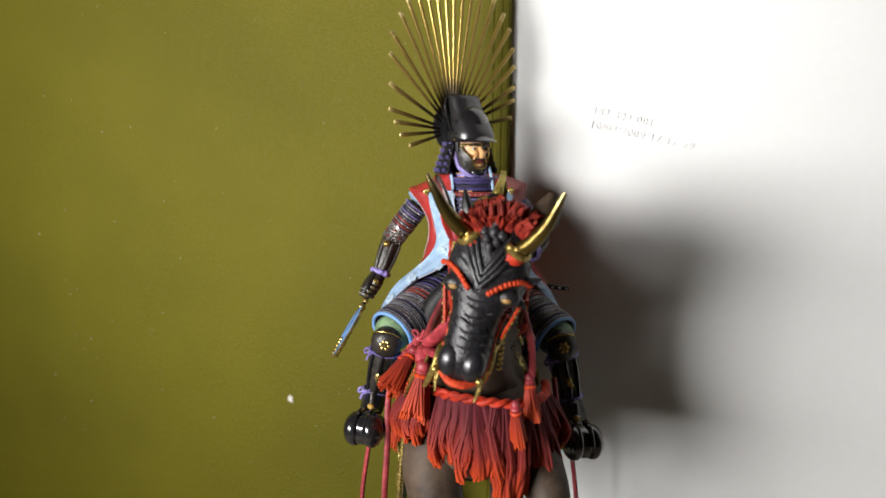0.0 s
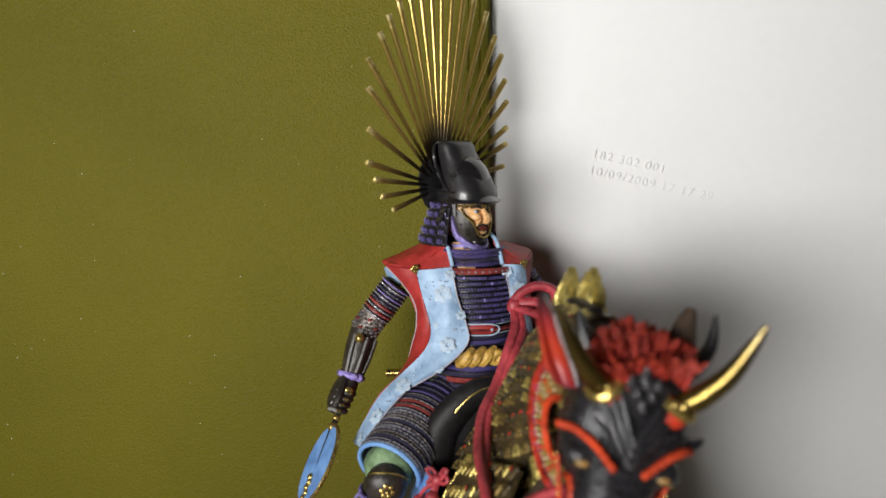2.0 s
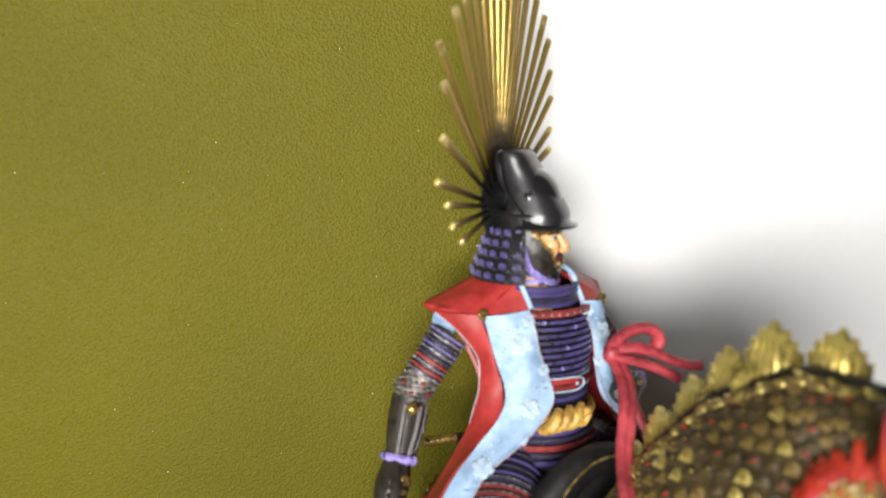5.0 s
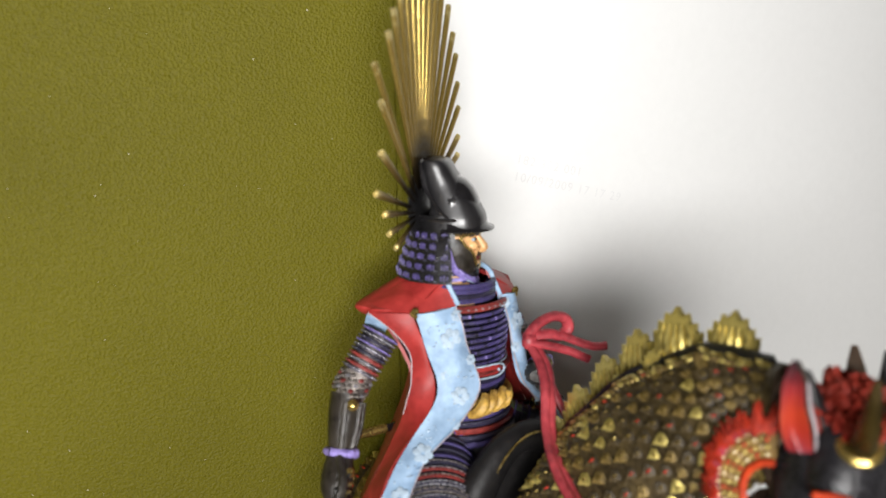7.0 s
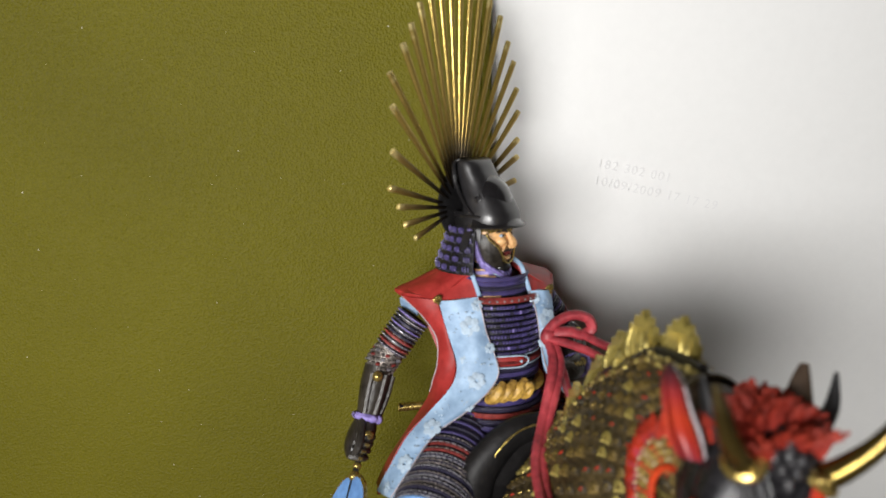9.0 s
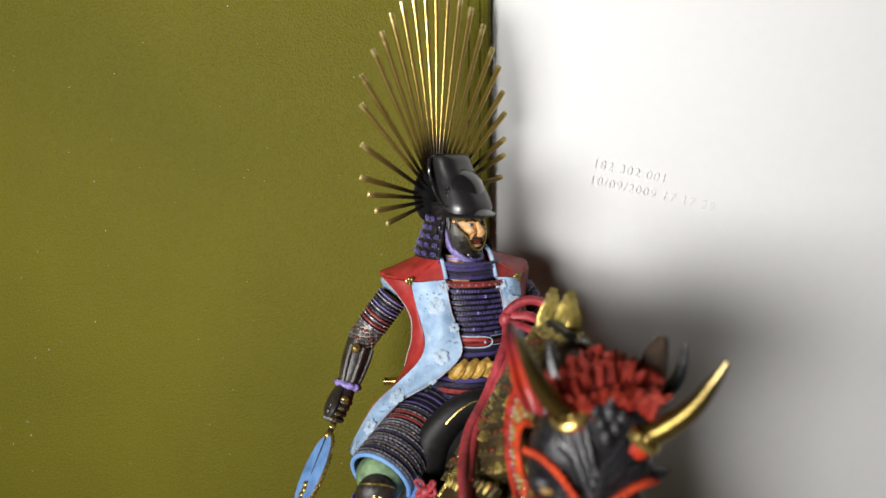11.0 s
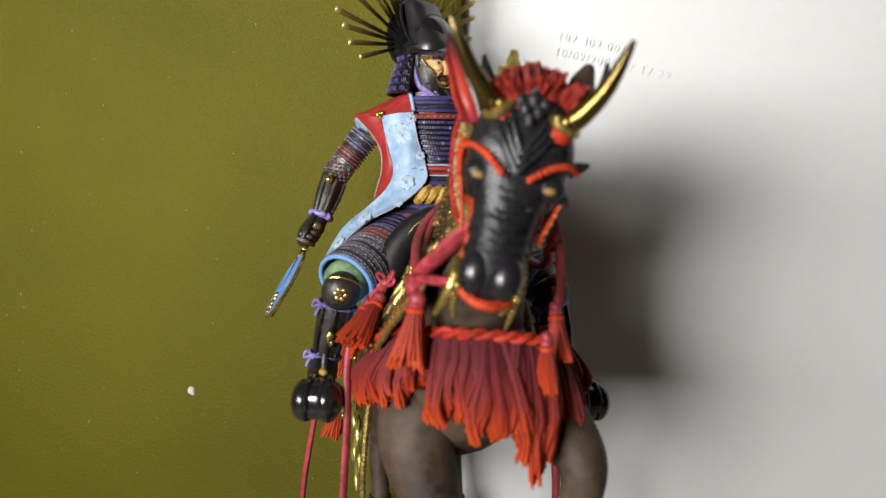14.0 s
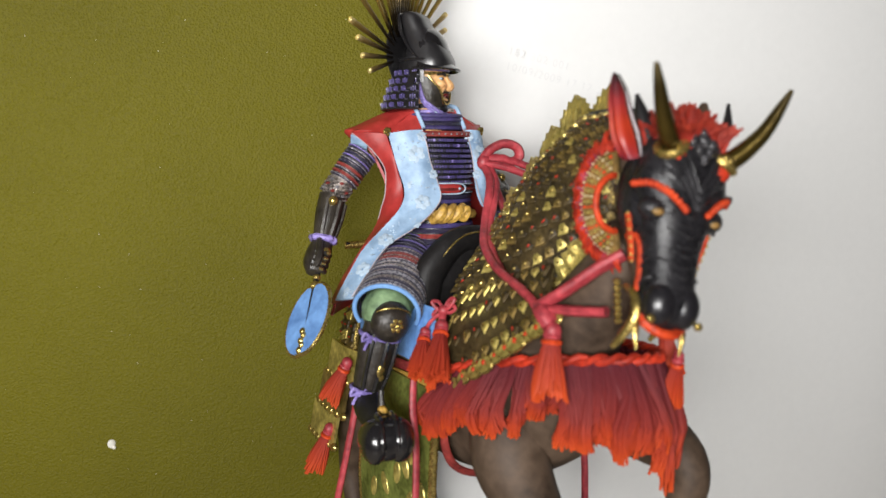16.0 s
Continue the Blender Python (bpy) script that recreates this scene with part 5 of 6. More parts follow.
for s in (-1, 1):
    for k in range(5):                              # uneven folds of the cheeks beside the ridge
        m = Mould()
        d = 7.0 + 2.3 * k + 0.5 * math.sin(2.1 * k + s)
        e = 1.0 - 0.12 * ((k * 2 + (s > 0)) % 3)
        m.tube([on_mask(s * 2.6, 3.9, d - 0.3), on_mask(s * 3.9 * e, 3.3, d - 1.0), on_mask(s * 5.0, 1.5, d - 0.5 - 0.3 * (k % 2)), on_mask(s * 5.4, -0.4, d + 1.1)], [0.08, 0.26, 0.28, 0.08], 0, n=7, sub=4)
        m.finish("cheek_fold", IRON, mask)
    for k in range(3):                              # folds over the brow, towards the ear
        m = Mould()
        m.tube([on_mask(s * (2.6 + 0.4 * k), 5.2 - 0.2 * k, 0.6 - 1.7 * k), on_mask(s * (5.4 + 0.2 * k), 4.2 - 0.3 * k, -1.6 - 1.7 * k), on_mask(s * (8.0 - 0.3 * k), 1.6, -2.2 - 1.9 * k)], [0.25, 0.6, 0.2], 0, n=8, sub=5)
        m.finish("brow_fold", IRON, mask)
    m = Mould()                                     # beaded red strap beside the cheek
    path = [on_mask(s * 8.6, -1.4, 5.4), on_mask(s * 7.9, -1.2, 8.2), on_mask(s * 7.1, -1.2, 11.0), on_mask(s * 6.5, -1.4, 13.6)]
    m.tube(path, 0.75, 0, n=7, sub=4, flat=0.6)
    strap = m.finish("cheek_strap", ORANGE, mask, "orange-red strap with gilt beads")
    for (p,) in smooth_rows([(q,) for q in path], 2):
        m = Mould()
        m.ball(p + HF * 0.5 + HL * 0.4 * s, 0.32, 0, n=7, m=5)
        m.finish("bead", GOLD, strap)
for k in range(3):                                  # chevron frown ridges
    m = Mould()
    for s in (-1, 1):
        m.tube([on_mask(s * (3.6 + 0.9 * k), 4.6 - 0.3 * k, -8.0 + 1.2 * k), on_mask(s * (2.0 + 0.6 * k), 5.7 - 0.1 * k, -3.4 + 1.2 * k), on_mask(0, 6.0, 0.6 + 1.5 * k)], [0.3, 0.55, 0.6], 0, n=8, sub=5)
    m.finish("frown_ridge", IRON, mask)
m = Mould()
for u, v, d, r in ((0, 5.0, -8.6, 1.4), (-1.9, 4.9, -8.0, 1.2), (1.9, 4.9, -8.0, 1.2), (-1.0, 5.6, -6.6, 1.0), (1.1, 5.6, -6.6, 1.0), (0, 5.9, -5.0, 0.9), (0, 4.4, -10.2, 1.2), (-2.4, 4.2, -6.8, 0.8), (2.5, 4.2, -6.8, 0.8), (0.0, 5.5, -8.2, 0.9)):
    m.ball(on_mask(u, v, d), r, 0, n=12, m=8)
m.finish("brow_knobs", IRON, mask)
m = Mould()                                         # pointed side crest behind each eye
for s in (1,):
    m.tube([on_mask(8.2 * s, 0.5, 0.5), on_mask(10.4 * s, 0.6, -0.6), on_mask(11.6 * s, 0.2, -1.4)], [1.5, 0.9, 0.2], 0, n=8, sub=4)
    m.tube([on_mask(8.0 * s, -0.5, 5.0), on_mask(9.0 * s, -0.8, 5.2), on_mask(9.8 * s, -1.0, 6.0)], [1.3, 0.8, 0.2], 0, n=8, sub=4)
m.finish("side_crest", IRON, mask)
m = Mould()                                         # red lip and mouth edge
for s in (-1, 1):
    m.tube([on_mask(5.4 * s, -1.2, 10.5), on_mask(6.0 * s, -2.4, 8.6), on_mask(6.2 * s, -4.2, 9.0)], 0.55, 0, n=8, sub=4)
    m.tube([on_mask(5.4 * s, -1.2, 10.5), on_mask(5.0 * s, -0.6, 15.0), on_mask(5.0 * s, -0.4, 20.0), on_mask(4.0 * s, 1.0, 23.6)], [0.55, 0.6, 0.65, 0.7], 0, n=8, sub=5)
m.tube([on_mask(-4.0, 1.0, 23.6), on_mask(-2.0, 2.2, 24.9), on_mask(0, 2.5, 25.2), on_mask(2.0, 2.2, 24.9), on_mask(4.0, 1.0, 23.6)], 0.9, 0, n=9, sub=5)
m.finish("lip", ORANGE, mask, "orange-red lip edging")
for s in (-1, 1):
    m = Mould()
    m.tube([on_mask(4.6 * s, -0.2, 22.4), on_mask(4.9 * s, 0.4, 25.5), on_mask(4.4 * s, 0.8, 28.5)], [0.75, 0.6, 0.2], 0, n=8, sub=4)
    m.finish("tusk", GOLD, mask, "gilt tusk")
    m = Mould()                                     # gilt stud under each nostril
    m.ball(on_mask(4.9 * s, 4.2, 23.0), (0.8, 0.8, 0.8), 0, n=8, m=6)
    m.finish("stud", GOLD, mask)

# ---- forelock tuft ----
tuft = thing("forelock", (12, 160, 103), "tufted red forelock between the horns of the mask", "hair tuft")
rng = random.Random(11)
for k in range(170):
    u, b = rng.uniform(-1, 1), rng.uniform(0, 1)
    base = Vector((12.2 + 6.6 * u, 156.2 + 5.6 * b, 102.4 - 1.2 * abs(u) + 0.6 * b))
    lean = Vector((2.2 * u + rng.uniform(-0.8, 0.8), -1.2 + 2.4 * b + rng.uniform(-0.8, 0.8), 0))
    h = (5.4 - 2.2 * u * u) * rng.uniform(0.75, 1.15)
    m = Mould()
    for e in range(4):                              # thin strands that meet in a point
        off = Vector((rng.uniform(-0.5, 0.5), rng.uniform(-0.4, 0.4), 0))
        bend = Vector((rng.uniform(-0.15, 0.15), rng.uniform(-0.15, 0.15), 0))
        m.tube([base + off * 0.6 - Vector((0, 0, 2.0)), base + off + lean * 0.25 + Vector((0, 0, h * 0.4)), base + off * 0.8 + bend + lean * 0.6 + Vector((0, 0, h * 0.78)), base + off * 0.5 + lean + Vector((0, 0, h * rng.uniform(0.88, 1.04)))], [0.34, 0.44, 0.40, 0.16], 0, n=6, sub=2)
    m.finish("lock", MANE, tuft)

for k in range(60):                                 # short front locks over the knobs
    u = rng.uniform(-0.8, 0.9)
    base = Vector((12.0 + 5.6 * u, 154.6 + rng.uniform(-0.6, 1.4), 101.6 - 0.9 * abs(u) - 0.4 * u))
    lean = Vector((3.0 * u + rng.uniform(-0.8, 0.8), -2.2 + rng.uniform(-0.8, 0.8), 0))
    h = rng.uniform(2.6, 4.2)
    m = Mould()
    for e in range(4):
        off = Vector((rng.uniform(-0.5, 0.5), rng.uniform(-0.4, 0.4), 0))
        m.tube([base + off * 0.6 - UP * 1.5, base + off + lean * 0.3 + UP * h * 0.5, base + off * 0.5 + lean + UP * h * rng.uniform(0.9, 1.05)], [0.34, 0.42, 0.16], 0, n=6, sub=2)
    m.finish("lock", MANE, tuft)

# ---- neck armour ----
armour = thing("neck_armour", (10, 190, 60), "gilt scale armour over the horse's neck and shoulders", "armour")


def neck_at(s, w, grow=0.0):
    """A place on the neck: s from shoulder (0) to poll (1), w round it in degrees (0 at the side of +x, 90 at the crest)."""
    rows = NECK[:5]
    f = s * (len(rows) - 1)
    i = min(int(f), len(rows) - 2)
    t = f - i
    c, a, b = (Vector(p).lerp(Vector(q), t) for p, q in zip(rows[i], rows[i + 1]))
    p = a * math.cos(radians(w)) + b * math.sin(radians(w))
    return c + p * (1 + grow / max(p.length, 1e-3))


for s0, label in ((-1, "red-lined gilt side cloth"), (1, "red-lined gilt side cloth")):
    m = Mould()
    rows = []
    for i in range(22):
        s = 0.02 + 0.96 * i / 21
        span = 142 + 22 * max(0.0, 1 - s / 0.5)
        ws = [88 - span * j / 15 for j in range(16)] if s0 > 0 else [92 + span * j / 15 for j in range(16)]
        rows.append([neck_at(s, w, 0.8) for w in ws])
    m.sheet(rows if s0 > 0 else rows[::-1], 0.5)
    m.finish("armour_cloth", DARKBRONZE, armour, label)
m = Mould()                                         # dark ridge that carries the crest plates
m.tube([neck_at(0.10 + 0.85 * i / 12, 90, 1.2) for i in range(13)], 1.3, 0, n=9, sub=3)
m.finish("crest_ridge", BLACK, armour)


def leaf_mesh():
    m = Mould()
    outline = [(-3.0, -1.0), (-3.4, 1.6), (-3.5, 3.4), (-2.7, 3.1), (-2.7, 4.6), (-1.9, 4.3), (-1.6, 5.9), (-0.9, 5.5), (-0.1, 6.9), (0.7, 5.7), (1.5, 6.1), (1.8, 4.6), (2.6, 5.0), (2.7, 3.4), (3.4, 3.6), (3.3, 1.6), (3.0, -1.0)]
    front = [(x, -0.35 - 0.25 * (1 - abs(x) / 3.5), z) for x, z in outline]
    back = [(x, 0.45, z) for x, z in outline]
    n = len(outline)
    mid, midb = (0, -0.9, 2.6), (0, 0.7, 2.6)
    m.add(front + [mid], [(i, i + 1, n) for i in range(n - 1)] + [(n - 1, 0, n)])
    m.add(back + [midb], [(i + 1, i, n) for i in range(n - 1)] + [(0, n - 1, n)])
    m.add(front + back, [(i, n + i, n + (i + 1) % n, (i + 1) % n) for i in range(n)])
    for x in (-2.1, -1.05, 0, 1.05, 2.1):            # ribs
        m.tube([(x * 1.1, -0.7, 0.4), (x, -0.9, 2.6), (x * 0.8, -0.6, 4.6)], [0.3, 0.36, 0.12], 0, n=6, sub=2)
        m.tube([(x * 1.1, 0.7, 0.4), (x, 0.8, 2.6), (x * 0.8, 0.5, 4.6)], [0.35, 0.4, 0.12], 0, n=6, sub=2)
    ob = m.finish("crest_leaf", LEAF, None, sharp=25, origin=(0, 0, 0))
    ob.location = (0, 0, 0)
    me = ob.data
    bpy.data.objects.remove(ob)
    me.transform(Matrix.Translation((0, 0, 0)))
    return me


def scallop_mesh():
    """A rounded hem plate with a raised gilt rim and a small orange boss; it hangs towards +z from its origin."""
    m = Mould()
    ring = [(2.1 * math.sin(w), 0.0, -1.6 + 3.3 * (0.5 + 0.5 * math.cos(w)) ** 0.6) for w in [radians(-150 + 300 * i / 14) for i in range(15)]]
    n = len(ring)
    m.add([(x, -0.3, z) for x, _, z in ring] + [(x, 0.3, z) for x, _, z in ring], [tuple(range(n))[::-1], tuple(range(n, 2 * n))] + [(i, (i + 1) % n, n + (i + 1) % n, n + i) for i in range(n)], 0)
    m.tube(ring, 0.34, 1, n=6, sub=1)
    for y in (-0.45, 0.45):
        m.ball((0, y, -0.1), (0.5, 0.3, 0.5), 2, n=7, m=5)
        m.tube([(0, y * 0.8, -1.6), (0, y, -0.7)], 0.28, 1, n=5, sub=1)
    ob = m.finish("hem_scallop", [LEAF, GOLD, ORANGE], None, sharp=30, origin=(0, 0, 0))
    ob.location = (0, 0, 0)
    me = ob.data
    bpy.data.objects.remove(ob)
    return me


leaf = leaf_mesh()
CRESTS = [((13.4, 178, 106.0), (14.2, 178.5, 112.6)), ((13.2, 187.5, 103.8), (14.6, 189.0, 110.8)), ((13.6, 195.0, 98.2), (15.6, 197.5, 104.6)), ((13.4, 201.0, 91.6), (15.8, 204.5, 97.6)), ((12.6, 206.0, 84.4), (14.2, 209.8, 90.4)), ((11.4, 209.5, 77.5), (12.6, 213.5, 83.0))]
for k, (a, b) in enumerate(CRESTS):
    a, b = Vector(a), Vector(b)
    up = (b - a).normalized()
    along = (Vector(CRESTS[min(k + 1, 5)][0]) - Vector(CRESTS[max(k - 1, 0)][0])).normalized()
    along = (along - up * along.dot(up)).normalized()
    turn = frame_of(along, up.cross(along), up)
    piece("crest_leaf", leaf, armour, Matrix.Translation(W(*a)) @ turn.to_4x4() @ Matrix.Scale((b - a).length / 6.2, 4) @ Matrix.Diagonal((1.18, 1.2, 1.06, 1.0)))
    if k < 5:
        a2, b2 = (a + Vector(CRESTS[k + 1][0])) / 2, (b + Vector(CRESTS[k + 1][1])) / 2
        piece("crest_leaf", leaf, armour, Matrix.Translation(W(*(a2 + Vector((-2.0, -0.4, -1.4))))) @ turn.to_4x4() @ Matrix.Scale((b - a).length / 10.0, 4))

for s in (-1, 1):                                   # beaded line under the crest plates
    for k in range(46):
        f = 0.08 + 0.80 * k / 45
        m = Mould()
        m.ball(neck_at(f, 90 - 25 * s, 1.7), (0.55, 0.72, 0.5), 0, n=7, m=5)
        m.finish("bead", BRONZE if k % 3 else LEAF, armour)

# cheek collars: beaded crescents edged with red fringe
for s in (-1, 1):
    collar = thing("cheek_collar", (9.5 + 9 * s, 167, 90), "beaded gilt crescent with red fringed edges beside the horse's cheek", "collar", group="cheek collars")
    CC = Vector((3.0, 165.2, 90.8)) if s < 0 else Vector((18.6, 163.8, 89.6))
    A = Vector((0.12 * s, 0.99, 0)).normalized()
    O = Vector((0.985 * s, -0.15, -0.1)).normalized()

    def crescent(r, w, lift=0.0):
        return CC + A * (r * 0.92 * math.cos(w)) + UP * (r * 1.08 * math.sin(w)) + O * (lift - 0.035 * (r - 5.5) ** 2)

    ws = [radians(-96 + 184 * i / 24) for i in range(25)]
    m = Mould()
    g = [[crescent(r, w) for w in ws] for r in (5.2, 6.6, 8.1, 9.6)]
    m.sheet(g if s < 0 else g[::-1], 0.7)
    plate = m.finish("plate", TANGILT, collar)
    m = Mould()
    m.tube([crescent(4.7, w, 0.3) for w in ws], 0.6, 0, n=8, sub=1)
    m.finish("inner_cord", ORANGE, collar)
    m = Mould()
    m.tube([crescent(9.7, w, 0.3) for w in ws], 0.95, 1, n=9, sub=1)
    rngc = random.Random(3)
    for w in [radians(-96 + 184 * i / 70) for i in range(71)]:
        p, q = crescent(10.0, w, 0.1), crescent(10.4 + rngc.uniform(0.8, 2.4), w + rngc.uniform(-0.07, 0.07), 0.2 + rngc.uniform(-0.2, 0.5))
        m.tube([p - (q - p) * 0.5 + O * 0.8, p + O * 0.9, q], [0.35, 0.5, 0.12], 0, n=5, sub=1)
    m.finish("fringe_edge", [CRIMSONFRINGE, PLUM], collar)
    for r, n in ((5.9, 20), (6.9, 22), (7.9, 24), (8.9, 27)):
        for i in range(n):
            m = Mould()
            w = radians(-90 + 172 * (i + 0.5) / n)
            m.ball(crescent(r, w, 0.3), 0.25 + 0.10 * (i % 2), 0, n=6, m=4)
            m.finish("bead", PALEGILT if r > 8 else (ORANGE, LEAF, PALEGILT, LEAF)[(i * 3 + int(r)) % 4], plate)

# ---- fringed breast collar ----
fringe = thing("breast_collar", (8, 175, 60), "braided breast collar with a long orange-red silk fringe", "fringe")
TOPS = [(-9.4, 201, 52.0), (-7.8, 194.5, 54.8), (-5.6, 186, 57.4), (-2.6, 177, 59.4), (2.0, 169, 60.8), (8.5, 165, 61.0), (15.5, 165.2, 60.2), (21.4, 170, 59.0), (25.2, 178, 58.0), (27.0, 188, 56.4), (28.0, 200, 53.5)]
TOP = [p[0] for p in smooth_rows([(Vector(p),) for p in TOPS], 8)]
centre = Vector((8.5, 192, 0))
m = Mould()
for ph in (0, math.pi):
    path = []
    for i, p in enumerate(TOP):
        d = Vector((p.x - centre.x, p.y - centre.y, 0)).normalized()
        path.append(p + d * (0.5 + 0.55 * math.cos(i * 0.9 + ph)) + UP * (0.6 * math.sin(i * 0.9 + ph)))
    m.tube(path, 0.72, 0, n=7, sub=2)
m.finish("braid", CRIMSONFRINGE, fringe, "orange plaited braid")
rng = random.Random(21)
GROUPS = [(0.00, 0.13, 14.0, -2.2), (0.14, 0.28, 15.0, -1.4), (0.33, 0.43, 17.0, -0.6), (0.44, 0.53, 20.5, 0.6), (0.56, 0.67, 23.5, -0.6), (0.68, 0.80, 22.5, 1.3), (0.82, 0.90, 14.5, 0.6), (0.91, 1.0, 13.0, 0.0)]
N_CLUMP = 30
for c in range(N_CLUMP):
    m = Mould()
    f = (c + 0.5) / N_CLUMP
    ip = f * (len(TOP) - 1)
    mid = TOP[int(ip)]
    out = Vector((mid.x - centre.x, mid.y - centre.y, 0)).normalized()
    along = (TOP[min(int(ip) + 2, len(TOP) - 1)] - TOP[max(int(ip) - 2, 0)]).normalized()
    width = 2.5
    g0, g1, glen, gsway = min(GROUPS, key=lambda g: abs(f - (g[0] + g[1]) / 2))
    fg = (f - (g0 + g1) / 2) / (g1 - g0)
    length = glen * rng.uniform(0.86, 1.05) * (1.05 - 1.1 * fg * fg)
    sway = along * (1.7 * gsway + rng.uniform(-1.3, 1.3) + 2.4 * fg)
    lift = out * (1.8 * math.cos(fg * 3.0) + rng.uniform(-0.4, 0.5) - 0.9)
    for lock in range(4):                           # each clump parts into locks of fine strands
        lu = (lock - 1.5) / 1.5 * 0.42
        lsway = along * rng.uniform(-1.5, 1.5) + out * rng.uniform(-0.6, 0.9)
        curl = along * rng.uniform(-1.6, 1.6) + out * rng.uniform(-0.5, 1.3)
        ldeep = rng.uniform(-0.5, 0.8)
        llen = length * rng.uniform(0.84, 1.05)
        for k in range(22):
            w, q = 2.4 * k, math.sqrt((k + 0.5) / 22)
            ou, od = q * math.cos(w), q * math.sin(w)
            a = mid + along * ((lu + 0.20 * ou) * width) + out * (ldeep * 0.5 + 0.45 * od) - UP * 0.6
            L = llen * rng.uniform(0.90, 1.04)
            bulge = out * (2.4 + ldeep + 0.5 * od)
            tip = a + sway + lsway + along * (lu * width * 0.6 + 0.30 * ou * width) + out * (2.4 + ldeep + 0.7 * od) + lift - UP * L
            wave = along * rng.uniform(-0.35, 0.35)
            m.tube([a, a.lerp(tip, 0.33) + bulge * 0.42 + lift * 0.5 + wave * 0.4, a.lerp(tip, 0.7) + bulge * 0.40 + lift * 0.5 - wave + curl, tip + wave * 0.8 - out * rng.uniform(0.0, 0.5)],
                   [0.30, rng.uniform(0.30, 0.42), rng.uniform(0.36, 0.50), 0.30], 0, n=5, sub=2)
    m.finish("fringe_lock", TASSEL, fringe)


# ---- cords, reins and tassels ----
def tassel(name, top, tip, r, label, cord=None):
    """A knotted tassel: knot, neck and a bundle of strands."""
    ob = thing(name, top, label, "tassel")
    top, tip = Vector(top), Vector(tip)
    d = (tip - top).normalized()
    a = d.cross(Vector((0.3, 1, 0.1))).normalized()
    b = d.cross(a)
    L = (tip - top).length
    m = Mould()
    m.ball(top + d * 0.6, (r * 0.62, r * 0.62, r * 0.7), 0, n=12, m=8)
    m.tube([top + d * 1.6 + (a * math.cos(w) + b * math.sin(w)) * r * 0.5 for w in [2 * math.pi * i / 12 for i in range(13)]], 0.42, 0, n=6, sub=1, caps=False)
    m.finish("knot", ROSE, ob, "rose-red knot")
    m = Mould()
    m.tube([top + d * 2.7 + (a * math.cos(w) + b * math.sin(w)) * r * 0.56 for w in [2 * math.pi * i / 12 for i in range(13)]], 0.5, 0, n=6, sub=1, caps=False)
    m.finish("binding", ORANGE, ob, "orange thread binding")
    m = Mould()
    rg = random.Random(int(abs(top.x * 7 + top.z)))
    for k in range(110):
        w, q = 2.4 * k, math.sqrt((k + 0.5) / 110)
        o = (a * math.cos(w) + b * math.sin(w)) * q
        lock = math.sin(3 * w) + math.sin(2 * w + top.x)          # strands gather in a few locks
        e = L * rg.uniform(0.90, 1.02) * (1 + 0.05 * lock)
        twist = (b * math.cos(w) - a * math.sin(w)) * 0.22 * r * math.sin(3 * w + 1)
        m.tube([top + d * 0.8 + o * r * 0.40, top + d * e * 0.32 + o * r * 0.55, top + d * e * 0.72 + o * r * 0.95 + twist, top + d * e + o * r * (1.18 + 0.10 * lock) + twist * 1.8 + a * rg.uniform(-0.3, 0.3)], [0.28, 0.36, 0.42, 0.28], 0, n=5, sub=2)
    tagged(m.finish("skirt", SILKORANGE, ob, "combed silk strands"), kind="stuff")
    return ob


tassel("tassel", (-4.6, 172.8, 67.0), (-6.6, 171.4, 54.4), 2.9, "orange-red tassel hanging from the rein knot")
tassel("tassel", (-8.4, 205.8, 61.4), (-15.2, 198.0, 51.4), 2.6, "plump orange-red tassel lying beside the saddle front")
tassel("tassel", (-10.6, 209.2, 59.6), (-16.2, 203.4, 51.2), 2.1, "orange-red tassel under a pink cord bow")
tassel("tassel", (16.6, 160.5, 62.0), (17.8, 163.0, 50.6), 1.7, "slim orange-red tassel hanging below the bit")
tassel("tassel", (20.6, 168, 66.0), (21.2, 166, 56.0), 1.9, "orange-red tassel at the far side of the chest")
tassel("tassel", (-13.2, 245, 44.0), (-17.2, 249, 33.0), 2.5, "orange-red tassel on the hind armour")
tassel("tassel", (-14.6, 254, 23.0), (-18.0, 258, 10.0), 2.6, "orange-red tassel hanging at the haunch")

bow = thing("cord_bow", (-5.6, 209.4, 62.0), "small pink silk cord bow above a tassel", "bow")
m = Mould()
for q in ((2.6, 0.6, 2.2), (2.8, -0.8, 0.4), (-2.4, 0.8, 1.4), (-2.2, 0.2, -1.2)):
    c, o = Vector((-6.8, 207.6, 64.4)), Vector((q[0] * 0.6 - 0.4, -q[0] * 0.7 - 0.3, q[2]))
    w = Vector((0.3, 0.2, 1.0)) * (1.0 if q[0] > 0 else 0.8)
    m.tube([c, c + o * 0.6 + w, c + o * 1.15, c + o * 0.6 - w * 0.8, c], 0.45, 0, n=7, sub=5)
m.ball((-7.0, 207.4, 64.2), 1.3, 0, n=10, m=7)
m.tube([(-7.0, 207.4, 64.0), (-7.8, 206.6, 62.8), (-8.2, 206.0, 61.8)], 0.9, 0, n=8, sub=4)
m.tube([(-7.0, 207.2, 64.2), (-9.8, 208.0, 62.0), (-10.6, 209.0, 60.0)], 0.45, 0, n=7, sub=5)
m.finish("cord", ROSE, bow)

rein = thing("rein", (5, 195, 80), "rose-red silk rein tied in a large bow before the rider", "rein")


def cord(parent, path, r, name="cord", mat=None, flat=0.8):
    m = Mould()
    m.tube(path, r, 0, n=10, sub=6, flat=flat)
    return m.finish(name, mat or ROSE, parent)


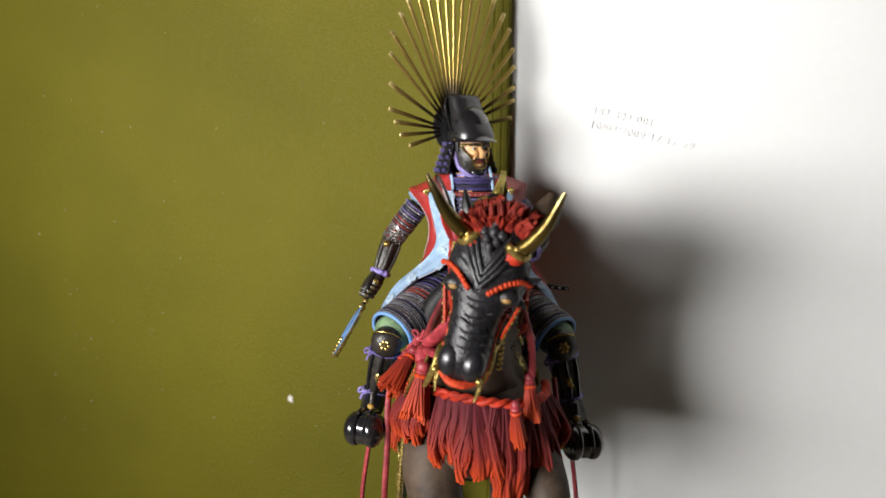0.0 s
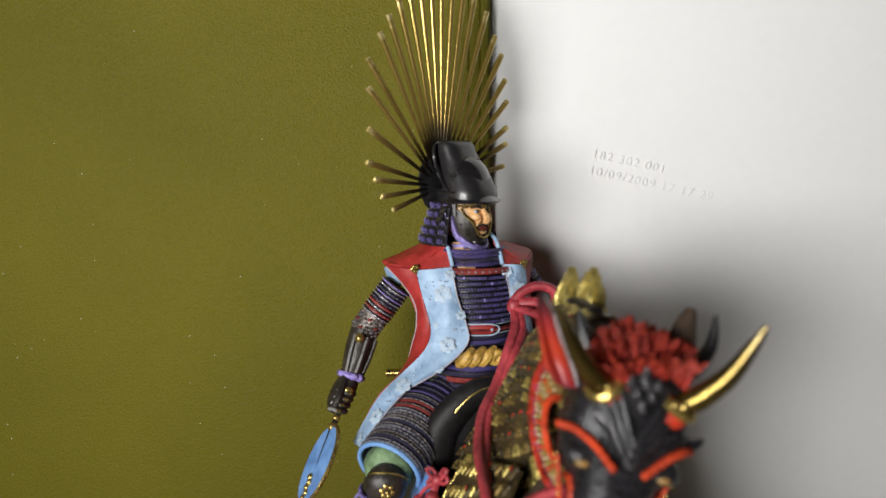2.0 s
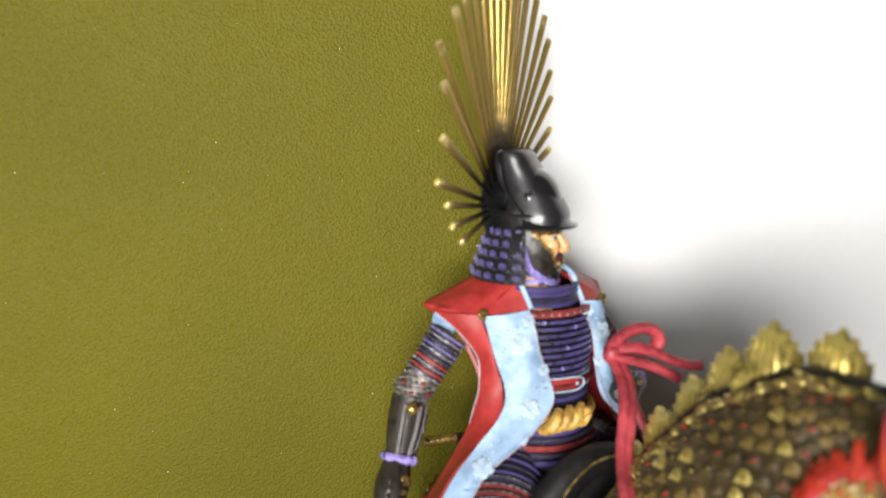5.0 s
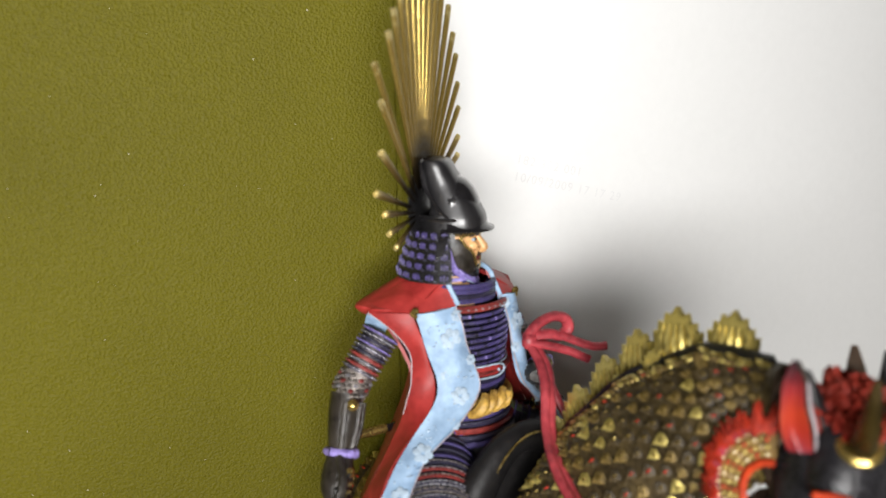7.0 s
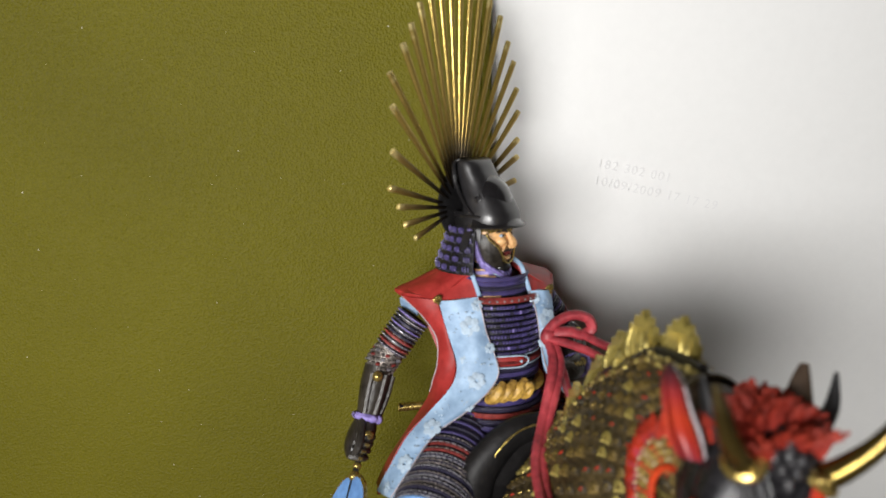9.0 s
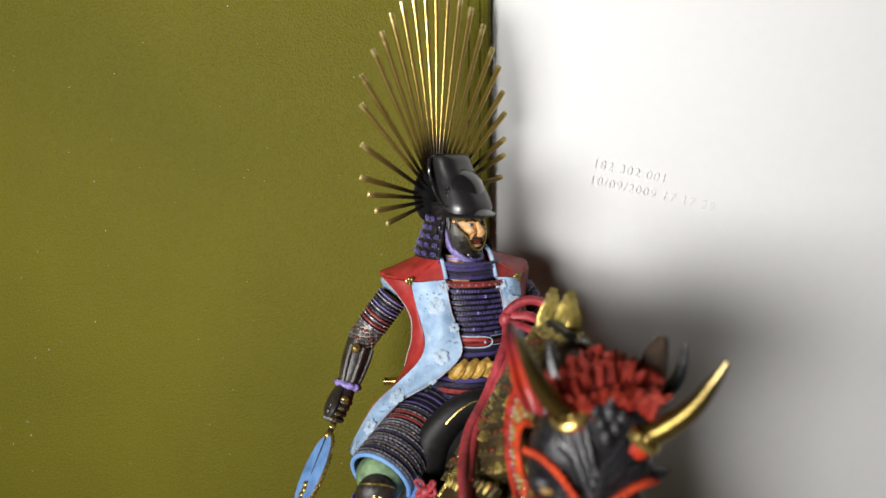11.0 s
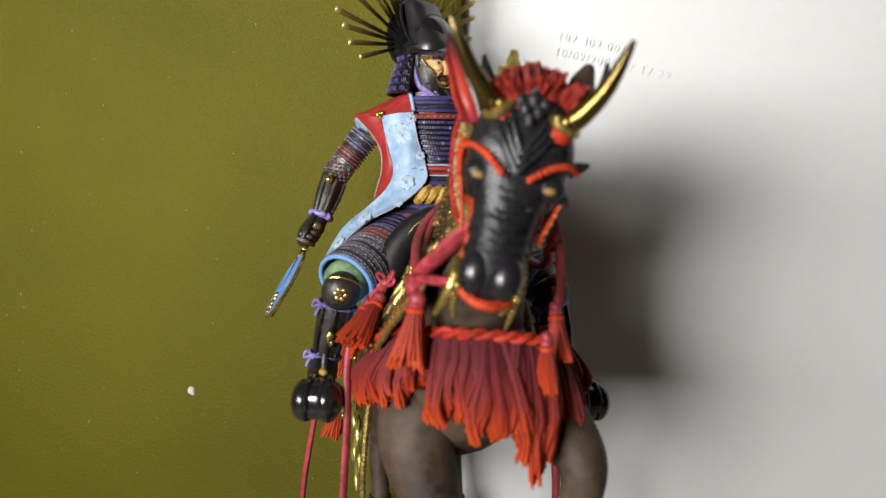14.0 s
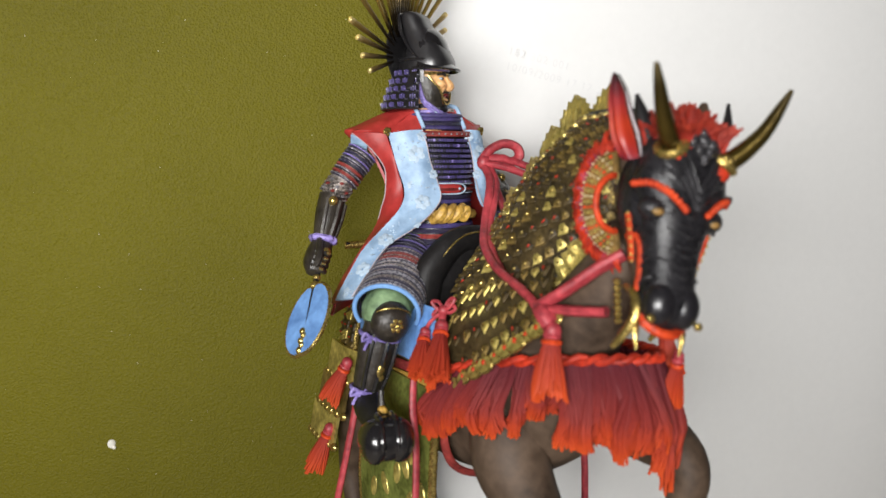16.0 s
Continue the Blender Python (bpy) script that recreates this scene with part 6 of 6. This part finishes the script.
cord(rein, [(15.0, 224.4, 97.4), (17.2, 223.4, 100.4), (20.4, 222.0, 102.0), (23.6, 221.0, 101.2), (24.6, 220.8, 98.8), (22.6, 221.4, 97.4), (20.0, 222.2, 98.2), (17.0, 223.4, 98.0), (15.0, 224.0, 96.6)], 1.45, "bow_loop")
cord(rein, [(15.0, 223.6, 97.0), (18.0, 220.4, 96.4), (21.6, 217.4, 95.0), (24.6, 215.0, 93.2)], 1.2, "bow_end")
cord(rein, [(22.6, 221.0, 97.6), (24.6, 218.0, 96.4), (27.0, 215.6, 95.4), (29.0, 213.6, 95.6)], 1.2, "bow_end")
LEAD = [(15.4, 224.2, 97.2), (14.4, 219.8, 93.6), (11.8, 216.0, 90.0), (7.6, 211.8, 83.2), (1.9, 204.0, 78.8), (-1.4, 195.0, 75.2), (-3.2, 185.0, 72.8), (-4.0, 178.6, 70.4)]
cord(rein, LEAD, 1.15)
cord(rein, [(p[0] + 0.9 + 0.4 * math.sin(k * 1.7), p[1] - 0.9, p[2] - 0.9 + 0.4 * math.cos(k * 1.7)) for k, p in enumerate(LEAD)], 1.05)
m = Mould()
m.ball((15.4, 223.6, 97.2), (1.9, 1.6, 2.0), 0, n=12, m=8)
m.finish("bow_knot", ROSE, rein)
cord(rein, [(-3.6, 178.6, 70.0), (-3.0, 175.0, 72.0), (-0.6, 171.0, 75.4), (1.6, 167.8, 78.4), (4.6, 164.0, 81.5)], 1.9, "strap", None, 0.6)
cord(rein, [(-4.0, 177.6, 69.4), (-2.8, 173.0, 70.2), (-0.4, 168.8, 70.4), (1.6, 165.0, 70.8)], 1.8, "strap", None, 0.6)
cord(rein, [(-3.2, 177.8, 70.2), (-5.0, 175.2, 69.6), (-4.8, 173.2, 67.6)], 1.9, "strap")
cord(rein, [(20.0, 171.0, 76.0), (21.6, 176.0, 73.0), (22.6, 186.0, 71.0), (20.4, 199.0, 74.0), (17.6, 213.0, 81.0), (16.8, 221.0, 92.0)], 1.1, "cord")
cord(rein, [(17.0, 163.0, 86.0), (19.4, 164.6, 79.0), (20.8, 166.4, 73.0), (21.2, 168.0, 66.0)], 0.9, "strap")

bit = thing("bit", (3, 160, 71), "gilt bit with curved cheek bars at the horse's mouth", "bit")
for s in (-1, 1):
    m = Mould()
    o = Vector((0, 0, 0)) if s < 0 else Vector((12.0, 2.5, -1.0))
    m.tube([Vector(p) + o for p in ((1.4, 160.4, 76.4), (-0.4, 156.8, 75.8), (-1.4, 155.4, 72.6), (-2.6, 156.4, 69.4), (-4.0, 158.0, 66.6))], [0.6, 0.75, 0.85, 0.85, 0.4], 0, n=9, sub=6)
    m.finish("cheek_bar", GOLD, bit)
    for k in range(7):
        m = Mould()
        m.ball(Vector((2.0 - 0.15 * k, 163.2 - 0.25 * k, 76.8 - 1.15 * k)) + o, (0.75, 0.75, 0.62), 0, n=8, m=6)
        m.finish("chain_bead", GOLD, bit)

# ---- saddle, stirrups, flaps ----
saddle = thing("saddle", (9, 232, 62), "black leather saddle with a high pommel and gilt edging", "saddle")
m = Mould()
arch = [(-4.0, 221.5, 62), (-2.5, 221, 70), (3.0, 220.4, 76.5), (9, 220.2, 78.5), (15.0, 220.4, 76.5), (20.5, 221, 70), (22, 221.5, 62)]
m.tube(arch, [4.6, 4.4, 3.8, 3.4, 3.8, 4.4, 4.6], 0, n=14, sub=6, flat=0.8)
m.finish("pommel", SADDLE, saddle)
m = Mould()                                         # solid front board under the arch
top_line = [p[0] for p in smooth_rows([(Vector(p),) for p in arch], 4)]
m.sheet([[p + Vector((0, -1.2, 0)) for p in top_line], [Vector((9 + (p.x - 9) * 1.15, 219.0, 0.5 * (p.z + 56))) for p in top_line], [Vector((9 + (p.x - 9) * 1.25, 218.6, 56)) for p in top_line]][::-1], 2.4)
m.finish("front_board", SADDLE, saddle)
m = Mould()
m.tube([Vector(p) + Vector((0, -3.0, 1.8)) for p in arch], 0.22, 0, n=7, sub=6)
m.finish("gilt_edge", GOLD, saddle)
m = Mould()
m.sheet(smooth_grid([[(-8.5, 220, 60), (0, 220, 66), (9, 220, 66), (18, 220, 66), (26, 220, 60)], [(-9, 234, 61), (0, 234, 66), (9, 234, 65.5), (18, 234, 66), (27, 234, 61)], [(-8.5, 248, 61), (0, 248, 68), (9, 248, 69), (18, 248, 68), (26, 248, 61)]], 4, 3)[::-1], 3.0)
m.finish("seat", SADDLE, saddle)
m = Mould()
m.tube([(-5, 248, 62), (0, 249.5, 71), (9, 250, 75), (18, 249.5, 71), (23, 248, 62)], 3.0, 0, n=12, sub=6, flat=0.7)
m.finish("cantle", SADDLE, saddle)

for s in (-1, 1):
    cloth = thing("saddle_cloth", (8.5 + 17 * s, 228, 50), "bright blue saddle cloth with a gilt edge", "saddle cloth", group="saddle cloths")
    g = smooth_grid([[(8.5 + (15.0 + e) * s, y + 4, 64), (8.5 + (17.4 + e) * s, y, 57.5), (8.5 + (18.2 + e) * s, y - 1, 51)] for y, e in ((206, 0.4), (216, 0.2), (229, 0), (244, 0))], 3, 4)
    m = Mould()
    m.sheet(g if s < 0 else g[::-1], 0.8)
    m.finish("panel", BLUE, cloth)
    m = Mould()
    m.tube([g[0][0], g[0][4], g[0][-1], g[4][-1], g[-1][-1]], 0.6, 0, n=7, sub=4)
    m.finish("edging", GOLD, cloth)
    for z, r, mat, name in ((48.6, 1.25, ROSE, "red_band"), (45.8, 1.2, YELLOW, "cream_band")):
        m = Mould()
        m.tube([(8.5 + (17.6 + 0.03 * (z - 45)) * s, y, z + 0.06 * (216 - y)) for y in (207, 213, 220, 228)], r, 0, n=9, sub=3, flat=0.5, up=(1, 0, 0))
        m.finish(name, mat, cloth)
    if s < 0:
        flap = thing("saddle_flap", (8.5 + 18 * s, 216, 12), "green leather saddle flap painted with gilt ferns", "saddle flap")
        x = 8.5 + 19.6 * s
        m = Mould()
        g = smooth_grid([[(x - 1.5 * s, y, 46), (x, y, 34), (x + 1.2 * s, y + dy, 18), (x + 0.6 * s, y + dy * 1.4, 6)] for y, dy in ((204, -1), (214, -0.5), (226, 0.5), (237, 1))], 4, 4)
        m.sheet(g if s < 0 else g[::-1], 1.0)
        panel = m.finish("panel", DARKGREEN, flap)
        for row in (g[0], g[-1]):
            m = Mould()
            m.tube([p + Vector((0.3 * s, 0, 0)) for p in row], 1.0, 0, n=9, sub=1)
            m.finish("edging", GOLD, flap, "gilt edge roll")
        m = Mould()
        for k in range(11):                             # grooves of the ribbed leather
            y = 207 + 2.7 * k
            m.tube([(x + 0.3 * s, y, 33), (x + 1.4 * s, y, 20), (x + 0.9 * s, y, 8)], 0.42, 0, n=5, sub=3)
        m.finish("ribs", GREEN, panel)
        for k, (y, z, w) in enumerate(((210, 30, 40), (214, 26, -20), (222, 31, 30), (228, 25, -35), (212, 18, 20), (224, 18, -30), (218, 23, 10), (232, 30, 25), (230, 15, 15), (217, 13, -25), (206.5, 22, -15))):
            m = Mould()
            t = Matrix.Rotation(radians(w), 3, "X")
            m.ball((x + 2.1 * s, y, z), (0.6, 1.5, 3.0), 0, turn=t, n=9, m=6)
            m.finish("fern_leaf", LEAF, panel)
    # stirrup: a rounded shoe with an open back
    toe = Vector((-22.6, 206.0, 37.6)) if s < 0 else Vector((39.4, 200.6, 36.4))
    stirrup = thing("stirrup", tuple(toe + Vector((0, 6, -6))), "black lacquered shoe-shaped stirrup holding the rider's foot", "stirrup", group="stirrups")
    fwd = Vector((-0.28 * (1 if s < 0 else -0.6), -0.95, 0.05)).normalized()
    sd = fwd.cross(UP).normalized()
    u2 = sd.cross(fwd)
    m = Mould()
    m.loft([(toe - fwd * 12.5 - u2 * 3.6, sd * 3.8, u2 * 1.3), (toe - fwd * 8 - u2 * 2.8, sd * 4.8, u2 * 2.0), (toe - fwd * 4.6 - u2 * 1.2, sd * 5.6, u2 * 3.8), (toe - fwd * 1.5, sd * 5.9, u2 * 4.7), (toe + fwd * 2.0, sd * 5.5, u2 * 4.4), (toe + fwd * 4.0, sd * 4.2, u2 * 3.4), (toe + fwd * 5.0, sd * 2.2, u2 * 1.8)], 0, n=24, sub=5, power=2.4)
    for off in (-2.7, 2.7):
        m.ball(toe + fwd * 1.2 + sd * off, (3.3, 4.8, 5.0), 0, turn=frame_of(sd, fwd, u2), n=16, m=11)
    shoe = m.finish("shoe", LACQUER, stirrup)
    m = Mould()
    for off in (-1.7, 1.7):                         # raised rolls over the toe
        m.tube([toe + fwd * e + sd * off + u2 * h for e, h in ((-5.0, 3.8), (-2.0, 5.0), (1.5, 4.8), (4.0, 3.2), (5.4, 0.4), (4.6, -2.6))], [0.4, 0.7, 0.75, 0.7, 0.6, 0.3], 0, n=8, sub=4)
    m.finish("toe_roll", LACQUER, shoe)
    m = Mould()
    m.tube([toe - fwd * 3.8 + u2 * 4.2, toe - fwd * 4.6 + u2 * 6.6, toe - fwd * 5.0 + u2 * 9.5], [0.9, 0.8, 0.6], 0, n=8, sub=3)
    m.finish("hanger", PLATE, stirrup)
    m = Mould()
    m.ball(toe - fwd * 3.6 + u2 * 5.2, (1.2, 1.2, 1.2), 0, n=9, m=6)
    m.finish("stud", YELLOW, stirrup, "small ochre stud")
    cords = stirrup
    cord(cords, [Vector((8.5, 0, 0)) + Vector((p[0] * -s, p[1], p[2])) for p in ((-23.5, 206.5, 53), (-24.6, 205.5, 44), (-24.6, 204, 34), (-25.4, 203, 20), (-26.0, 203, 6), (-26, 203, -2))], 0.95)
    cord(cords, [Vector((8.5, 0, 0)) + Vector((p[0] * -s, p[1], p[2])) for p in ((-27.0, 226, 50), (-29.5, 224, 40), (-32.0, 225, 26), (-34.5, 227, 10), (-35.4, 228, 0))], 0.95)

girth = thing("girth", (8.5, 205, 28), "red girth strap under the horse's belly", "strap")
cord(girth, [(-8.6, 203, 46), (-8.0, 205, 34), (-3, 206, 26), (8.5, 206, 22.8), (20, 206, 26), (25.2, 205, 34), (25.8, 203, 46)], 1.0, "strap", CRIMSON, 0.6)

hind = thing("hind_armour", (8.5, 256, 50), "gilt-edged scale armour over the horse's haunches", "armour")
m = Mould()
rows = []
for y, grow in ((249, 1.0), (255, 1.0), (261, 0.8), (266, 0.4)):
    k = (y - 248) / 24
    rx, rz = 16.6 - 6.5 * k * k, 17.6 - 6.5 * k * k
    rows.append([(8.5 + (rx + grow) * math.sin(a), y, 46 - 1.5 * k + (rz + grow) * math.cos(a)) for a in [radians(-108 + 216 * i / 24) for i in range(25)]])
m.sheet(rows, 0.8)
m.finish("cloth", BRONZE, hind)
for row in (rows[0], rows[-1]):
    m = Mould()
    m.tube(row, 0.7, 0, n=7, sub=1)
    m.finish("edging", GOLD, hind)
for e in (0, -1):
    m = Mould()
    for k in range(7):
        m.ball(Vector(rows[0][e]).lerp(Vector(rows[-1][e]), k / 6), 1.0, 0, n=8, m=5)
    m.finish("scalloped_hem", GOLD, hind)


for k in range(3):                                  # hip plates that hang in tiers behind the leg
    y0, z0, x0 = 245 + 3.2 * k, 46 - 9.5 * k, -9.6 - 1.5 * k
    g = [[(x0 - 0.6 * j - 0.5 * math.sin(i * 0.8), y0 + 3.4 * i, z0 - 3.0 * j) for i in range(6)] for j in range(4)]
    m = Mould()
    m.sheet(g[::-1], 0.8)
    m.finish("hip_plate", LEAF if k != 1 else BRONZE, hind)
    m = Mould()
    for p in g[-1]:
        m.ball(Vector(p) + Vector((-0.4, 0, 0)), (1.0, 1.5, 1.2), 0, n=8, m=6)
    m.finish("plate_hem", GOLD, hind)
for k in range(13):                                 # gilt leaves along the lower edge of the neck armour
    f = k / 12
    e = 14 * max(0.0, 1 - f * 1.1)
    a, b = neck_at(0.03 + 0.50 * f, 222 + e - 6 * f, 1.8), neck_at(0.01 + 0.50 * f, 234 + e - 6 * f, 2.2)
    up = (b - a).normalized()
    along = (neck_at(0.08 + 0.50 * f, 222 + e - 6 * f, 1.8) - a).normalized()
    along = (along - up * along.dot(up)).normalized()
    piece("hem_leaf", leaf, armour, Matrix.Translation(W(*a)) @ frame_of(along, up.cross(along), up).to_4x4() @ Matrix.Scale(0.62, 4))

FLAP = smooth_grid([[(-1.2, 208, 67.0), (-0.6, 199, 70.5), (0.6, 191, 74.0), (2.4, 181, 77.0)], [(-7.0, 206.5, 58.0), (-5.8, 195.5, 63.0), (-3.8, 186, 68.5), (-1.2, 177.5, 73.0)],
                    [(-10.6, 204.4, 46.6), (-9.0, 191.5, 54.8), (-6.2, 181.4, 62.8), (-3.4, 173.6, 68.6)]], 4, 4)
m = Mould()
m.sheet(FLAP[::-1], 0.6)
m.finish("shoulder_flap", DARKBRONZE, armour, "lower flap of the neck armour")
hem_leaf_mesh = scallop_mesh()
for k in range(0, 13):                              # scalloped hem of the flap
    p, q, r = FLAP[-1][k], FLAP[-3][k], FLAP[-1][min(k + 1, 12)] - FLAP[-1][max(k - 1, 0)]
    up = (p - q).normalized()
    along = (r - up * r.dot(up)).normalized()
    piece("hem_scallop", hem_leaf_mesh, armour, Matrix.Translation(W(*(p + Vector((-0.5, -0.2, 0))))) @ frame_of(along, up.cross(along), up).to_4x4() @ Matrix.Scale(0.92 + 0.12 * (k % 3), 4))
m = Mould()                                         # gilt edge of the flap towards the saddle
m.tube([row[0] for row in FLAP], 0.5, 0, n=7, sub=1)
m.finish("flap_edge", GOLD, armour)


# ---- scales on neck and haunch, alike pieces on shared meshes ----
def scale_mesh(mat, name, dot):
    m = Mould()
    out = [(-1.2, 1.5), (-1.75, 0.3), (-1.25, -0.7), (-0.55, -1.5), (0, -2.5), (0.55, -1.5), (1.25, -0.7), (1.75, 0.3), (1.2, 1.5)]
    n = len(out)
    base = [(x, -0.15, z) for x, z in out]
    top = [(x * 0.86, 0.42, z * 0.86) for x, z in out]
    m.add(base + top + [(0, 0.72, 0.7), (0, 0.6, -1.2)], [(i, (i + 1) % n, n + (i + 1) % n, n + i) for i in range(n)]
          + [(n + i, n + i + 1, 2 * n + (1 if 2 <= i <= 5 else 0)) for i in range(n - 1)] + [(2 * n - 1, n, 2 * n), (n + 2, 2 * n + 1, 2 * n), (n + 6, 2 * n, 2 * n + 1)])
    m.ball((0, 0.85, 0.2), (0.28, 0.26, 0.72), 1, n=7, m=5)
    ob = m.finish(name, [mat, dot], None, sharp=30, origin=(0, 0, 0))
    me = ob.data
    bpy.data.objects.remove(ob)
    return me


scale_a, scale_b, scale_c, scale_d = scale_mesh(BRONZE, "scale", GOLD), scale_mesh(DARKBRONZE, "scale", CRIMSONFRINGE), scale_mesh(LEAF, "scale", GOLD), scale_mesh(DARKBRONZE, "scale", GOLD)
rng = random.Random(31)

for s0 in (-1, 1):
    near = s0 < 0
    for i in range(21 if near else 11):
        s = 0.03 + (0.0455 if near else 0.086) * i
        for j in range((13 if s < 0.35 else 12) if near else 6):
            w = (102 + 11.6 * j + (5.8 if i % 2 else 0)) if near else (76 - 20 * j - (10 if i % 2 else 0))
            p = neck_at(s, w, 1.35)
            du = neck_at(s + 0.01, w, 1.15) - p
            dw = neck_at(s, w + 2, 1.15) - neck_at(s, w - 2, 1.15)
            nn = du.cross(dw).normalized()
            if nn.dot(p - neck_at(s, w, 0.0)) < 0:
                nn = -nn
            du.normalize()
            turn = frame_of(du.cross(nn).normalized() * -1, nn, du)
            turn = turn @ Matrix.Rotation(rng.uniform(-0.12, 0.12), 3, "Y")
            k = max(0.72, min(1.0, (1.05 - 0.38 * s)))
            mesh = rng.choice((scale_a, scale_d, scale_d, scale_c, scale_d, scale_a, scale_b, scale_d, scale_a, scale_d, scale_b))
            if near and (j < 1 or (rng.random() < 0.2 and j > 7)):  # brighter gilt by the crest and the throat
                mesh = scale_c
            piece("scale", mesh, armour, Matrix.Translation(W(*p)) @ turn.to_4x4() @ Matrix.Scale(k * rng.uniform(0.70, 0.95), 4))
for i in range(0, 8, 2):                            # scales of the shoulder flap
    for j in range(1, 12):
        p = FLAP[i][j].lerp(FLAP[i + 1][j], 0.5)
        du = (FLAP[i][j] - FLAP[i + 1][j]).normalized()
        nn = du.cross(FLAP[i][j + 1] - FLAP[i][j - 1]).normalized()
        nn = nn if nn.x < 0 else -nn
        piece("scale", rng.choice((scale_a, scale_d, scale_a, scale_c, scale_b)), armour, Matrix.Translation(W(*(p + nn * 0.3))) @ frame_of(du.cross(nn) * -1, nn, du).to_4x4() @ Matrix.Scale(rng.uniform(0.62, 0.8), 4))

for i in range(len(rows) - 1):
    for j in range(1, 24):
        p = Vector(rows[i][j]).lerp(Vector(rows[i + 1][j]), 0.5)
        nn = Vector((p.x - 8.5, 0, p.z - 46)).normalized()
        du = Vector((0, -1, 0))
        piece("scale", rng.choice((scale_a, scale_b, scale_c)), hind, Matrix.Translation(W(*(p + nn * 0.3))) @ frame_of(du.cross(nn) * -1, nn, du).to_4x4() @ Matrix.Scale(0.95, 4))
